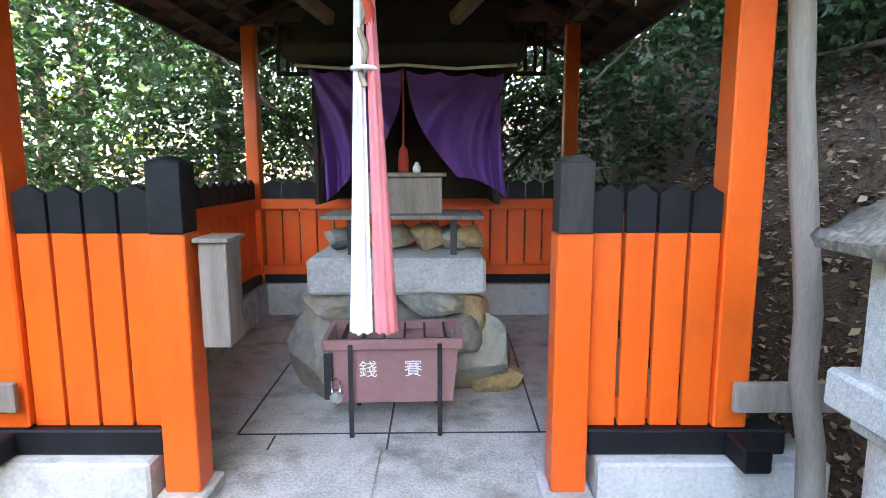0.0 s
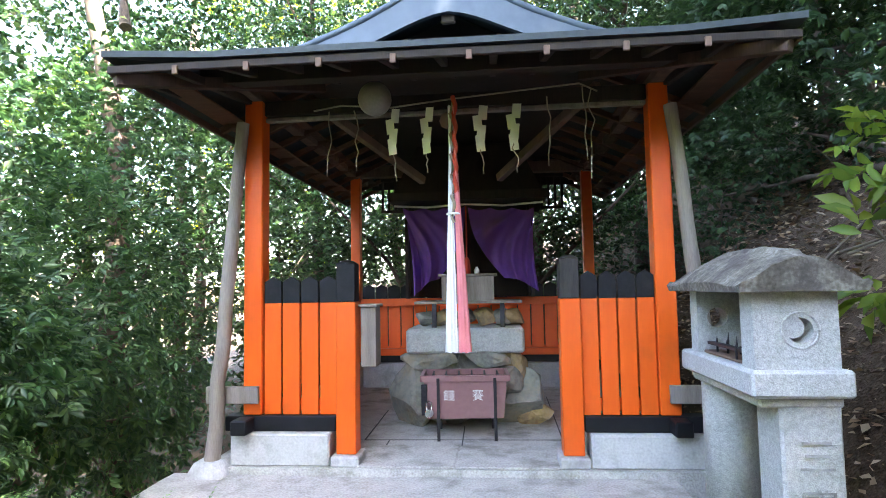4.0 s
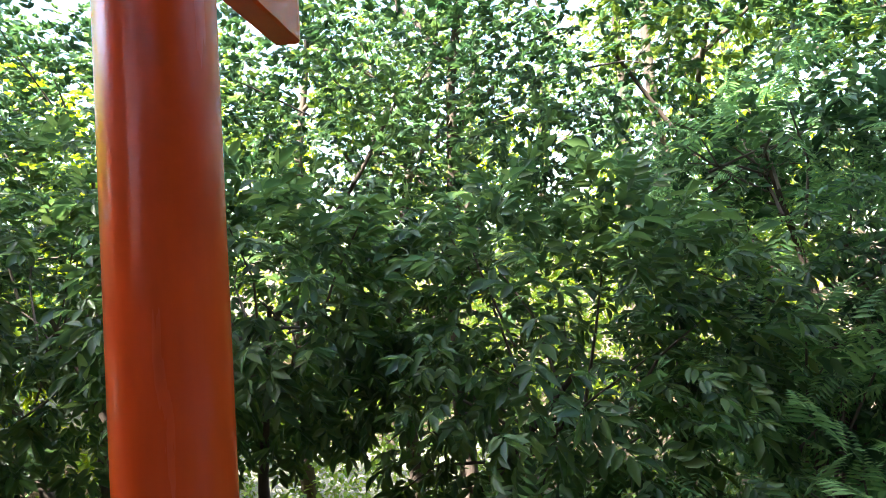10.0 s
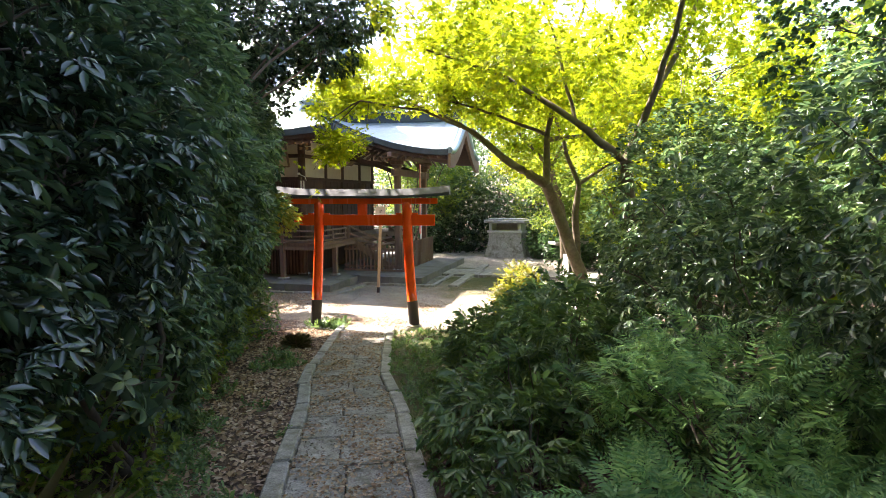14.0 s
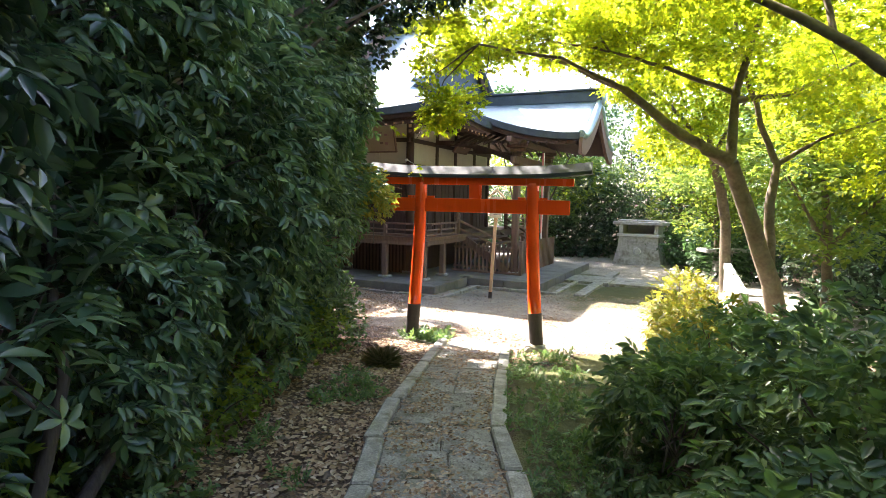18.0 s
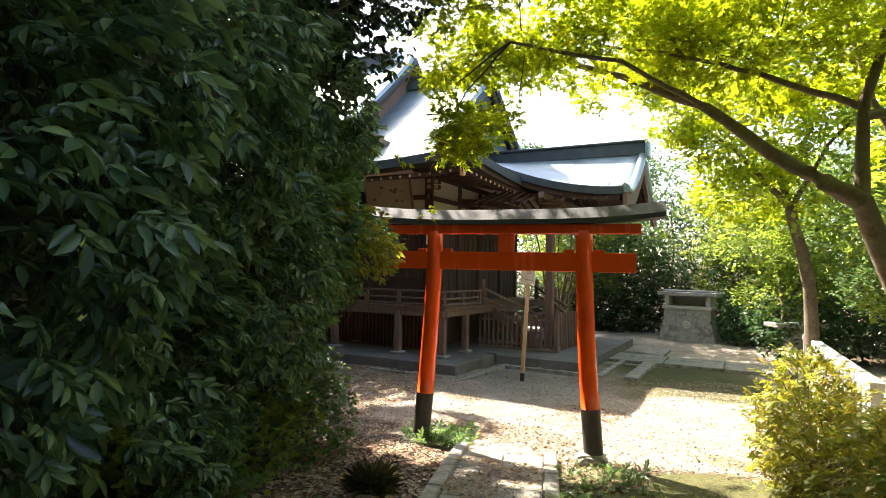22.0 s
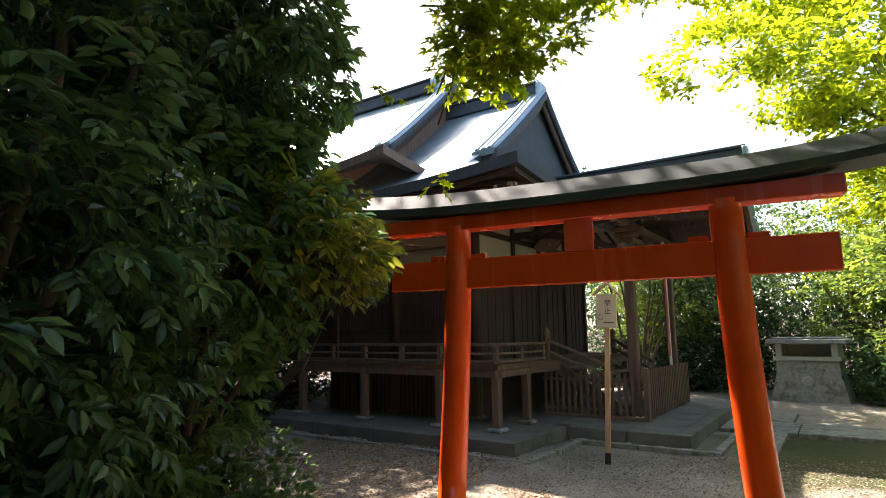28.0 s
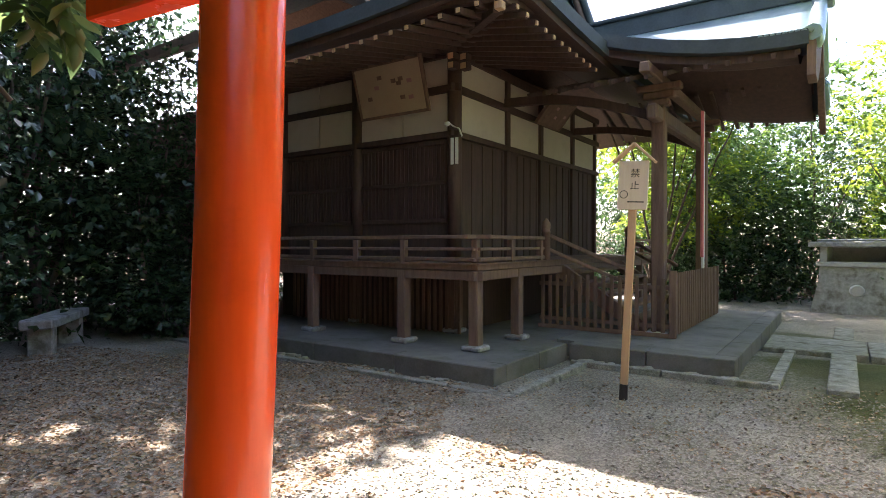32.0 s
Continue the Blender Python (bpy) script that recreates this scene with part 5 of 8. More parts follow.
# veranda
part("veranda_floor", hbox(-0.08, 5.4, -0.08, BW + 0.08, -0.53, -0.45, 0.006), BROWN_WOOD, hall)
for k in range(17):
    part("floor_board", hbox(0.0 - 0.12 + k * 0.33, 0.2 + k * 0.33, -0.12, 1.14, -0.45, -0.43, 0.003), BROWN_WOOD, hall)
for k in range(27):
    part("floor_board", hbox(-0.12, 1.1, 1.15 + k * 0.24, 1.38 + k * 0.24, -0.45, -0.43, 0.003), BROWN_WOOD, hall)


def footed_post(a, b, z1, w=0.15):
    p = part("veranda_post", hbox(a - w / 2, a + w / 2, b - w / 2, b + w / 2, Z0 + 0.06, z1, 0.012), BROWN_WOOD, hall)
    part("foot_stone", roughen(hbox(a - 0.15, a + 0.15, b - 0.15, b + 0.15, Z0, Z0 + 0.075, 0.02), 0.008, 7), MOSSY_STONE, p)


for a in (0.0, 1.25, 3.2, 5.1):
    footed_post(a, 0.0, -0.54)
for b in (1.2, 7.6, BW):
    footed_post(0.0, b, -0.54)
for a in (1.15, 3.3):
    footed_post(a, 1.2, -0.54, 0.2)
part("edge_beam", hbeam((-0.15, 0, -0.60), (5.3, 0, -0.60), 0.12, 0.13), BROWN_WOOD, hall)
part("edge_beam", hbeam((0, -0.15, -0.602), (0, BW, -0.602), 0.12, 0.13), BROWN_WOOD, hall)
# slatted skirt under the wall
for k in range(34):
    part("skirt_slat", hbox(0.95 + k * 0.12, 1.0 + k * 0.12, 1.06, 1.09, Z0, -0.55), BROWN_WOOD, hall)


# railing
def rail_line(p, q, posts, ext=0.25, n0=True):
    (a0, b0), (a1, b1) = p, q
    d = Vector((a1 - a0, b1 - b0)).normalized()
    for z, w, h, e in ((-0.07, 0.065, 0.055, ext), (-0.24, 0.05, 0.045, 0.1), (-0.385, 0.07, 0.06, 0.1)):
        part("rail", hbeam((a0 - d.x * (e if n0 else 0), b0 - d.y * (e if n0 else 0), z), (a1, b1, z), w, h, 0.01), BROWN_WOOD, hall)
    for s in posts:
        a, b = a0 + d.x * s, b0 + d.y * s
        part("baluster", hbox(a - 0.045, a + 0.045, b - 0.045, b + 0.045, -0.44, -0.105, 0.006), BROWN_WOOD, hall)


rail_line((0, 0), (5.3, 0), (0.0, 1.25, 2.2, 3.2, 4.15, 5.1))
rail_line((0, 0), (0, 2.15), (1.0, 2.0))
rail_line((0, BW), (0, 6.6), (0.0, 1.0))
for a in (-0.02,):
    for b in (2.2, 6.6):
        bm = lathe([(0.07, -0.45), (0.07, 0.02), (0.085, 0.03), (0.06, 0.06), (0.085, 0.12), (0.07, 0.19), (0.0, 0.27)], 14, Matrix.Translation((a, -b, 0)))
        part("newel_post", bm, BROWN_WOOD, hall)
# stairs to the west with sloping rails
for k in range(5):
    part("stair_tread", hbox(-0.35 - k * 0.28, -0.05 - k * 0.28, 2.86, 5.94, -0.68 - k * 0.19, -0.62 - k * 0.19, 0.01), BROWN_WOOD, hall)
for b in (2.82, 5.98):
    part("stair_string", hbeam((0.0, b, -0.62), (-1.5, b, -1.58), 0.08, 0.24), BROWN_WOOD, hall)
    part("stair_rail", hbeam((-0.02, b - 0.5 if b < 3 else b + 0.5, -0.02), (-1.25, b, -0.62), 0.07, 0.07, 0.015), BROWN_WOOD, hall)
    part("stair_rail", hbeam((-0.02, b - 0.5 if b < 3 else b + 0.5, -0.26), (-1.25, b, -0.84), 0.06, 0.06, 0.012), BROWN_WOOD, hall)
# side stair at the east end of the veranda
for k in range(5):
    part("side_stair_tread", hbox(5.45 + k * 0.24, 5.73 + k * 0.24, 0.1, 1.0, -0.70 - k * 0.18, -0.65 - k * 0.18, 0.008), BROWN_WOOD, hall)
part("side_stair_string", hbeam((5.4, 0.08, -0.62), (6.8, 0.08, -1.6), 0.06, 0.22), BROWN_WOOD, hall)

# walls
W0, W1, A1 = 1.15, 7.6, 5.4
core = part("core", hbox(W0 + 0.05, 12.0, W0 + 0.06, W1 - 0.05, -0.52, 3.0), DARK_WOOD, hall)
part("under_wall", hbox(W0 + 0.0, A1, W0 + 0.02, W1, Z0, -0.53), DARK_WOOD, hall)
for a in (1.15, 3.3, 5.35):
    part("column", lathe([(0.12, -0.45), (0.12, 3.0)], 16, Matrix.Translation((a, -1.2, 0))), DARK_WOOD, hall)
for b in (2.95, 4.4, 6.1, 7.55):
    part("column", hbox(W0 - 0.06, W0 + 0.08, b - 0.07, b + 0.07, -0.45, 3.0, 0.01), DARK_WOOD, hall)
# wooden wall panels below, with battens and lattice
for a0, a1 in ((1.28, 3.17), (3.43, 5.22)):
    part("wall_panel", hbox(a0, a1, W0 + 0.02, W0 + 0.055, -0.45, 1.58), DARK_WOOD, hall)
    n = 22
    for k in range(n):
        a = a0 + 0.05 + k * (a1 - a0 - 0.1) / (n - 1)
        part("lattice_bar", hbox(a - 0.014, a + 0.014, W0 - 0.005, W0 + 0.018, 0.25, 1.5), DARK_WOOD, hall)
    for z in (0.22, 0.85, 1.52):
        part("lattice_rail", hbox(a0, a1, W0 - 0.015, W0 + 0.019, z - 0.035, z + 0.035, 0.004), DARK_WOOD, hall)
for b0, b1 in ((1.3, 2.87), (3.03, 4.32), (4.48, 6.02), (6.18, 7.47)):
    part("wall_panel", hbox(W0 + 0.0, W0 + 0.045, b0, b1, -0.45, 1.58), DARK_WOOD, hall)
    for k in range(5):
        b = b0 + 0.08 + k * (b1 - b0 - 0.16) / 4
        part("panel_batten", hbox(W0 - 0.02, W0, b - 0.025, b + 0.025, -0.4, 1.55, 0.003), DARK_WOOD, hall)
# plaster frieze in two bands between dark rails
for z0, z1 in ((1.68, 2.32), (2.44, 2.90)):
    for a0, a1 in ((1.27, 2.2), (2.22, 3.18), (3.42, 4.3), (4.32, 5.23)):
        part("plaster_panel", hbox(a0, a1, W0 + 0.01, W0 + 0.05, z0, z1, 0.003), PLASTER, hall)
    for b0, b1 in ((1.3, 2.88), (3.02, 4.33), (4.47, 6.03), (6.17, 7.48)):
        part("plaster_panel", hbox(W0 - 0.005, W0 + 0.04, b0, b1, z0, z1, 0.003), PLASTER, hall)
for z, h in ((1.63, 0.10), (2.38, 0.12), (2.96, 0.14)):
    part("wall_rail", hbox(1.0, A1 + 0.1, W0 - 0.06, W0 + 0.012, z - h / 2, z + h / 2, 0.008), DARK_WOOD, hall)
    part("wall_rail", hbox(W0 - 0.07, W0 - 0.006, 1.0, 7.75, z - h / 2, z + h / 2, 0.008), DARK_WOOD, hall)
# bracket arms at the corner and small white rafter ends
for a, b in ((1.15, 1.2), (3.3, 1.2)):
    part("bracket", hbox(a - 0.10, a + 0.10, b - 0.45, b - 0.1, 2.90, 3.02, 0.02), DARK_WOOD, hall)
# votive plaques
def plaque(a0, a1, b, z0, z1, tilt, mat, label, m2=None):
    pq = thing("votive_plaque", label, "plaque", BM @ (m2 or Matrix.Identity(4)), group="votive plaques")
    m = pose((a0 + a1) / 2, -b, z0, -tilt)
    w, h = (a1 - a0) / 2, z1 - z0
    bm = box(-w, w, -0.02, 0.02, 0, h, 0.006)
    bm.transform(m)
    part("board", bm, mat, pq)
    for x0, x1, q0, q1 in ((-w - 0.04, w + 0.04, h, h + 0.05), (-w - 0.04, w + 0.04, -0.05, 0), (-w - 0.045, -w, 0, h), (w, w + 0.045, 0, h)):
        bm = box(x0, x1, -0.035, 0.035, q0, q1, 0.005)
        bm.transform(m)
        part("frame_rail", bm, BROWN_WOOD, pq)
    rr = random.Random(int(a0 * 10))
    for k in range(9):
        x = rr.uniform(-w * 0.8, w * 0.8)
        z = rr.uniform(0.1, h * 0.8)
        bm = box(x - 0.05, x + 0.05, 0.0205, 0.024, z - 0.03, z + 0.035)
        bm.transform(m)
        part("faded_mark", bm, BROWN_WOOD if k % 3 else BOX_PAINT, pq)
    return pq


PLAQUE_WOOD = material("pale_plaque_wood", [(0.36, 0.27, 0.18), (0.46, 0.36, 0.25)], 2, 0.8, bump=0.2)
plaque(1.45, 2.85, 0.86, 2.04, 2.84, 17, PLAQUE_WOOD, "large pale framed votive picture tilted under the eave")
plaque(-0.5, 0.5, 0.0, 2.26, 2.84, 40, BROWN_WOOD, "dark framed name board tilted over the wall", Matrix.Translation((0.86, -4.2, 0)) @ Matrix.Rotation(radians(90), 4, "Z"))

# main roofs: curved height surfaces
EA = -1.13


def hall_height(a, b):
    dn = min(b - EA, BW - EA - b) 
    dw = a - EA
    d = dn if a > 1.0 else min(dn, dw)
    d = max(d, 0)
    z = 2.90 + 3.68 * (d / 5.53) ** 1.36
    e = max(0.0, 1 - max(dw, dn) / 4.0)
    return z + 0.22 * e ** 2 * (1 - min(min(dw, dn) / 2.0, 1))


aa = [EA + k * 0.2665 for k in range(8)] + [0.999, 1.001] + [1.3, 1.7, 2.2, 2.8, 3.4, 4.0, 4.8]
bb = [-(EA + k * (BW - 2 * EA) / 36) for k in range(37)]
height_roof("front_roof", aa, bb[::-1], lambda x, y: hall_height(x, -y), 0.20, COPPER, COPPER_DARK, hall, "green-grey copper sheet roof")
aa2 = [EA + 0.1] + aa[1:]
bb2 = [-(EA + 0.1 + k * (BW - 2 * EA - 0.2) / 36) for k in range(37)]
height_roof("eave_underlay", aa2, bb2[::-1], lambda x, y: hall_height(x, -y) - 0.205, 0.10, DARK_WOOD, DARK_WOOD, hall, "brown layered eave boards")


def rear_height(a, b):
    lo, hi = -0.5, BW + 0.5
    dn = min(b - lo, hi - b)
    dw = a - 2.3
    d = dn if a > 3.9 else min(dn, dw * 1.1)
    d = max(d, 0)
    e = max(0.0, 1 - max(dw, dn) / 4.0)
    return 3.8 + 3.8 * (d / 4.9) ** 1.3 + 0.3 * e ** 2 * (1 - min(min(dw, dn) / 2.0, 1))


aa = [2.3 + k * 0.23 for k in range(7)] + [3.899, 3.901] + [4.3, 5, 6, 7, 8, 9, 10, 11, 12.2]
bb = [-(-0.5 + k * (BW + 1.0) / 34) for k in range(35)]
height_roof("rear_roof", aa, bb[::-1], lambda x, y: rear_height(x, -y), 0.2, COPPER, BROWN_WOOD, hall, "tall green-grey copper rear roof")


def porch_height(a, b):
    s = min(abs(b - MID) / 2.45, 1.0)
    edge = 2.46 + 0.47 * (max(0, a + 3.5) / 2.4) ** 1.8
    return 3.82 - (3.82 - edge) * (1 - (1 - s) ** 1.7) + 0.10 * max(0, s - 0.8) / 0.2


aa = [-3.72, -3.5, -3.0, -2.5, -2.0, -1.5, -1.0, -0.5, 0.0, 0.5, 0.9]
bb = [-(MID - 2.45 + k * 4.9 / 30) for k in range(31)]
height_roof("porch_roof", aa, bb[::-1], lambda x, y: porch_height(x, -y), 0.19, COPPER, COPPER_DARK, hall, "curved copper porch roof")
aa2 = [-3.6] + aa[1:]
bb2 = [-(MID - 2.35 + k * 4.7 / 30) for k in range(31)]
height_roof("porch_underlay", aa2, bb2[::-1], lambda x, y: porch_height(x, -y) - 0.195, 0.11, DARK_WOOD, DARK_WOOD, hall, "brown layered eave boards")
bm = bmesh.new()
ring = []
for k in range(31):
    b = MID - 2.42 + k * 4.84 / 30
    zt = porch_height(-3.7, b) - 0.06
    ring.append([bm.verts.new((x, -b, z)) for x, z in ((-3.80, zt), (-3.80, zt - 0.52), (-3.70, zt - 0.52), (-3.70, zt))])
for A, B in zip(ring, ring[1:]):
    for k in range(4):
        bm.faces.new((A[k], A[(k + 1) % 4], B[(k + 1) % 4], B[k]))
bm.faces.new(ring[0])
bm.faces.new(ring[-1][::-1])
part("porch_barge_board", bm, BROWN_WOOD, hall, "deep curved gable board")
# ridges
for a0, a1, bz, zt, w in ((1.05, 4.9, MID, 6.55, 0.16), (4.5, 12.2, MID, 7.58, 0.2), (-3.72, 0.9, MID, 3.80, 0.11)):
    part("ridge_box", hbox(a0 - 0.12, a1, bz - w, bz + w, zt - 0.05, zt + 0.30, 0.02), COPPER_DARK, hall, "dark copper ridge box")
    part("ridge_cap", hbox(a0 - 0.2, a1, bz - w - 0.06, bz + w + 0.06, zt + 0.30, zt + 0.36, 0.015), COPPER_DARK, hall)
    part("ridge_end", hbox(a0 - 0.24, a0 - 0.12, bz - w - 0.1, bz + w + 0.1, zt - 0.15, zt + 0.32, 0.03), COPPER, hall)
# gable verges: a flared roll of copper along the slope, a deep board below


def verge(fn, ag, b0, b1, lift, half, drop, n=20):
    for name, d0, d1, z0, z1, mat, label in (("verge", -0.26, 0.34, -0.08, 0.09, COPPER, "flared copper verge"), ("verge_edge", -0.30, -0.20, -0.20, 0.02, COPPER_DARK, ""), ("gable_board", -0.19, -0.11, -0.22 - drop, -0.13, DARK_WOOD, "")):
        bm = bmesh.new()
        ring = []
        for k in range(n + 1):
            u = k / n
            b = b0 + (b1 - b0) * u
            z = fn(ag + 0.35, b) + lift * (2 * u - 1) ** 2 * 0.5
            out = -half * u ** 3
            ring.append([bm.verts.new((ag + d + out, -b, z + h)) for d, h in ((d0, z0 + 0.04), (d1, z0), (d1, z1 - 0.03), ((d0 + d1) / 2, z1 + 0.03), (d0, z1))])
        for A, B in zip(ring, ring[1:]):
            for k in range(5):
                bm.faces.new((A[k], A[(k + 1) % 5], B[(k + 1) % 5], B[k])).smooth = True
        bm.faces.new(ring[0])
        bm.faces.new(ring[-1][::-1])
        bmesh.ops.recalc_face_normals(bm, faces=bm.faces[:])
        part(name, bm, mat, hall, label)
    for r in range(3):
        d = -0.13 + 0.17 * r
        part("verge_rib", tube([(ag + d - half * (k / n) ** 3, -(b0 + (b1 - b0) * k / n), fn(ag + 0.35, b0 + (b1 - b0) * k / n) + lift * (2 * k / n - 1) ** 2 * 0.5 + 0.10) for k in range(n + 1)], 0.04, 6), COPPER, hall)


for sgn in (-1, 1):
    verge(hall_height, 1.0, MID, MID + sgn * 3.1, 0.0, 0.10, 0.16)
    verge(rear_height, 3.9, MID, MID + sgn * 3.2, 0.0, 0.10, 0.16)
# porch verge with thick rounded edge
pts = [(-3.76, -(MID - 2.42 + k * 4.84 / 24), porch_height(-3.76, MID - 2.42 + k * 4.84 / 24) - 0.04) for k in range(25)]
part("porch_verge", tube(pts, 0.11, 8), COPPER, hall)
for k in range(9):
    a = -3.74 + 0.07 * k
    part("verge_roll", tube([(a, -(MID - 2.45), porch_height(a, MID - 2.45) - 0.02), (a, -(MID - 2.0), porch_height(a, MID - 2.0) + 0.02), (a, -(MID - 1.4), porch_height(a, MID - 1.4) + 0.02)], 0.03, 8), COPPER, hall, "rolled green copper verge")
# rafters
for k in range(22):
    a = -0.85 + k * 0.26
    part("rafter", hbeam((a, EA + 0.2, 2.52 + 0.14 * max(0, 1 - (a - EA) / 4) ** 2), (a, 1.2, 2.98), 0.06, 0.075), DARK_WOOD, hall)
    part("rafter_tip", hbox(a - 0.026, a + 0.026, EA + 0.18, EA + 0.199, 2.495 + 0.14 * max(0, 1 - (a - EA) / 4) ** 2, 2.545 + 0.14 * max(0, 1 - (a - EA) / 4) ** 2), PALE_WOOD, hall)
for k in range(12):
    b = -0.85 + k * 0.26
    part("rafter", hbeam((EA + 0.2, b, 2.52 + 0.14 * max(0, 1 - (b - EA) / 4) ** 2), (1.2, b, 2.98), 0.06, 0.075), DARK_WOOD, hall)
    part("rafter_tip", hbox(EA + 0.18, EA + 0.199, b - 0.026, b + 0.026, 2.495 + 0.14 * max(0, 1 - (b - EA) / 4) ** 2, 2.545 + 0.14 * max(0, 1 - (b - EA) / 4) ** 2), PALE_WOOD, hall)
part("hip_rafter", hbeam((-0.8, -0.8, 2.60), (1.2, 1.2, 3.1), 0.12, 0.16), DARK_WOOD, hall)
part("hip_rafter_tip", hbox(-0.9, -0.8, -0.9, -0.8, 2.52, 2.66, 0.01), PALE_WOOD, hall)

# porch posts, rainbow beam
for b in (2.75, 6.05):
    part("porch_post", hbox(-1.80, -1.60, b - 0.1, b + 0.1, Z0 + 0.05, 2.0, 0.02), BROWN_WOOD, hall)
    part("porch_post_stone", hbox(-1.88, -1.52, b - 0.18, b + 0.18, Z0 - 0.003, Z0 + 0.08, 0.02), GRANITE, hall)
    for k, (w, z) in enumerate(((0.16, 2.0), (0.24, 2.12), (0.34, 2.24))):
        part("porch_bracket", hbox(-1.70 - w, -1.70 + w, b - 0.09, b + 0.09, z, z + 0.11, 0.02), BROWN_WOOD, hall)
    bm = bmesh.new()
    ring = []
    for k in range(15):
        u = k / 14
        zc = 1.82 + 0.62 * u + 0.16 * math.sin(math.pi * u)
        ring.append([bm.verts.new((-1.7 + 2.75 * u, -(b + d), zc + h)) for d, h in ((-0.06, -0.08), (0.06, -0.08), (0.06, 0.07), (-0.06, 0.07))])
    for A, B in zip(ring, ring[1:]):
        for k in range(4):
            bm.faces.new((A[k], A[(k + 1) % 4], B[(k + 1) % 4], B[k]))
    bm.faces.new(ring[0][::-1])
    bm.faces.new(ring[-1])
    part("tie_rainbow_beam", bm, DARK_WOOD, hall)
part("porch_beam", hbeam((-1.7, 2.3, 1.85), (-1.7, 6.5, 1.85), 0.17, 0.24, 0.03), BROWN_WOOD, hall)
part("porch_purlin", hbeam((-1.7, 1.9, 2.42), (-1.7, 6.9, 2.42), 0.16, 0.16, 0.02), BROWN_WOOD, hall)
for k in range(15):
    a = -3.6 + k * 0.27
    for s in (-1, 1):
        part("porch_rafter", hbeam((a, MID + s * 2.45, 2.28), (a, MID + s * 1.0, 2.75), 0.06, 0.07), DARK_WOOD, hall)
hrope = thing("hall_bell_rope", "red and white bell rope under the hall porch", "rope", BM)
part("red_strip", hbox(-2.05, -2.0, 4.34, 4.40, -0.4, 2.2, 0.01), PINK_CLOTH, hrope)
part("white_strip", hbox(-2.05, -2.0, 4.41, 4.47, -0.6, 2.2, 0.01), WHITE_CLOTH, hrope)
# low picket fence round the stairs
pf = thing("picket_fence", "brown wooden picket fence round the hall steps", "fence", BM)
for k in range(17):
    a = -1.94 + k * 0.135
    part("picket", hbox(a - 0.03, a + 0.03, 2.585, 2.61, Z0 + 0.02, -0.68 - 0.02 * (k % 2), 0.004), BROWN_WOOD, pf)
for k in range(25):
    b = 2.7 + k * 0.155
    part("picket", hbox(-1.955, -1.93, b - 0.035, b + 0.035, Z0 + 0.02, -0.62, 0.004), BROWN_WOOD, pf)
for z in (-1.45, -0.85):
    part("fence_rail", hbox(-1.95, 0.3, 2.612, 2.65, z - 0.035, z + 0.035, 0.004), BROWN_WOOD, pf)
    part("fence_rail", hbox(-1.928, -1.89, 2.66, 6.5, z - 0.035, z + 0.035, 0.004), BROWN_WOOD, pf)
part("corner_post", hbox(-2.0, -1.9, 2.56, 2.66, Z0 + 0.0, -0.58, 0.006), BROWN_WOOD, pf)
part("sill", hbox(-1.9, 0.3, 2.56, 2.64, Z0, Z0 + 0.07, 0.006), BROWN_WOOD, pf)

# ---- notice board on a post ----
sg = thing("notice_sign", "small roofed wooden notice on a slim pale post", "sign", pose(1.42, -20.25, 0, 0, 2.6, 168))
part("post", box(-0.04, 0.04, -0.025, 0.025, -1.69, 0.35, 0.006), PALE_WOOD, sg)
part("black_foot", box(-0.042, 0.042, -0.027, 0.027, -1.95, -1.69, 0.004), WORN_BLACK, sg)
SIGN_WOOD = material("pale_sign_board", [(0.52, 0.44, 0.31), (0.64, 0.56, 0.42)], 3, 0.75, bump=0.2, stretch=(6, 6, 0.6))
part("board", box(-0.155, 0.155, -0.055, -0.026, 0.20, 0.72, 0.006), SIGN_WOOD, sg)
for s in (-1, 1):
    part("roof_board", beam((0, -0.04, 0.90), (s * 0.22, -0.04, 0.70), 0.12, 0.025), PALE_WOOD, sg)
lettering("禁", 0.10, pose(0.02, -0.057, 0.58, 90, 0, 0) @ Matrix.Rotation(0, 4, "Z"), INK_AND_SHADE, sg)
lettering("止", 0.10, pose(0.02, -0.057, 0.45, 90, 0, 0), INK_AND_SHADE, sg)
part("mark_ring", tube([(-0.09 + 0.04 * math.cos(k * 0.35), -0.057, 0.36 + 0.04 * math.sin(k * 0.35)) for k in range(19)], 0.004, 5), INK_AND_SHADE, sg)
part("writing_bar", box(-0.05, 0.12, -0.058, -0.0565, 0.275, 0.287), INK_AND_SHADE, sg)

# ---- stone incense altar in the court ----
ax = Vector((-3.95, -30.3, 0))
ia = thing("stone_burner", "large grey stone burner with a flared base", "altar", pose(ax.x, ax.y, 0, 0, 0, 154))
bm = bmesh.new()
lo = [bm.verts.new(p) for p in ((-0.98, -0.5, -1.9), (0.98, -0.5, -1.9), (0.98, 0.5, -1.9), (-0.98, 0.5, -1.9))]
mi = [bm.verts.new(p) for p in ((-0.80, -0.42, -1.1), (0.80, -0.42, -1.1), (0.80, 0.42, -1.1), (-0.80, 0.42, -1.1))]
hi = [bm.verts.new(p) for p in ((-0.78, -0.4, -0.72), (0.78, -0.4, -0.72), (0.78, 0.4, -0.72), (-0.78, 0.4, -0.72))]
for A, B in ((lo, mi), (mi, hi)):
    for k in range(4):
        bm.faces.new((A[k], A[(k + 1) % 4], B[(k + 1) % 4], B[k]))
bm.faces.new(hi)
part("body", bm, MOSSY_STONE, ia)
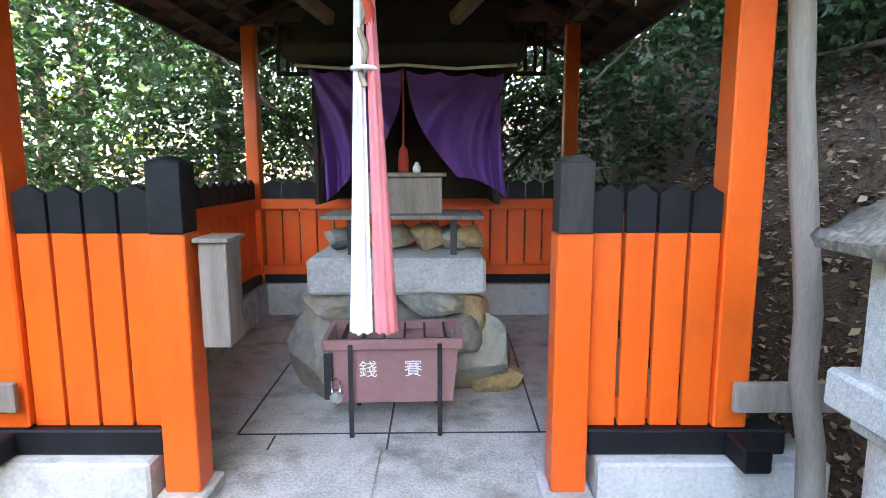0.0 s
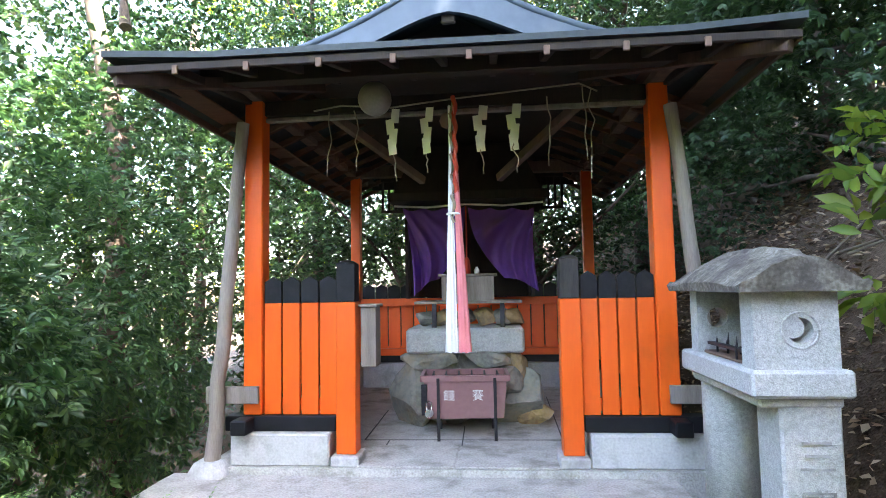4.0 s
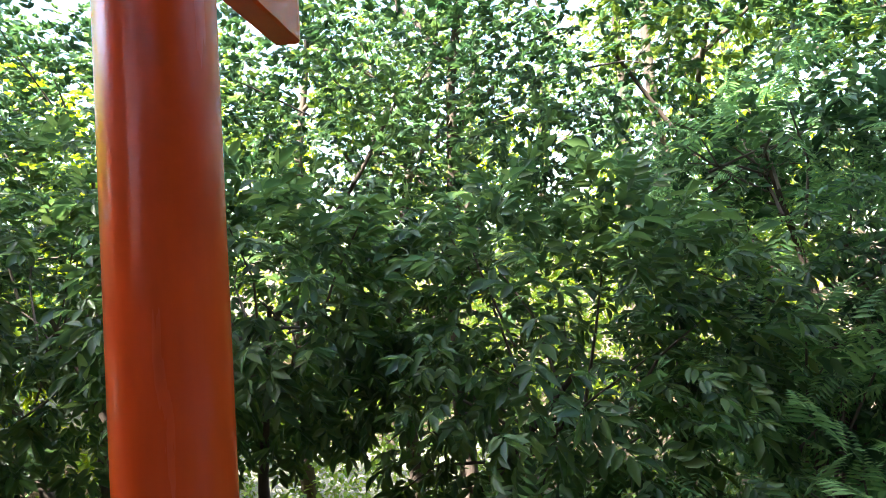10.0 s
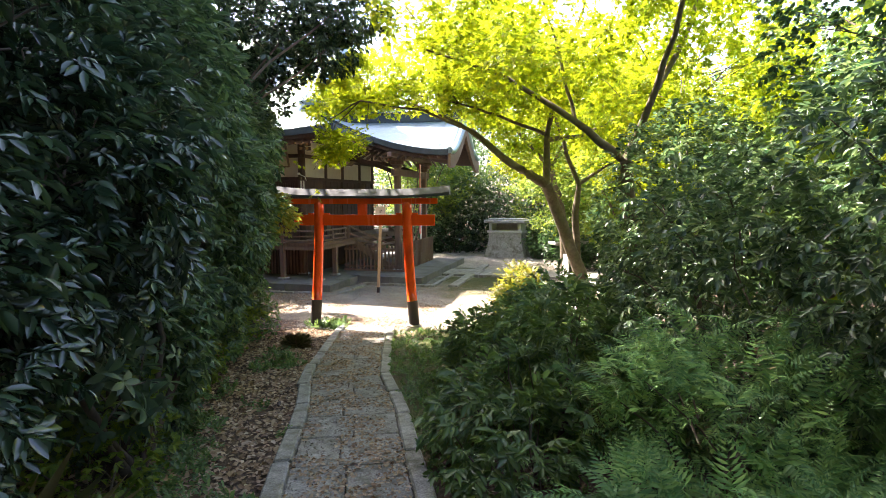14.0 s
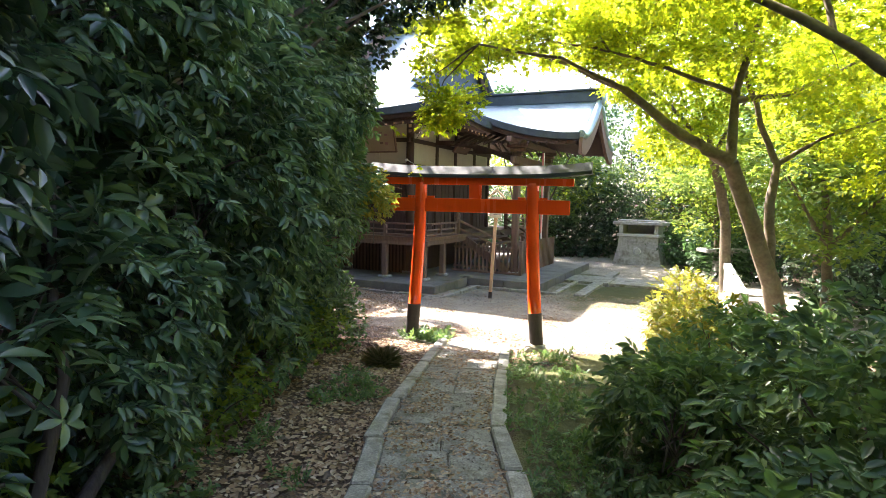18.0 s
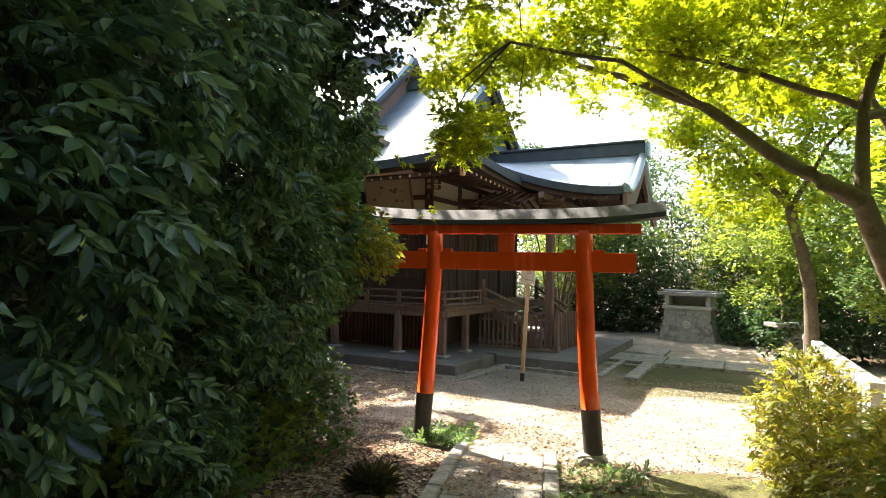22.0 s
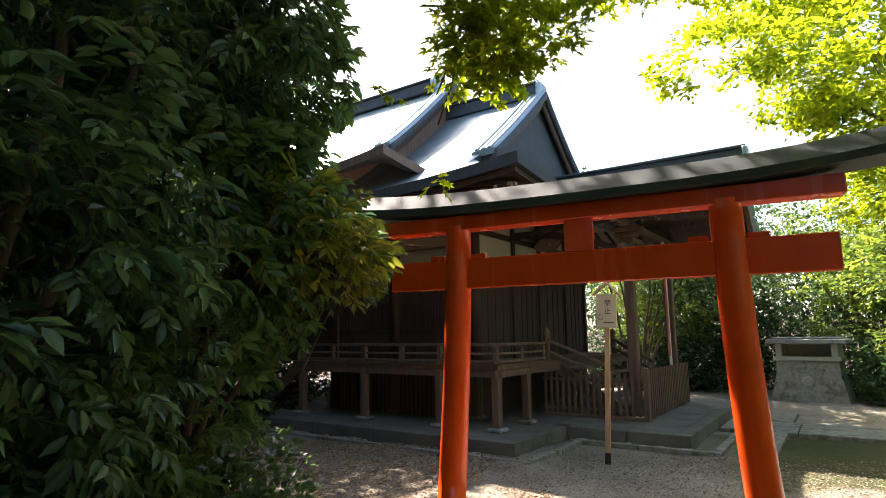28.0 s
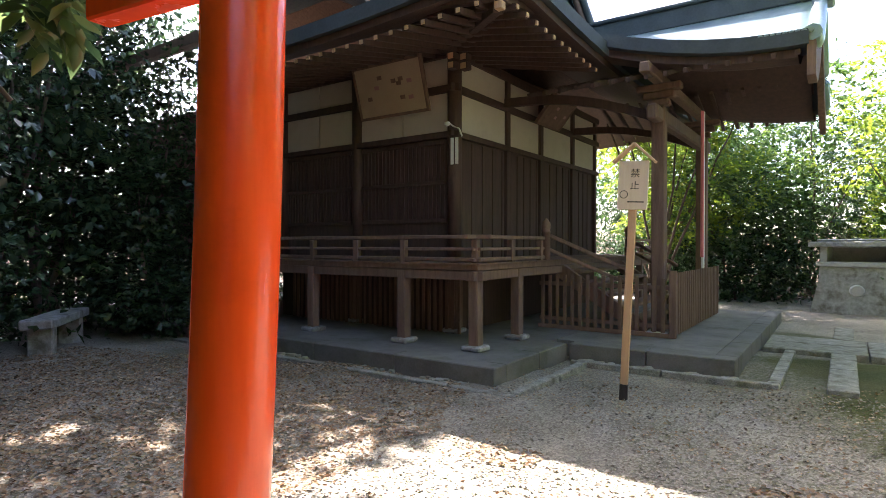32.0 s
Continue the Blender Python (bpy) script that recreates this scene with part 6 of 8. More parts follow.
part("stage", roughen(box(-0.85, 0.85, -0.46, 0.46, -0.72, -0.60, 0.015), 0.005, 5), GRANITE, ia)
for x in (-0.78, 0.62):
    part("pier", box(x, x + 0.16, -0.4, 0.4, -0.60, -0.24, 0.01), GRANITE, ia)
part("back_slab", box(-0.62, 0.62, 0.3, 0.4, -0.60, -0.24, 0.01), GRANITE, ia)
part("roof", roughen(box(-1.0, 1.0, -0.55, 0.55, -0.24, -0.10, 0.02), 0.008, 4), MOSSY_STONE, ia)
part("roof_top", roughen(box(-0.85, 0.85, -0.42, 0.42, -0.10, -0.04, 0.03), 0.008, 4), MOSSY_STONE, ia)
part("crest", lathe([(0.15, 0), (0.16, 0.01), (0.11, 0.015)], 20, pose(0, -0.455, -1.3, 95)), GRANITE, ia)

# ---- stone bench by the east trees ----
bench = thing("stone_bench", "low mossy stone bench under the trees", "bench", pose(10.2, -20.6, -1.85, 0, 0, -55))
part("seat", roughen(box(-0.9, 0.9, -0.22, 0.22, 0.42, 0.56, 0.02), 0.01, 4), MOSSY_STONE, bench)
for x in (-0.65, 0.65):
    part("support", roughen(box(x - 0.1, x + 0.1, -0.17, 0.17, -0.1, 0.42, 0.02), 0.01, 4), MOSSY_STONE, bench)

# ---- granite fence at the west edge of the court ----
gf = thing("granite_fence", "low pale granite post fence along the court", "fence", group="granite fences")
fp, fq = Vector((-3.0, -15.9, 0)), Vector((-4.65, -22.1, 0))
fd = (fq - fp).normalized()
fm = Matrix.Translation((fp.x, fp.y, 0)) @ Matrix.Rotation(math.atan2(fd.y, fd.x), 4, "Z")
fl = (fq - fp).length
part("base_slab", roughen(box(-0.1, fl + 0.1, -0.14, 0.14, -2.0, -1.55, 0.015, m=fm), 0.006, 4), GRANITE, gf)
part("top_rail", roughen(box(-0.1, fl + 0.1, -0.085, 0.085, -0.92, -0.79, 0.012, m=fm), 0.005, 4), GRANITE, gf)
n = int(fl / 0.3)
for k in range(n + 1):
    s_ = k * fl / n
    part("post", box(s_ - 0.07, s_ + 0.07, -0.07, 0.07, -1.56, -0.93, 0.01, m=fm), GRANITE, gf)
gf2 = thing("stone_ledge", "low sunlit granite ledge beside the maple", "ledge", Matrix.Translation((-2.55, -13.6, 0)) @ Matrix.Rotation(radians(-99.5), 4, "Z"), group="granite fences")
for k in range(3):
    part("slab", roughen(box(-1.35 + k * 0.9, -0.47 + k * 0.9, -0.16, 0.16, -1.9, -1.14, 0.02), 0.008, 4), GRANITE, gf2)
stt = thing("stone_table", "small dark stone table under the maples", "table", pose(-5.5, -25.0, -1.85, 0, 0, 20))
part("top", roughen(box(-0.75, 0.75, -0.3, 0.3, 1.0, 1.12, 0.02), 0.008, 4), MOSSY_STONE, stt)
part("leg", roughen(box(-0.22, 0.22, -0.2, 0.2, -0.1, 1.0, 0.02), 0.008, 4), MOSSY_STONE, stt)

# paper strips and a white knotted cord at the hall's corner column
ps = thing("paper_charm", "white knotted cord and paper strips on the corner column", "charm", BM)
for a in (0.985, 1.075):
    part("strip", hbox(a, a + 0.06, 1.055, 1.062, 1.12, 1.55, 0.002), PAPER, ps)
part("cord", tube([(0.9, -1.04, 1.55), (0.95, -1.03, 1.68), (1.05, -1.02, 1.72), (1.16, -1.03, 1.80), (1.2, -1.04, 1.74)], 0.014, 6), WHITE_CLOTH, ps)
part("knot", roughen(lathe([(0.01, -0.04), (0.05, -0.02), (0.05, 0.02), (0.01, 0.04)], 8, Matrix.Translation((1.17, -1.02, 1.78))), 0.01, 20), WHITE_CLOTH, ps)
# white-tipped bracket noses at the corner and along the porch
for a, b, z in ((0.72, 0.86, 2.72), (0.72, 0.86, 2.58), (0.86, 0.72, 2.72), (0.86, 0.72, 2.58)):
    part("bracket_nose", hbox(a - 0.07, a + 0.07, b - 0.07, b + 0.07, z - 0.055, z + 0.055, 0.01), DARK_WOOD, hall)
    part("nose_tip", hbox(a - 0.05, a + 0.05, b - 0.074, b - 0.071, z - 0.045, z + 0.045), PALE_WOOD, hall)
# ---- paved path ----
footpath = thing("stone_path", "old paved footpath with stone kerbs and fallen leaves", "path", kind="structure")
rng = random.Random(21)
y = 1.4
while y > -14.3:
    d = rng.uniform(0.5, 0.72)
    yc = y - d / 2
    c = path_x(yc)
    cut = rng.uniform(-0.08, 0.12)
    zc = gz(c, yc) + 0.045
    slope = math.degrees(math.atan2(gz(c, yc + 0.3) - gz(c, yc - 0.3), 0.6))
    skew = math.degrees(math.atan2(path_x(yc - 0.3) - path_x(yc + 0.3), 0.6))
    for x0, x1 in ((-0.43, cut - 0.006), (cut + 0.006, 0.43)):
        bm = roughen(box(x0, x1, -d / 2 + 0.007, d / 2 - 0.007, -0.12, rng.uniform(-0.006, 0.006), 0.012), 0.006, 5, int(yc * 9))
        bm.transform(pose(c, yc, zc, slope + rng.uniform(-0.6, 0.6), rng.uniform(-0.8, 0.8), skew))
        part("paving_stone", bm, PAVE, footpath)
    y -= d
for s in (-1, 1):
    y = 1.35
    while y > -14.2:
        d = rng.uniform(0.75, 1.2)
        yc = y - d / 2
        c = path_x(yc) + s * 0.51
        slope = math.degrees(math.atan2(gz(path_x(yc), yc + 0.4) - gz(path_x(yc), yc - 0.4), 0.8))
        skew = math.degrees(math.atan2(path_x(yc - 0.4) - path_x(yc + 0.4), 0.8))
        bm = roughen(box(-0.07, 0.07, -d / 2 + 0.01, d / 2 - 0.01, -0.16, 0.0, 0.015), 0.008, 5, int(yc * 7))
        bm.transform(pose(c, yc, gz(path_x(yc), yc) + 0.085, slope, rng.uniform(-2, 2), skew))
        part("kerb_stone", bm, PAVE, footpath)
        y -= d

# ---- trees and shrubs ----


def tree(name, label, base, limbs, blobs, n, size, kind, mat, bark, seed, gap=0.1, gap_scale=1.6, twigs=0, wild=0.8, shell=0.5, category="tree", down=0.0):
    """base: foot; limbs: lists of points with start and end radius; blobs: ellipsoids of the crown."""
    t = thing(name, label, category, Matrix.Translation(base))
    b = Vector(base)
    rng = random.Random(seed)
    for k, (pts, r0, r1) in enumerate(limbs):
        fine = []
        for p, q in zip(pts, pts[1:]):
            seg = wobble(Vector(p) - b, Vector(q) - b, 4, (Vector(q) - Vector(p)).length * 0.025, rng)
            fine += seg[:-1]
        fine.append(Vector(pts[-1]) - b)
        radii = [r0 + (r1 - r0) * (j / (len(fine) - 1)) ** 0.8 for j in range(len(fine))]
        part("trunk" if k == 0 else "limb", roughen(tube(fine, radii, 10 if r0 > 0.06 else 6), r0 * 0.12, 5), bark, t)
    P_, A_ = crown_points(blobs, n, seed, gap, gap_scale, shell)
    if twigs:
        bm = bmesh.new()
        pick = np.random.default_rng(seed).choice(len(P_), min(twigs, len(P_)), replace=False)
        for i in pick:
            q = Vector(P_[i]) - b
            a = Vector(A_[i])
            p = q - a * rng.uniform(0.3, 0.7) - Vector((0, 0, rng.uniform(0.1, 0.35)))
            tube([p, p.lerp(q, 0.5) + Vector((rng.uniform(-0.05, 0.05), rng.uniform(-0.05, 0.05), 0.03)), q], [0.008, 0.006, 0.003], 4, bm)
        tagged(part("twig_work", bm, TWIG, t), kind="stuff")
    A_ = A_ + np.array([0, 0, -down])
    spread_twigs("crown", P_ - np.array(base), A_, size, kind, mat, t, seed, wild)
    return t


# the dark evergreens that overhang the path on its east side
def bush(name, label, blobs, n, size, kind, mat, seed, twigs=60, gap=0.05, gap_scale=2.0, wild=0.8, down=0.25, stem=None, category="shrub"):
    cx = sum(b[0][0] for b in blobs) / len(blobs)
    cy = sum(b[0][1] for b in blobs) / len(blobs)
    base = (cx, cy, gz(cx, cy)) if stem is None else (stem[0], stem[1], gz(*stem))
    r = random.Random(seed)
    limbs = []
    for b in blobs:
        c = b[0]
        mid = (base[0] * 0.5 + c[0] * 0.5 + r.uniform(-0.2, 0.2), base[1] * 0.5 + c[1] * 0.5 + r.uniform(-0.2, 0.2), base[2] * 0.45 + c[2] * 0.55)
        limbs.append(((( base[0] + r.uniform(-0.1, 0.1), base[1] + r.uniform(-0.1, 0.1), base[2] - 0.1), mid, c), 0.035 + 0.02 * b[1][2], 0.012))
    return tree(name, label, base, limbs, blobs, n, size, kind, mat, BARK, seed, gap, gap_scale, twigs, wild, 0.45, category, down)


EAST = "dark glossy evergreen shrub overhanging the path"
bush("evergreen_shrub", EAST, [((2.6, -5.2, 0.6), (0.9, 1.2, 1.3)), ((2.9, -5.6, 2.0), (1.2, 1.4, 1.2)), ((2.4, -6.6, 1.2), (0.8, 0.9, 1.2))], 7600, 0.085, "laurel", LEAF_DARK, 101, twigs=120, gap=0.35, gap_scale=3.6, wild=0.42, down=0.25)
bush("evergreen_shrub", EAST, [((3.0, -8.0, 0.0), (0.9, 1.2, 1.3)), ((3.1, -8.2, 1.8), (1.3, 1.4, 1.3)), ((2.9, -9.4, 0.9), (0.9, 1.0, 1.5))], 8000, 0.086, "laurel", LEAF_EAST, 102, twigs=120, gap=0.35, gap_scale=3.6, wild=0.42, down=0.25)
bush("evergreen_shrub", EAST, [((3.5, -10.6, -0.3), (0.9, 1.3, 1.3)), ((3.4, -10.8, 1.6), (1.2, 1.5, 1.4)), ((3.5, -12.2, 0.5), (0.9, 1.1, 1.5)), ((3.4, -13.1, 2.1), (0.75, 0.9, 0.9)), ((3.5, -12.8, 3.0), (0.8, 1.0, 0.8))], 9400, 0.086, "laurel", LEAF_EAST, 103, twigs=120, gap=0.35, gap_scale=3.6, wild=0.42, down=0.25)
bush("evergreen_shrub", "evergreen shrub with some yellowing leaves beside the gate", [((3.9, -13.4, -0.3), (0.8, 0.9, 1.2)), ((3.5, -13.7, 0.7), (0.75, 0.9, 0.8)), ((4.4, -14.2, 1.4), (1.2, 1.2, 1.3)), ((3.5, -13.9, 1.9), (0.7, 0.7, 0.9))], 6000, 0.085, "laurel", LEAF_MID, 104, twigs=100, gap=0.35, gap_scale=3.6, wild=0.42, down=0.25)
bush("evergreen_shrub", "yellow-tipped evergreen branch over the gate", [((2.85, -14.1, 0.55), (0.28, 0.35, 0.22)), ((3.0, -13.9, 0.75), (0.4, 0.45, 0.35))], 200, 0.085, "laurel", LEAF_YELLOW, 105, twigs=30, stem=(4.0, -13.6))
bush("loquat_shrub", "shrub with large ribbed dark green leaves beside the path", [((2.35, -7.5, 0.15), (0.35, 0.45, 0.4)), ((2.5, -7.9, 0.7), (0.4, 0.5, 0.4)), ((2.3, -6.9, -0.2), (0.35, 0.4, 0.35)), ((2.3, -5.9, 0.6), (0.35, 0.5, 0.5)), ((2.6, -9.2, 0.4), (0.35, 0.5, 0.5))], 190, 0.125, "loquat", LEAF_LARGE, 191, twigs=30, gap=-1.0)
for k, (x, y, rx) in enumerate(((2.45, -7.0, 0.42), (2.75, -8.4, 0.45), (3.05, -9.8, 0.5), (3.3, -11.3, 0.55), (3.4, -12.6, 0.6), (3.35, -13.6, 0.55))):
    z = gz(x, y)
    bush("low_shrub", "low leafy undergrowth at the foot of the evergreens", [((x, y, z + 0.3), (rx, 0.8, 0.45)), ((x + 0.25, y - 0.4, z + 0.65), (rx, 0.7, 0.45))], 1100, 0.06, "broad", (LEAF_BRIGHT, LEAF_MID)[k % 2], 192 + k, twigs=20, gap=0.1, gap_scale=3.5)
zb = gz(4.2, -13.7)
tree("evergreen_shrub", "leafy evergreen branch with yellowing tips hanging beside the gate", (4.2, -13.7, zb), [(((4.2, -13.7, zb - 0.1), (4.0, -13.8, 0.4), (3.7, -14.2, 1.1), (3.3, -14.7, 0.75)), 0.05, 0.01)], [((3.2, -14.75, 0.66), (0.42, 0.36, 0.34)), ((3.5, -14.4, 0.9), (0.45, 0.45, 0.35)), ((3.0, -14.95, 0.86), (0.34, 0.3, 0.26))], 640, 0.085, "laurel", LEAF_EAST, BARK, 109, 0.05, 2.0, 20, 0.8, 0.45, "shrub", 0.5)
bush("evergreen_tree", "tall dark evergreen tree above the path", [((3.6, -7.0, 4.0), (1.8, 2.4, 1.5)), ((3.9, -10.5, 4.0), (1.7, 2.2, 1.6)), ((3.0, -12.6, 3.6), (1.4, 1.4, 1.0)), ((4.6, -13.5, 3.6), (1.6, 1.6, 1.6)), ((2.2, -12.9, 3.9), (0.9, 0.9, 0.6)), ((2.9, -14.0, 4.6), (0.9, 0.9, 0.7)), ((2.95, -13.5, 2.95), (0.7, 0.8, 0.6)), ((2.45, -13.3, 3.3), (0.6, 0.7, 0.5))], 11000, 0.085, "broad", LEAF_DARK, 106, stem=(4.6, -9.6), category="tree")
bush("evergreen_tree", "tall dark evergreen tree on the east bank", [((6.2, -6.0, 2.5), (2.2, 3.2, 3.0)), ((6.6, -11.0, 2.0), (2.0, 3.0, 3.2)), ((7.0, -14.6, 2.0), (2.0, 1.8, 3.0))], 6000, 0.15, "broad", LEAF_DARK, 107, stem=(6.2, -9.0), category="tree")

# added above the view: blocks direct sun on the small shrine
bush("evergreen_tree", "added evergreen out of view that keeps sun off the small shrine", [((3.6, -3.8, 8.6), (2.1, 2.1, 1.3)), ((5.6, -4.0, 8.4), (2.1, 2.1, 1.4)), ((3.2, -1.4, 9.2), (2.1, 2.1, 1.2)), ((5.2, -1.4, 8.8), (2.1, 2.1, 1.3)), ((7.0, -2.4, 8.2), (2.1, 2.1, 1.4)), ((5.6, 0.8, 9.0), (2.0, 2.0, 1.2)), ((7.6, 0.4, 8.6), (2.0, 2.0, 1.2)), ((7.2, 2.6, 9.0), (2.0, 2.0, 1.2))], 5600, 0.30, "broad", LEAF_MID, 108, twigs=0, gap=-1.0, stem=(6.6, -2.6), category="tree")

# low shrubs and ferns on the west side of the path
WEST = "low leafy shrub beside the path"
bush("low_shrub", WEST, [((-0.55, -7.3, -0.9), (0.8, 1.1, 0.75)), ((-1.1, -8.4, -0.6), (0.8, 1.0, 0.9))], 2800, 0.078, "laurel", LEAF_MID, 111, gap=0.2, gap_scale=3.0, wild=0.45)
bush("low_shrub", WEST, [((-0.5, -9.8, -0.95), (0.55, 0.8, 0.65)), ((-1.3, -10.6, -0.95), (0.9, 1.0, 0.75))], 2400, 0.075, "laurel", LEAF_MID, 112, gap=0.2, gap_scale=3.0, wild=0.45)
bush("fern_bank", "feathery green bank of ferns beside the path", [((-1.0, -5.0, -0.65), (0.9, 1.2, 0.6)), ((-1.5, -6.3, -0.4), (0.8, 1.0, 0.7)), ((-1.0, -3.9, -0.45), (0.6, 0.6, 0.45))], 3000, 0.105, "fern", FERN, 113, down=0.0)
bush("low_shrub", "dense shrub with small leaves west of the path", [((-2.3, -7.6, 0.1), (1.0, 1.6, 1.3)), ((-2.6, -9.4, 0.6), (0.9, 1.2, 1.4)), ((-2.6, -6.0, 0.7), (0.9, 1.2, 1.5))], 7000, 0.07, "laurel", LEAF_EAST, 114, gap=0.3, gap_scale=3.2, wild=0.5)
bush("sunlit_shrub", "sunlit yellow-green shrub at the edge of the court", [((-1.55, -13.6, -1.2), (0.5, 0.7, 0.6)), ((-1.75, -14.6, -1.1), (0.5, 0.7, 0.75)), ((-1.6, -12.4, -1.1), (0.5, 0.6, 0.6))], 2200, 0.055, "small", LEAF_YELLOW, 115)
bush("tall_shrub", "tall evergreen shrub on the west slope", [((-3.9, -5.4, 2.0), (1.2, 1.5, 1.6)), ((-3.9, -7.6, 2.6), (1.3, 1.6, 2.0)), ((-4.1, -3.0, 2.4), (1.2, 1.4, 1.6))], 7000, 0.065, "broad", LEAF_SHADE, 116, gap=0.3, gap_scale=2.4, wild=0.5)
bush("tall_shrub", "leafy shrub close beside the red torii", [((-2.5, -3.3, 1.0), (0.7, 0.9, 0.7)), ((-2.6, -4.6, 1.0), (0.7, 0.9, 1.0)), ((-2.4, -1.9, 0.7), (0.7, 0.9, 0.9))], 3600, 0.075, "laurel", LEAF_MID, 117, gap=0.35, gap_scale=3.2, wild=0.45)
bush("conifer_shrub", "feathery conifer shrub close to the path", [((-1.85, -1.0, 0.0), (0.5, 0.7, 0.55)), ((-2.3, 0.2, 0.0), (0.5, 0.6, 0.4)), ((-1.6, -2.2, -0.1), (0.5, 0.7, 0.5))], 1500, 0.11, "fern", FERN, 118, down=0.1)
bush("tall_shrub", "dense evergreen shrub beside the shrine", [((-3.3, 0.8, 0.6), (1.0, 1.3, 1.2)), ((-3.4, 2.6, 0.8), (1.0, 1.2, 1.5)), ((-3.1, -0.6, 1.0), (0.9, 1.0, 1.0))], 7000, 0.066, "laurel", LEAF_SHADE, 119, gap=0.35, gap_scale=3.0, wild=0.5)
bush("tall_shrub", "tall small-leaved evergreen beside the shrine", [((-4.2, 1.0, 2.3), (1.3, 1.8, 1.4)), ((-4.4, 4.0, 1.6), (1.3, 1.8, 2.0)), ((-4.2, -1.4, 2.6), (1.2, 1.4, 1.3))], 8000, 0.07, "broad", LEAF_SHADE, 120, gap=0.35, gap_scale=2.6, wild=0.5)

bush("conifer_shrub", "young cypress with flat feathery sprays", [((-2.5, -0.9, 0.35), (0.55, 0.7, 0.6)), ((-2.9, -0.4, 1.0), (0.55, 0.6, 0.6)), ((-3.0, -0.9, 1.7), (0.4, 0.5, 0.5))], 700, 0.12, "fern", FERN, 127, down=0.15)
bush("fern_bank", "feathery green ferns under the tall shrubs", [((-2.2, -5.4, -0.75), (0.7, 1.0, 0.45)), ((-2.4, -1.6, -0.8), (0.8, 0.8, 0.4)), ((-3.4, -7.2, -0.8), (0.9, 1.1, 0.5))], 1800, 0.12, "fern", FERN, 128, down=0.0)

bush("fern_bank", "low bright ferns at the foot of the shrubs", [((-1.8, -3.1, -0.72), (0.6, 0.8, 0.25)), ((-2.6, -4.3, -0.95), (0.7, 0.8, 0.25)), ((-1.6, -1.9, -0.6), (0.4, 0.6, 0.25))], 900, 0.12, "fern", FERN, 130, twigs=10, down=-0.4)

# forest behind: trunks and high crowns
rng = random.Random(77)


def forest_tree(x, y, h, r, seed, mat, kind="broad", size=0.15, n=1500, low=0.35, gap=0.12):
    z = gz(x, y)
    rr = random.Random(seed)
    top = (x + rr.uniform(-0.6, 0.6), y + rr.uniform(-0.6, 0.6), z + h)
    blobs = []
    limbs = [(((x, y, z - 0.2), (x + rr.uniform(-0.2, 0.2), y + rr.uniform(-0.2, 0.2), z + h * 0.5), top), r, r * 0.3)]
    for k in range(5):
        f = low + (1 - low) * (k + 0.5) / 5
        a = rr.uniform(0, 6.3)
        d = rr.uniform(0.6, 1.7)
        c = (x + d * math.cos(a), y + d * math.sin(a), z + h * f + rr.uniform(-0.3, 0.6))
        limbs.append((((x, y, z + h * f * 0.85), c), r * 0.35, 0.02))
        s = rr.uniform(0.9, 1.5)
        blobs.append((c, (s * 1.15, s * 1.15, s * 0.85)))
    return tree("forest_tree", "tall evergreen forest tree with a slim trunk", (x, y, z), limbs, blobs, n, size, kind, mat, BARK, seed, gap, 1.7)


for k, (x, y, h, r, m, low) in enumerate((
        (-4.4, 4.6, 8.0, 0.20, LEAF_SHADE, 0.5), (-6.6, 2.2, 7.5, 0.13, LEAF_MID, 0.35), (-5.0, -2.7, 6.0, 0.10, LEAF_MID, 0.35), (-5.6, -3.3, 6.2, 0.09, LEAF_MID, 0.3), (-6.4, -0.4, 7.5, 0.11, LEAF_BRIGHT, 0.3),
        (-7.2, -5.2, 7.0, 0.12, LEAF_BRIGHT, 0.55), (-4.8, -8.2, 6.5, 0.11, LEAF_MID, 0.3), (-8.5, 4.8, 9.0, 0.15, LEAF_MID, 0.3), (-3.2, 8.6, 8.0, 0.14, LEAF_SHADE, 0.25), (-1.2, 9.4, 7.0, 0.12, LEAF_SHADE, 0.15),
        (0.8, 9.0, 7.5, 0.13, LEAF_SHADE, 0.15), (2.6, 8.6, 7.0, 0.14, LEAF_SHADE, 0.15), (-6.0, 8.8, 9.0, 0.15, LEAF_SHADE, 0.25), (4.6, 6.2, 5.5, 0.13, LEAF_DEEP_SHADE, 0.3), (5.4, 2.4, 5.0, 0.13, LEAF_DEEP_SHADE, 0.35), (4.2, 9.5, 6.0, 0.12, LEAF_DEEP_SHADE, 0.2), (6.5, -1.0, 5.0, 0.12, LEAF_DEEP_SHADE, 0.3), (-9.5, -0.4, 8.0, 0.13, LEAF_BRIGHT, 0.45))):
    forest_tree(x, y, h, r, 200 + k, m, size=0.08 if abs(x) < 6 else 0.095, n=2700 if abs(x) < 6 else 2200, low=low, gap=0.3 if y > 3 or x > 0 else 0.45)
# far crowns: sunlight is put into them as lighter, yellower leaf colours
for k in range(15):
    a = radians(-25 + k * 10.5)
    d = rng.uniform(12, 17)
    x, y = -d * math.sin(a) * 1.0 - 1.0, d * math.cos(a) * 0.9 + 1.0
    if y > -14 or x < -6:
        forest_tree(x, y, rng.uniform(7, 11), 0.16, 300 + k, rng.choice((LEAF_BRIGHT, LEAF_MAPLE)), size=0.12, n=1000, low=0.15)
bush("hillside_shrub", "dark shrubs behind the shrine", [((-2.6, 7.4, 1.0), (1.2, 0.9, 1.4)), ((-0.4, 7.6, 0.8), (1.4, 0.8, 1.3)), ((1.8, 7.2, 1.4), (1.2, 0.9, 1.3))], 5000, 0.075, "broad", LEAF_DEEP_SHADE, 121)
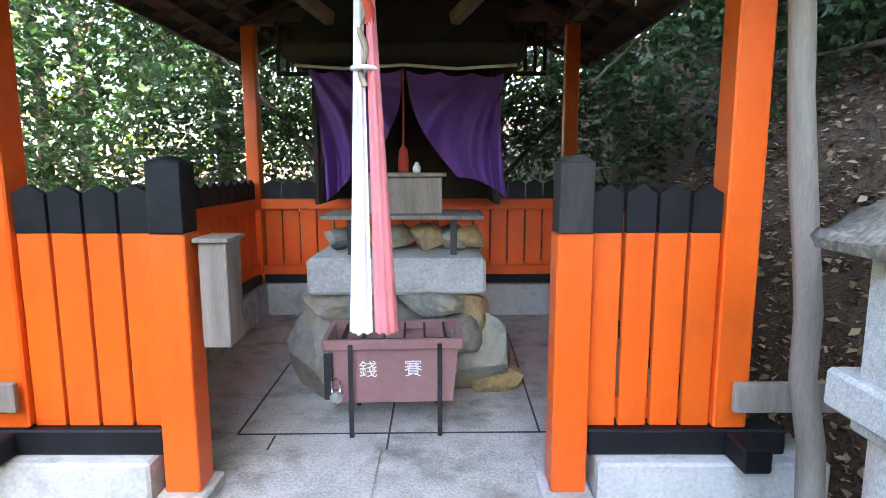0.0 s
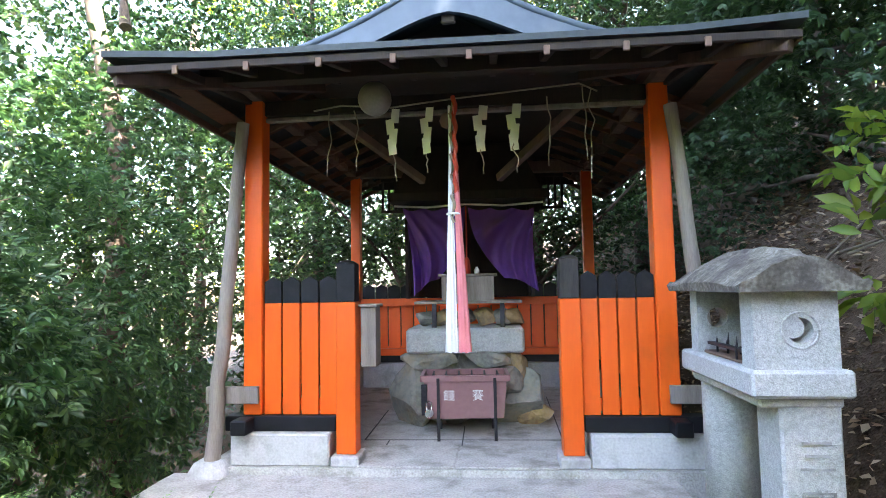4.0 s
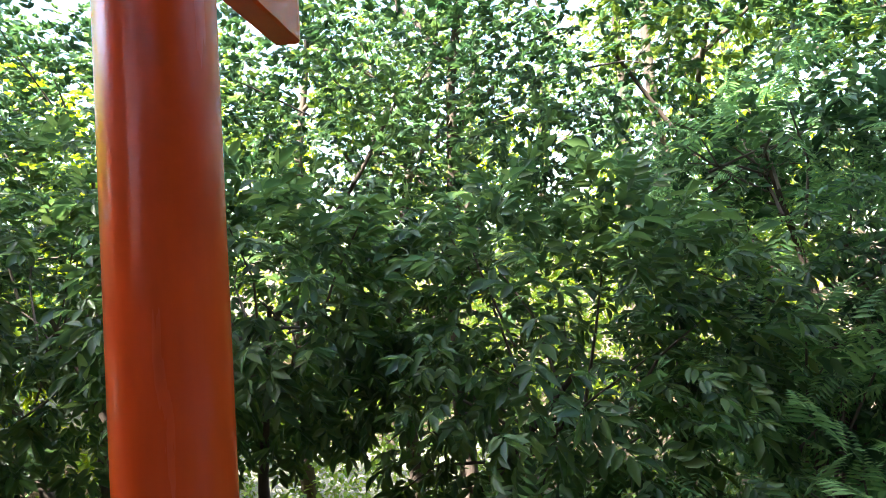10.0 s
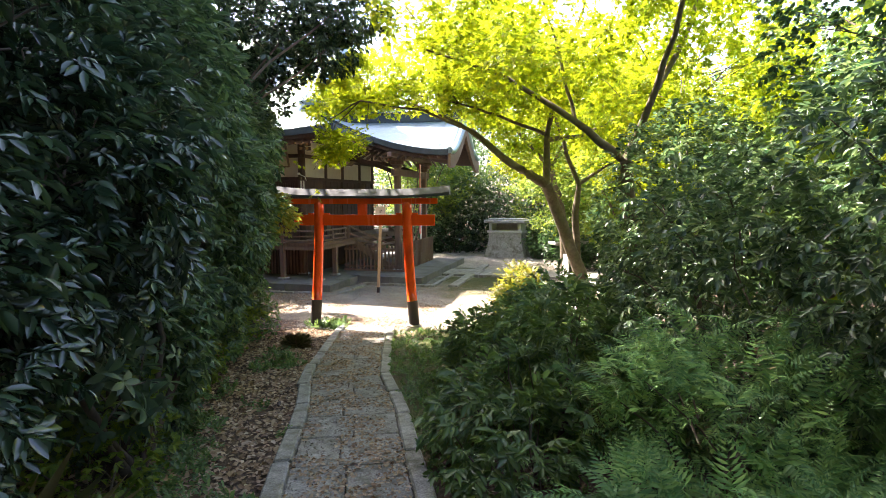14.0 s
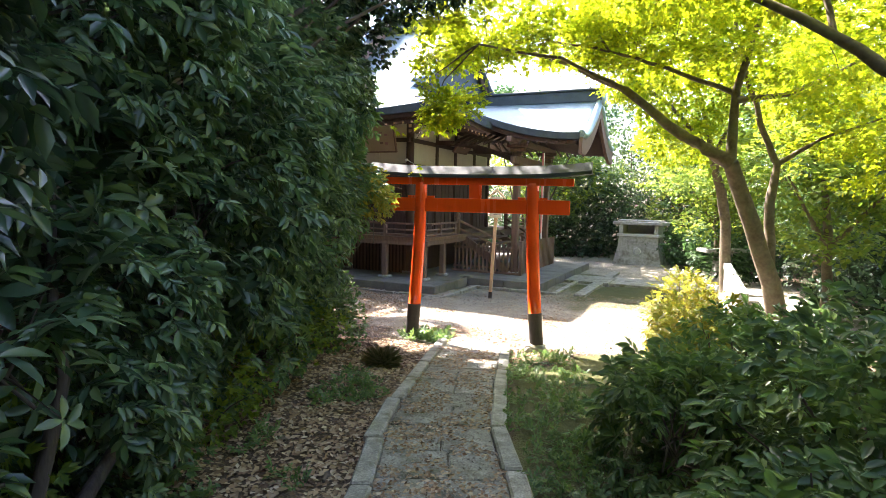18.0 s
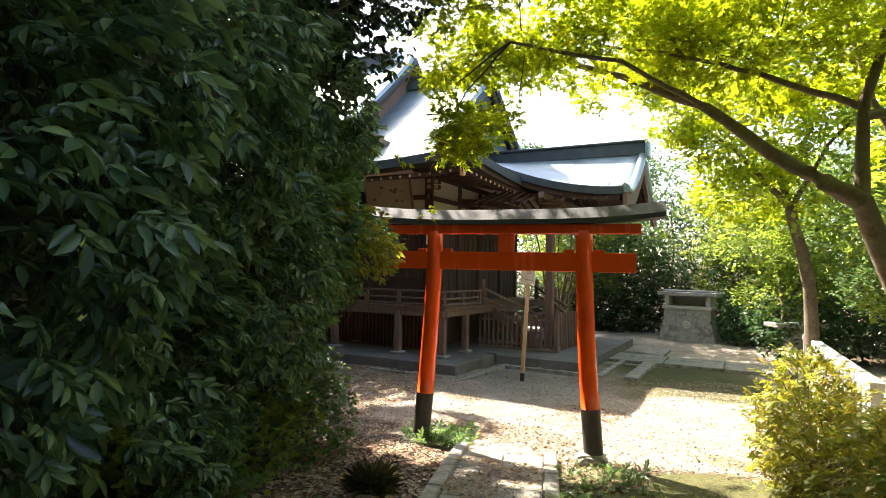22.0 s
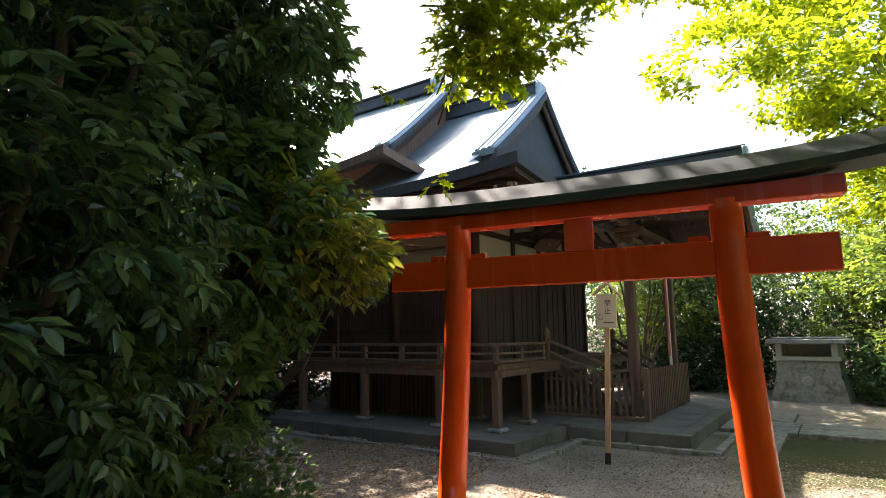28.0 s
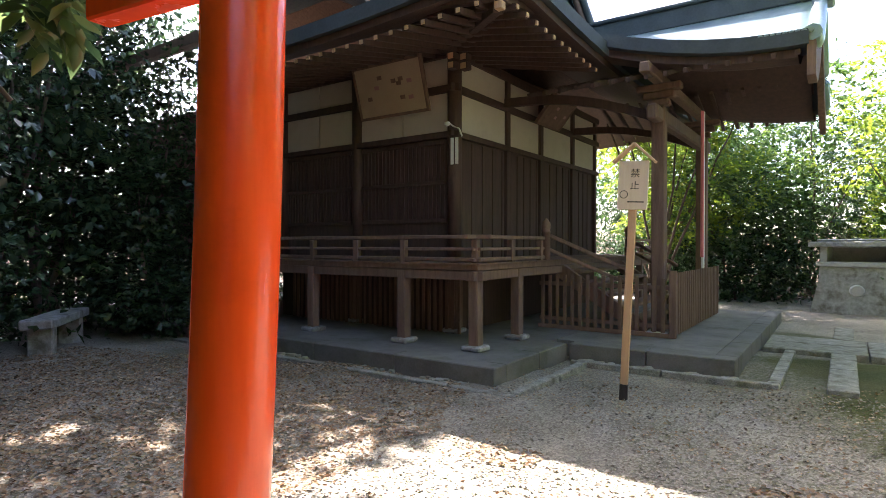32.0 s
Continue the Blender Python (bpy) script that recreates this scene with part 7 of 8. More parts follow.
bush("hillside_shrub", "dense evergreen shrubs close behind the shrine", [((-2.8, 5.8, 1.4), (0.8, 1.2, 1.3)), ((-2.9, 6.8, 3.0), (1.1, 1.0, 1.2)), ((-1.2, 7.2, 2.7), (1.2, 0.8, 1.2)), ((1.2, 7.3, 2.8), (1.2, 0.8, 1.2)), ((2.6, 6.6, 3.2), (1.0, 0.9, 1.1))], 6000, 0.07, "broad", LEAF_SHADE, 129, gap=0.2, gap_scale=2.6, wild=0.5)
bush("hillside_shrub", "green shrub hanging from the bank", [((2.9, 5.6, 2.3), (0.9, 1.2, 0.9)), ((3.6, 3.6, 3.2), (1.0, 1.3, 0.9)), ((4.0, 1.6, 3.4), (1.0, 1.2, 0.8)), ((3.3, 2.4, 2.7), (0.8, 0.9, 0.6)), ((3.5, 0.6, 2.9), (0.8, 0.8, 0.6)), ((3.4, 4.6, 2.8), (0.9, 0.9, 0.7)), ((4.6, 3.0, 4.2), (1.1, 1.3, 0.9))], 5200, 0.07, "broad", LEAF_DEEP_SHADE, 122)
bush("bank_shrub", "fresh green long-leaved shrub reaching over the lantern", [((1.85, 0.85, 1.78), (0.3, 0.25, 0.16)), ((1.78, 0.75, 1.45), (0.24, 0.22, 0.13)), ((1.8, 0.7, 1.16), (0.22, 0.2, 0.1)), ((2.3, 0.6, 1.7), (0.4, 0.4, 0.35))], 150, 0.12, "laurel", LEAF_BRIGHT, 123, twigs=24)
bush("fern_clump", "fresh green ferns at the foot of the platform", [((-1.9, 1.1, -0.25), (0.5, 0.35, 0.18))], 120, 0.10, "fern", FERN, 124, twigs=4, down=-0.6)
bush("fern_clump", "leafy weeds at the foot of the lantern", [((1.0, 0.95, -0.18), (0.4, 0.4, 0.17))], 220, 0.055, "small", LEAF_BRIGHT, 125, twigs=4, down=-0.6)
bush("fern_clump", "leafy weeds before the stone step", [((-1.1, 1.25, -0.2), (0.25, 0.2, 0.17))], 90, 0.06, "broad", LEAF_BRIGHT, 126, twigs=4, down=-0.6)

# maples in the light
MAP = "japanese maple with bright yellow-green leaves"
tree("maple_tree", MAP, (-2.75, -10.9, -1.4), [
    (((-2.75, -10.9, -1.5), (-2.6, -10.8, 0.2), (-2.4, -10.6, 1.45)), 0.10, 0.08),
    (((-2.4, -10.6, 1.45), (-1.8, -10.9, 2.0), (-0.9, -11.4, 2.7), (0.2, -12.0, 3.2)), 0.065, 0.015),
    (((-2.4, -10.6, 1.45), (-2.6, -10.2, 2.3), (-2.7, -9.6, 3.4), (-2.9, -9.0, 4.8)), 0.06, 0.012),
    (((-2.6, -10.2, 2.3), (-3.2, -10.6, 3.2), (-3.6, -10.8, 4.6)), 0.045, 0.012),
    (((-1.8, -10.9, 2.0), (-1.6, -11.0, 2.9), (-1.2, -10.8, 3.9)), 0.03, 0.008)],
    [((-1.6, -11.2, 3.2), (1.8, 1.5, 0.8)), ((-2.8, -10.0, 4.4), (1.9, 1.8, 1.1)), ((-0.4, -12.0, 3.9), (1.6, 1.4, 0.6)), ((-3.6, -11.6, 2.8), (1.6, 1.6, 0.9))],
    5600, 0.067, "maple", LEAF_MAPLE, MAPLE_BARK, 131, 0.2, 1.5, 40, 0.45)
tree("maple_tree", MAP, (-3.55, -15.4, -1.75), [
    (((-3.55, -15.4, -1.9), (-3.04, -14.92, -0.5), (-2.26, -14.6, 1.25)), 0.17, 0.108),
    (((-3.0, -14.9, -0.4), (-2.93, -14.9, 0.65), (-3.02, -14.95, 1.25), (-2.76, -15.0, 1.85), (-2.46, -15.1, 2.95), (-2.3, -15.3, 4.2)), 0.085, 0.02),
    (((-3.0, -14.95, 1.25), (-3.6, -15.0, 1.62), (-4.5, -15.2, 1.95)), 0.045, 0.012),
    (((-2.25, -14.55, 2.2), (-1.25, -14.5, 2.58), (-0.5, -14.5, 2.8), (-0.1, -14.5, 3.4)), 0.04, 0.012),
    (((-0.5, -14.5, 2.8), (0.66, -14.5, 3.02), (1.9, -14.4, 2.9)), 0.022, 0.008),
    (((-2.26, -14.6, 1.25), (-1.6, -14.6, 1.62), (-0.78, -14.7, 2.29), (0.1, -14.9, 2.75), (1.2, -14.8, 3.0)), 0.11, 0.02),
    (((-2.26, -14.6, 1.25), (-2.24, -14.5, 2.25), (-2.5, -14.0, 3.6), (-2.8, -13.4, 5.0)), 0.08, 0.015),
    (((-2.24, -14.5, 2.1), (-2.97, -14.6, 2.2), (-4.4, -15.4, 2.9)), 0.06, 0.015),
    (((-0.78, -14.7, 2.29), (0.2, -14.0, 2.6), (1.3, -13.6, 2.7), (1.9, -13.9, 2.4)), 0.035, 0.008),
    (((1.3, -13.6, 2.7), (1.8, -13.9, 2.3), (2.2, -14.1, 1.6)), 0.014, 0.005)],
    [((0.4, -14.9, 3.35), (1.5, 1.3, 0.55)), ((-1.5, -15.0, 3.2), (1.6, 1.5, 0.8)), ((-3.2, -14.4, 3.1), (1.8, 1.6, 1.2)), ((-4.8, -15.8, 2.4), (1.7, 1.7, 1.5)), ((1.2, -13.7, 3.05), (0.9, 0.9, 0.45)), ((-1.0, -13.2, 3.4), (1.4, 1.2, 0.5)), ((1.75, -14.1, 2.15), (0.5, 0.45, 0.4)), ((2.2, -14.15, 1.5), (0.24, 0.28, 0.45)), ((2.0, -14.1, 1.9), (0.35, 0.3, 0.3)), ((2.15, -14.2, 1.75), (0.3, 0.3, 0.4)), ((1.95, -14.2, 2.0), (0.35, 0.3, 0.3)), ((2.2, -14.2, 1.45), (0.25, 0.25, 0.35)), ((1.3, -14.3, 2.85), (1.0, 0.7, 0.32)), ((0.3, -14.5, 3.0), (1.0, 0.8, 0.35)), ((2.0, -14.2, 2.85), (0.7, 0.5, 0.35)), ((-0.8, -14.9, 3.1), (1.0, 0.8, 0.4))],
    12000, 0.060, "maple", LEAF_MAPLE, MAPLE_BARK, 132, 0.15, 1.7, 50, 0.45)
tree("maple_tree", MAP, (-4.4, -21.0, -1.8), [
    (((-4.4, -21.0, -1.9), (-4.2, -20.8, 0.2), (-3.7, -20.4, 1.8)), 0.15, 0.10),
    (((-3.7, -20.4, 1.8), (-2.6, -20.0, 2.9), (-1.4, -19.6, 3.6)), 0.07, 0.015),
    (((-3.7, -20.4, 1.8), (-3.4, -20.8, 3.4), (-2.8, -21.6, 5.0)), 0.07, 0.015),
    (((-3.7, -20.4, 1.8), (-4.2, -20.0, 3.0), (-5.0, -19.4, 4.0)), 0.06, 0.012)],
    [((-1.5, -19.6, 3.7), (1.0, 1.2, 0.7)), ((-0.4, -20.0, 4.2), (0.9, 0.8, 0.55)), ((-2.8, -20.0, 3.3), (1.3, 1.4, 0.9)), ((-2.9, -21.8, 5.0), (1.6, 1.6, 1.1)), ((-4.6, -20.0, 4.2), (1.6, 1.6, 1.1)), ((-3.2, -20.6, 2.1), (1.3, 1.3, 0.5)), ((-2.0, -21.6, 6.4), (1.4, 1.4, 0.9))],
    6000, 0.07, "maplefar", LEAF_MAPLE, MAPLE_BARK, 139, 0.15, 1.6, 30, 0.45)
for k, (x, y, s) in enumerate(((-5.6, -18.6, 1.0), (-7.2, -22.6, 1.1), (-5.8, -26.4, 1.0), (-1.2, -34.0, 1.15), (0.2, -33.0, 1.2), (-8.4, -16.0, 1.1), (-6.8, -12.6, 1.0), (-9.5, -27.0, 1.2), (-6.0, -32.0, 1.2))):
    z = gz(x, y)
    forks = [(((x, y, z - 0.1), (x + 0.1, y, z + 1.6 * s), (x + 0.3, y + 0.1, z + 3.0 * s)), 0.13, 0.06), (((x + 0.1, y, z + 1.6 * s), (x + 1.2 * s, y + 0.4, z + 3.2 * s)), 0.06, 0.015), (((x + 0.1, y, z + 1.6 * s), (x - 1.2 * s, y + 0.6, z + 3.4 * s)), 0.06, 0.015)]
    tree("maple_tree", MAP, (x, y, z), forks, [((x + 0.6, y + 0.2, z + 3.4 * s), (1.8 * s, 1.8 * s, 1.0 * s)), ((x - 0.9, y + 0.5, z + 3.0 * s), (1.7 * s, 1.6 * s, 1.0 * s)), ((x, y, z + 4.8 * s), (1.8 * s, 1.8 * s, 1.3 * s)), ((x, y, z + 1.9 * s), (1.5 * s, 1.5 * s, 0.6 * s))], 2300, 0.085, "maplefar", (LEAF_BRIGHT, LEAF_MID)[k % 2], MAPLE_BARK, 140 + k, 0.2, 1.3, 0, 0.5)
for k, (x, y) in enumerate(((-6.4, -31.2), (-1.6, -33.0), (-6.4, -25.6), (-7.4, -20.4), (-6.6, -29.6), (1.5, -34.5), (-9.0, -23.6))):
    z = gz(x, y)
    bush("court_shrub", "shaded evergreen shrub behind the court", [((x, y, z + 0.5), (1.2, 1.0, 0.9)), ((x + 1.0, y + 0.3, z + 0.9), (1.0, 0.9, 1.0)), ((x - 0.9, y - 0.2, z + 1.0), (1.0, 0.9, 1.2))], 1500, 0.13, "broad", (LEAF_SHADE, LEAF_DARK)[k % 2], 160 + k, twigs=0)
for k, (x, y, m) in enumerate(((8.6, -17.0, LEAF_DARK), (11.6, -19.6, LEAF_DARK), (12.5, -17.0, LEAF_MID), (11.0, -23.4, LEAF_DARK))):
    z = gz(x, y)
    bush("evergreen_tree", "dark evergreen tree east of the hall", [((x, y, z + 1.3), (1.5, 1.5, 1.4)), ((x + 0.5, y - 0.3, z + 3.2), (1.8, 1.7, 1.6)), ((x - 0.6, y + 0.2, z + 4.8), (1.5, 1.5, 1.3))], 2600, 0.11, "broad", m, 170 + k, category="tree", twigs=20)

for k, (x, y, h, m) in enumerate(((-11.0, -18.0, 3.2, LEAF_MID), (-11.5, -23.0, 3.4, LEAF_SHADE), (-10.5, -28.0, 3.4, LEAF_MID), (-8.0, -32.5, 3.5, LEAF_SHADE), (-4.2, -35.5, 3.6, LEAF_MID), (0.0, -37.0, 3.6, LEAF_SHADE), (-9.0, -12.5, 3.4, LEAF_MAPLE), (-8.6, -8.6, 3.2, LEAF_MAPLE), (-1.5, -34.0, 2.0, LEAF_SHADE))):
    z = gz(x, y)
    bush("court_tree", "leafy trees closing the far side of the court", [((x, y, z + h * 0.35), (2.3, 1.6, h * 0.45)), ((x + 1.4, y + 0.5, z + h * 0.9), (2.0, 1.6, h * 0.4)), ((x - 1.5, y - 0.3, z + h * 1.2), (2.1, 1.7, h * 0.45)), ((x, y, z + h * 1.75), (2.2, 1.8, h * 0.4))], 1600, 0.18, "broad", m, 400 + k, twigs=0, category="tree")
bush("evergreen_shrub", "dark evergreen shrub beside the hall", [((10.3, -22.3, -0.9), (1.1, 1.0, 1.1)), ((9.4, -22.0, -1.2), (0.8, 0.8, 0.7)), ((10.6, -22.6, 0.7), (1.1, 1.0, 1.0))], 2600, 0.11, "broad", LEAF_DARK, 181, twigs=20)
for k, (x, y) in enumerate(((7.6, -14.6), (9.4, -16.2), (11.8, -21.6), (12.4, -18.6), (9.4, -12.0), (12.6, -22.4), (13.0, -15.6))):
    z = gz(x, y)
    bush("evergreen_tree", "dense dark evergreen tree beside the court", [((x, y, z + 1.1), (1.5, 1.5, 1.5)), ((x - 0.4, y - 0.3, z + 2.9), (1.8, 1.8, 1.5)), ((x + 0.4, y + 0.4, z + 5.0), (2.0, 2.0, 1.6)), ((x, y, z + 7.0), (1.9, 1.9, 1.3))], 1700, 0.165, "broad", LEAF_DARK, 420 + k, twigs=0, category="tree")
# unseen crowns set high up to take the sun off the background woods
bush("evergreen_tree", "added evergreen out of view that keeps sun off the woods", [((0.0, 4.6, 11.4), (2.3, 2.3, 1.0)), ((3.4, 4.0, 11.2), (2.3, 2.3, 1.0)), ((6.4, 4.8, 10.8), (2.3, 2.3, 1.1)), ((1.8, 7.2, 11.6), (2.4, 2.4, 1.0)), ((5.2, 8.2, 11.2), (2.4, 2.4, 1.0)), ((-1.6, 2.0, 11.8), (2.0, 2.0, 0.9)), ((-3.4, 2.8, 11.0), (2.0, 2.0, 0.9)), ((-5.4, 4.6, 11.2), (2.2, 2.2, 0.9)), ((8.6, 7.0, 10.6), (2.2, 2.2, 1.1))], 4600, 0.33, "broad", LEAF_MID, 432, twigs=0, gap=-0.3, stem=(6.2, 7.8), category="tree")
# crowns added along the sun's direction, out of view, to shade the path
sun_blocking_crowns = [((3.2, -6.2, 9.6), (1.9, 1.9, 0.9)), ((6.4, -8.2, 7.6), (1.9, 2.0, 1.1)), ((6.8, -11.0, 7.8), (1.9, 2.0, 1.1)), ((7.2, -13.8, 8.0), (1.9, 2.0, 1.0)), ((7.2, -16.4, 8.2), (1.6, 1.6, 0.9)), ((5.8, -10.0, 8.8), (1.9, 2.0, 1.0)), ((3.4, -8.4, 8.6), (1.9, 1.9, 1.0)), ((4.2, -11.2, 8.4), (1.8, 1.8, 1.0)), ((4.6, -6.6, 8.8), (1.8, 1.8, 0.9)), ((4.8, -13.2, 8.2), (1.5, 1.5, 0.9)), ((3.0, -3.0, 11.2), (2.0, 2.0, 0.9)), ((2.4, 0.2, 11.4), (2.0, 2.0, 0.9))]
bush("evergreen_tree", "added evergreen crowns out of view that shade the path", sun_blocking_crowns, 5400, 0.30, "broad", LEAF_MID, 430, twigs=0, gap=-1.0, stem=(7.6, -11.6), category="tree")
# thin unseen crown, added so that only broken sun reaches the thicket
bush("evergreen_tree", "added thin evergreen crown out of view that dapples the west thicket", [((1.4, -4.4, 11.0), (2.0, 2.0, 0.9)), ((0.8, -1.8, 11.4), (2.0, 2.0, 0.9)), ((0.2, -6.8, 10.6), (2.0, 2.0, 0.9)), ((2.4, -10.8, 9.2), (1.8, 1.8, 0.9)), ((1.9, -7.2, 9.4), (1.8, 1.8, 0.9)), ((1.2, -9.2, 9.8), (1.8, 1.8, 0.9))], 800, 0.24, "broad", LEAF_MID, 435, twigs=0, gap=0.25, gap_scale=1.4, stem=(6.9, -7.5), category="tree")
for k, (x, y, z, r) in enumerate(((3.4, 1.0, 4.6, 1.4), (4.2, 3.6, 4.8, 1.5), (3.0, 6.6, 4.2, 1.4), (5.6, 0.0, 5.8, 1.6), (5.4, 5.2, 6.0, 1.6), (2.8, 8.4, 5.2, 1.6))):
    bush("hillside_tree", "dark evergreen on the steep bank", [((x, y, z), (r, r, r * 0.8)), ((x + 0.8, y + 0.3, z + 1.3), (r, r, r * 0.8)), ((x + 0.5, y - 0.6, z - 0.8), (r * 0.8, r * 0.8, r * 0.6))], 2000, 0.085, "broad", LEAF_DEEP_SHADE, 440 + k, twigs=20, category="tree", stem=(x + 1.2, y))

# added out of sight to cast shade on the east of the court
bush("evergreen_tree", "added evergreen out of view that keeps sun off the east court", [((10.4, -20.2, 7.2), (1.6, 1.6, 1.1)), ((12.0, -22.0, 7.4), (1.9, 1.9, 1.2)), ((10.8, -23.6, 7.8), (1.7, 1.7, 1.2)), ((13.0, -20.0, 7.0), (1.9, 1.9, 1.2)), ((12.6, -24.4, 8.2), (1.7, 1.7, 1.0)), ((9.4, -18.4, 6.4), (1.4, 1.4, 1.0)), ((8.5, -19.7, 6.4), (1.2, 1.2, 0.8)), ((9.6, -19.6, 6.8), (1.2, 1.2, 0.8)), ((7.9, -20.3, 6.7), (0.9, 0.9, 0.7)), ((13.6, -23.2, 6.5), (1.8, 1.8, 1.0)), ((14.4, -21.2, 6.5), (1.8, 1.8, 1.0)), ((12.4, -23.6, 6.0), (1.5, 1.5, 0.9))], 5200, 0.23, "broad", LEAF_DARK, 431, twigs=0, stem=(13.2, -21.6), category="tree")

# unseen leaf clumps, added to break the sun on the gate's cap
bush("evergreen_tree", "added sparse crown out of view that dapples the gate", [((6.0, -17.5, 6.0), (0.8, 0.7, 0.4)), ((4.9, -17.3, 6.1), (0.8, 0.7, 0.4)), ((3.8, -17.2, 6.0), (0.8, 0.7, 0.4)), ((2.9, -17.0, 6.1), (0.7, 0.6, 0.4))], 420, 0.12, "broad", LEAF_DARK, 433, twigs=0, gap=0.3, gap_scale=3.0, stem=(7.4, -13.2), category="tree")

bush("evergreen_tree", "dark evergreen boughs hanging over the hedge", [((3.0, -5.2, 3.5), (1.1, 1.4, 0.6)), ((3.2, -7.6, 3.3), (0.9, 1.5, 0.6)), ((3.4, -9.9, 3.2), (0.9, 1.4, 0.6)), ((1.75, -12.7, 3.35), (0.6, 0.7, 0.4)), ((1.5, -12.4, 3.9), (0.8, 0.8, 0.5))], 4200, 0.08, "laurel", LEAF_DARK, 434, twigs=60, gap=-0.2, stem=(4.4, -8.4), category="tree", down=0.5)
bush("hillside_tree", "dark evergreen leaning out from the steep bank", [((2.9, 1.2, 4.2), (1.1, 1.4, 0.8)), ((3.1, 3.6, 4.1), (1.2, 1.6, 0.9)), ((3.6, 2.4, 4.9), (1.4, 1.8, 0.8)), ((2.8, 5.6, 3.9), (1.1, 1.3, 0.9)), ((4.2, 0.2, 4.4), (1.1, 1.2, 0.9))], 7500, 0.085, "broad", LEAF_DEEP_SHADE, 450, twigs=60, gap=-0.3, stem=(4.6, 2.6), category="tree", down=0.4)

bush("court_shrub", "dark evergreen shrub at the far end of the hall", [((10.0, -24.0, -1.0), (1.4, 1.4, 1.2)), ((11.2, -25.4, -0.7), (1.4, 1.4, 1.5)), ((10.4, -26.7, -0.9), (1.3, 1.3, 1.3))], 4800, 0.10, "broad", LEAF_DARK, 452)
# sun blocker for the walkway, added where the hall roof mostly hides it
bush("court_tree", "evergreen added behind the hall to keep sun off the walkway", [((0.2, -29.4, 4.0), (1.5, 1.4, 1.0)), ((-1.6, -30.8, 4.2), (1.4, 1.3, 1.0)), ((1.8, -30.6, 4.4), (1.5, 1.4, 1.0)), ((-0.6, -28.6, 3.6), (1.1, 1.0, 0.8)), ((1.0, -31.9, 4.4), (1.6, 1.3, 0.9)), ((-0.6, -32.4, 4.3), (1.4, 1.2, 0.9)), ((2.6, -29.6, 4.6), (1.3, 1.2, 0.9))], 5400, 0.12, "broad", LEAF_SHADE, 451, twigs=20, stem=(0.8, -31.4), category="tree")


def woods_belt(label, line, low, high, n, size, mat, seed, holes=0.55, depth=1.1):
    """A far belt of leaves along a line on the ground, with an uneven top."""
    r = np.random.default_rng(seed)
    xs, ys = np.array([p[0] for p in line], float), np.array([p[1] for p in line], float)
    at = np.concatenate([[0], np.cumsum(np.hypot(np.diff(xs), np.diff(ys)))])
    s = r.uniform(0, at[-1], n)
    x = np.interp(s, at, xs) + r.normal(0, depth, n)
    y = np.interp(s, at, ys) + r.normal(0, depth, n)
    top = high * (0.78 + 0.16 * np.sin(s * 0.9 + seed) + 0.12 * np.sin(s * 2.3 + 2 * seed))
    z = low + (top - low) * r.uniform(0, 1, n) ** 0.85
    g = np.array([gz(a, b) for a, b in zip(x, y)])
    pts = np.stack([x, y, g + z], 1)
    keep = gap_noise(pts, 0.9, seed) > -holes
    keep &= ~((abs(pts[:, 0] + 0.3) < 2.7) & (pts[:, 1] > -16) & (pts[:, 1] < 6.4))
    pts = pts[keep]
    out = r.normal(0, 1, (len(pts), 3))
    return tagged(spread_twigs("far_woods", pts, out, size, "single", mat, None, seed, 0.5), label, "woods", kind="stuff")


# the deepest leaf colour carries the darkness of the woods
woods_belt("dark green woods behind the shrine", ((-13, 6), (-9, 12), (-3, 14.5), (3, 14), (8, 11)), -0.3, 13, 70000, 0.20, LEAF_DEEP_SHADE, 601, 0.25, 0.45)
woods_belt("dark woods on the bank above the shrine", ((6.5, 10), (7.5, 4), (8, -2), (9, -8)), -0.5, 11, 60000, 0.17, LEAF_DEEP_SHADE, 602, 9.0)
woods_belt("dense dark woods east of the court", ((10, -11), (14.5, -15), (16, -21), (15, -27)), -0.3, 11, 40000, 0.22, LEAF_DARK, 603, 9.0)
woods_belt("green woods beyond the court", ((4, -41), (-4, -40), (-11, -36), (-14.5, -28), (-15, -20), (-14, -13)), -0.3, 9, 76000, 0.18, LEAF_DEEP_SHADE, 604, 9.0)
woods_belt("shaded hedge of evergreens behind the court", ((2.5, -35.5), (-3, -34.5), (-8, -31), (-10, -25), (-10, -19)), -0.2, 3.4, 34000, 0.11, LEAF_DEEP_SHADE, 610, 2.0)
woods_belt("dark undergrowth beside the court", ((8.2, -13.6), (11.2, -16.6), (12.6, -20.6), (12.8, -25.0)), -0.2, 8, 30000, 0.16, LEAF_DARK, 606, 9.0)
woods_belt("shaded undergrowth behind the shrine", ((-6.6, 3.6), (-5.8, 6.4), (-3.5, 8.7), (0.5, 9.6), (3.5, 9.0)), -0.2, 9, 50000, 0.10, LEAF_DEEP_SHADE, 607, 1.5)
# maple colour gives this belt its sunlit yellow
woods_belt("light green woods west of the slope", ((-16, -10), (-16.5, -3), (-15, 5)), -0.3, 9, 46000, 0.17, LEAF_MAPLE, 605, 0.25, 0.45)
woods_belt("sunlit yellow-green thicket below the path", ((-7.6, 1.5), (-8.6, -2.5), (-8.0, -6.5), (-7.0, -9.5)), -0.3, 4.2, 26000, 0.10, LEAF_BRIGHT, 608, 0.6)
woods_belt("shaded undergrowth on the west slope", ((-4.6, 3.4), (-4.9, 1.0), (-4.8, -1.2)), -0.2, 1.7, 11000, 0.07, LEAF_MID, 609, 0.6)

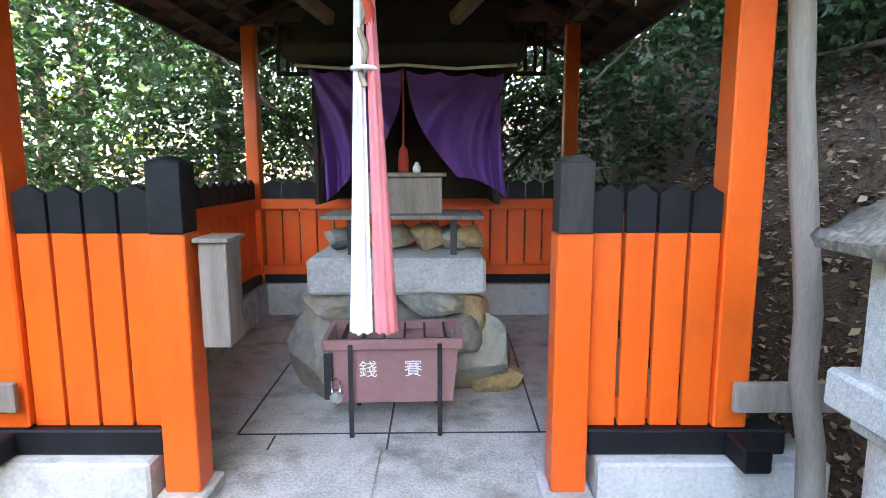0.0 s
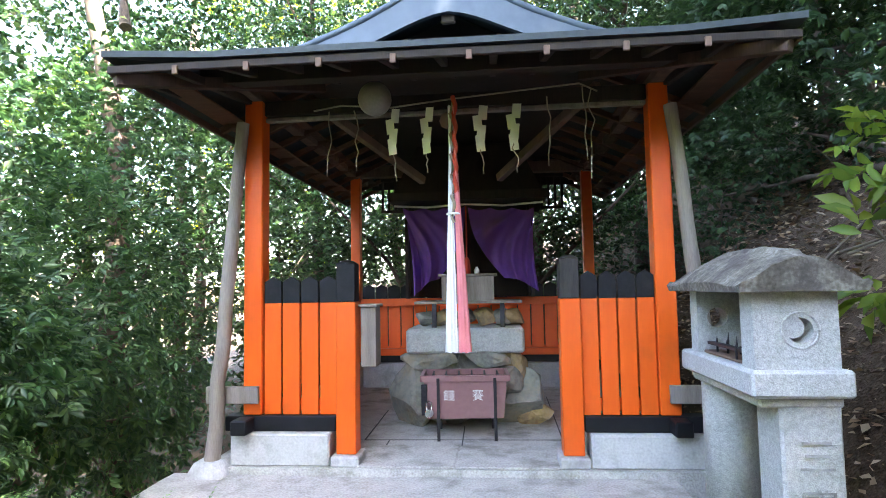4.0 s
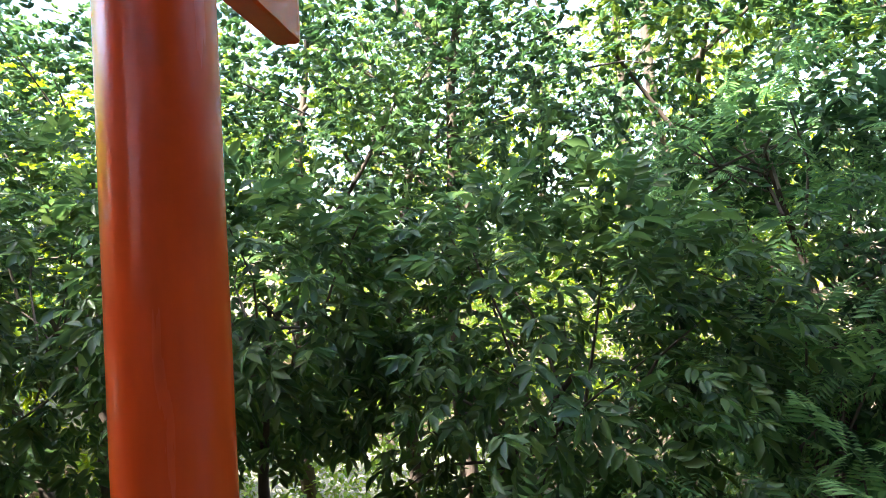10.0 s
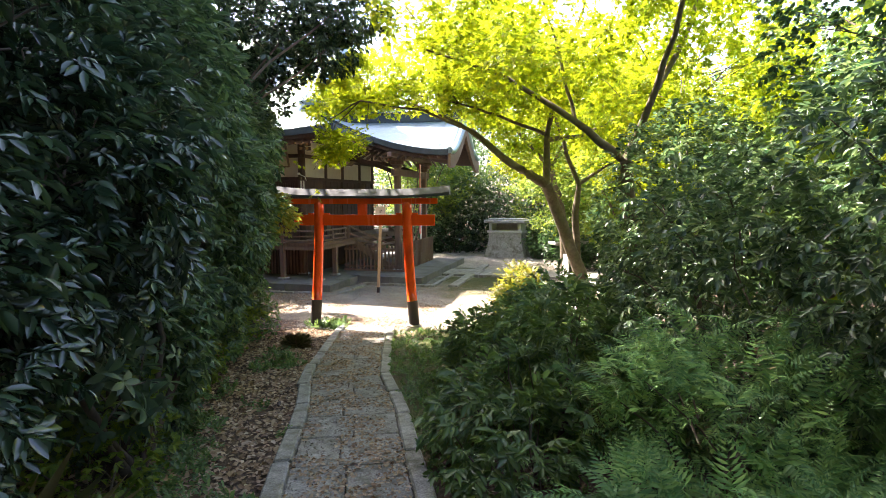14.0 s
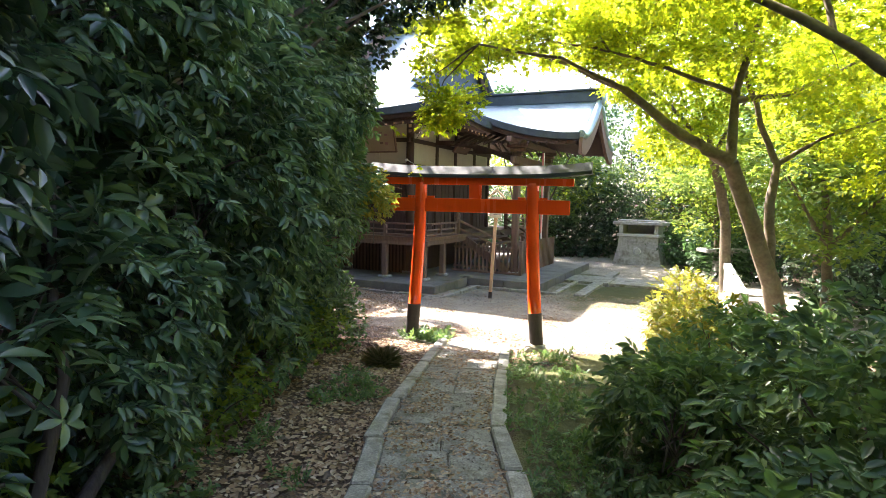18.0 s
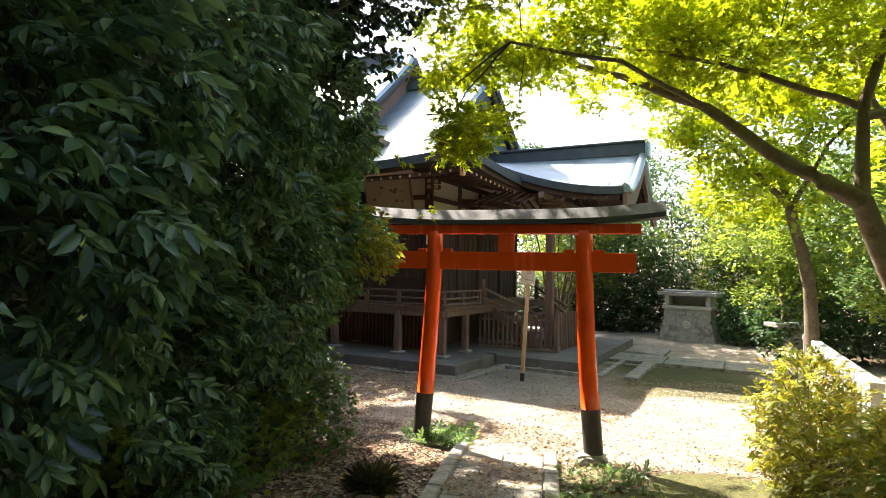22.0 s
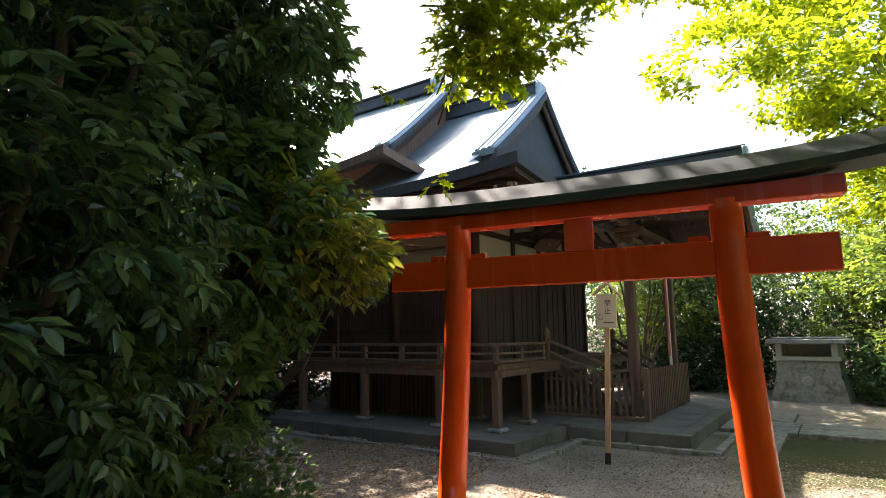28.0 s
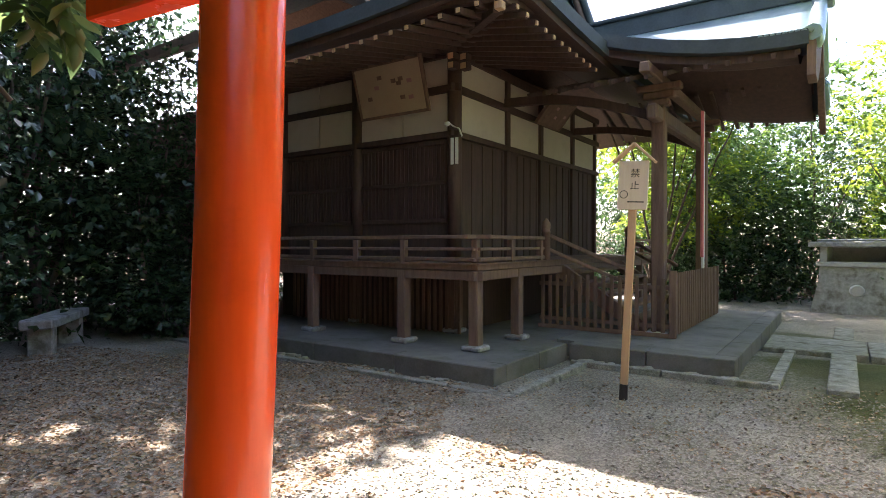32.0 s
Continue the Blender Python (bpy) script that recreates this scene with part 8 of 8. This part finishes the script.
# ---- small ground plants, litter ----
for k, (x, y) in enumerate(((2.4, -12.95), (1.8, -9.2))):
    bush("grass_tuft", "dark sedge tuft among fallen leaves", [((x, y, gz(x, y) + 0.05), (0.11, 0.11, 0.03))], 260, 0.17 - 0.03 * k, "grass", GRASS, 180 + k, twigs=0, down=-1.2, category="grass")
bush("grass_tuft", "large arching sedge clump beside the path", [((2.15, -5.3, gz(2.15, -5.3) + 0.1), (0.3, 0.3, 0.1))], 300, 0.38, "grass", GRASS, 184, twigs=0, down=-0.7, category="grass")


def scatter(name, n, x0, x1, y0, y1, size, kind, mat, label, category, seed, keep, lift=0.01, aim=None, wild=0.9):
    r = np.random.default_rng(seed)
    X_, Y_ = r.uniform(x0, x1, n * 3), r.uniform(y0, y1, n * 3)
    pts = []
    for x, y in zip(X_, Y_):
        if keep(x, y):
            pts.append((x, y, gz(x, y) + lift))
            if len(pts) >= n:
                break
    pts = np.array(pts)
    a = np.tile(aim or (0.0, 0.0, 0.0), (len(pts), 1))
    if aim is None:
        th = r.uniform(0, 6.283, len(pts))
        a = np.stack([np.cos(th), np.sin(th), np.zeros(len(pts))], 1) * 3
    ob = spread_twigs(name, pts, a, size, kind, mat, None, seed, wild)
    return tagged(ob, label, category, kind="stuff")


scatter("leaf_litter", 36000, 1.4, 5.0, -14.5, -3.0, 0.055, "single", LITTER, "dry brown fallen leaves on the soil", "leaves", 501, lambda x, y: x > path_x(y) + 0.5, 0.018, None, 0.5)
scatter("leaf_litter", 13000, -0.6, 2.0, -14.2, 1.2, 0.040, "single", LITTER, "small dry leaves strewn over the paving", "leaves", 502, lambda x, y: abs(x - path_x(y)) < 0.55 and noise.noise(Vector((x * 3, y * 2, 0))) > -0.15, 0.06, None, 0.35)
scatter("leaf_litter", 16000, 1.3, 4.5, -2.0, 6.5, 0.07, "single", LITTER, "brown fallen leaves on the steep bank", "leaves", 503, lambda x, y: True, 0.02, None, 0.7)
scatter("leaf_litter", 34000, -3.0, 10.0, -20.8, -13.5, 0.048, "single", LITTER, "dry leaves scattered over the gravel court", "leaves", 504, lambda x, y: x > 3.4 + 0.9 * noise.noise(Vector((x, y, 7))) or noise.noise(Vector((x * 0.6, y * 0.6, 2))) > 0.28, 0.015, None, 0.4)
scatter("leaf_litter", 14000, -3.0, 9.0, -21.5, -14.2, 0.034, "single", LITTER, "crumbled leaf fragments over the whole court", "leaves", 511, lambda x, y: noise.noise(Vector((x * 0.8, y * 0.8, 12))) > -0.35, 0.014, None, 0.6)
scatter("gravel", 30000, -3.0, 8.0, -21.0, -14.3, 0.034, "single", PEBBLE, "small pale gravel of the court", "gravel", 505, lambda x, y: True, 0.012, None, 0.8)
scatter("ground_cover", 2500, 1.0, 3.4, -13.0, -2.5, 0.036, "small", LEAF_MID, "low green seedlings along the path", "plants", 506, lambda x, y: path_x(y) + 0.55 < x < path_x(y) + 1.5 and noise.noise(Vector((x * 1.1, y * 1.1, 5))) > 0.02 - 0.35 * (x - path_x(y) - 1.0) + 0.06 * max(0.0, -8 - y), 0.03, (0, 0, 0.6), 0.9)
scatter("path_grit", 20000, -0.6, 2.0, -14.2, 1.2, 0.022, "single", PEBBLE, "coarse grit lying on the paving", "gravel", 509, lambda x, y: abs(x - path_x(y)) < 0.46, 0.056, None, 0.8)
scatter("ground_cover", 1700, -0.8, 0.9, -14.3, -5.5, 0.032, "small", LEAF_MID, "low green weeds along the kerb", "plants", 507, lambda x, y: path_x(y) - 1.5 + 0.3 * noise.noise(Vector((y * 1.7, 0, 3))) < x < path_x(y) - 0.55 and noise.noise(Vector((x * 2.6, y * 2.6, 15))) > -0.12, 0.03, (0, 0, 0.6), 0.9)
scatter("weeds", 220, 1.8, 2.6, -15.8, -14.6, 0.05, "small", LEAF_MID, "sunlit weeds at the foot of the gate", "plants", 508, lambda x, y: math.hypot(x - 2.2, y + 15.1) < 0.5, 0.03, (0, 0, 0.8), 0.8)
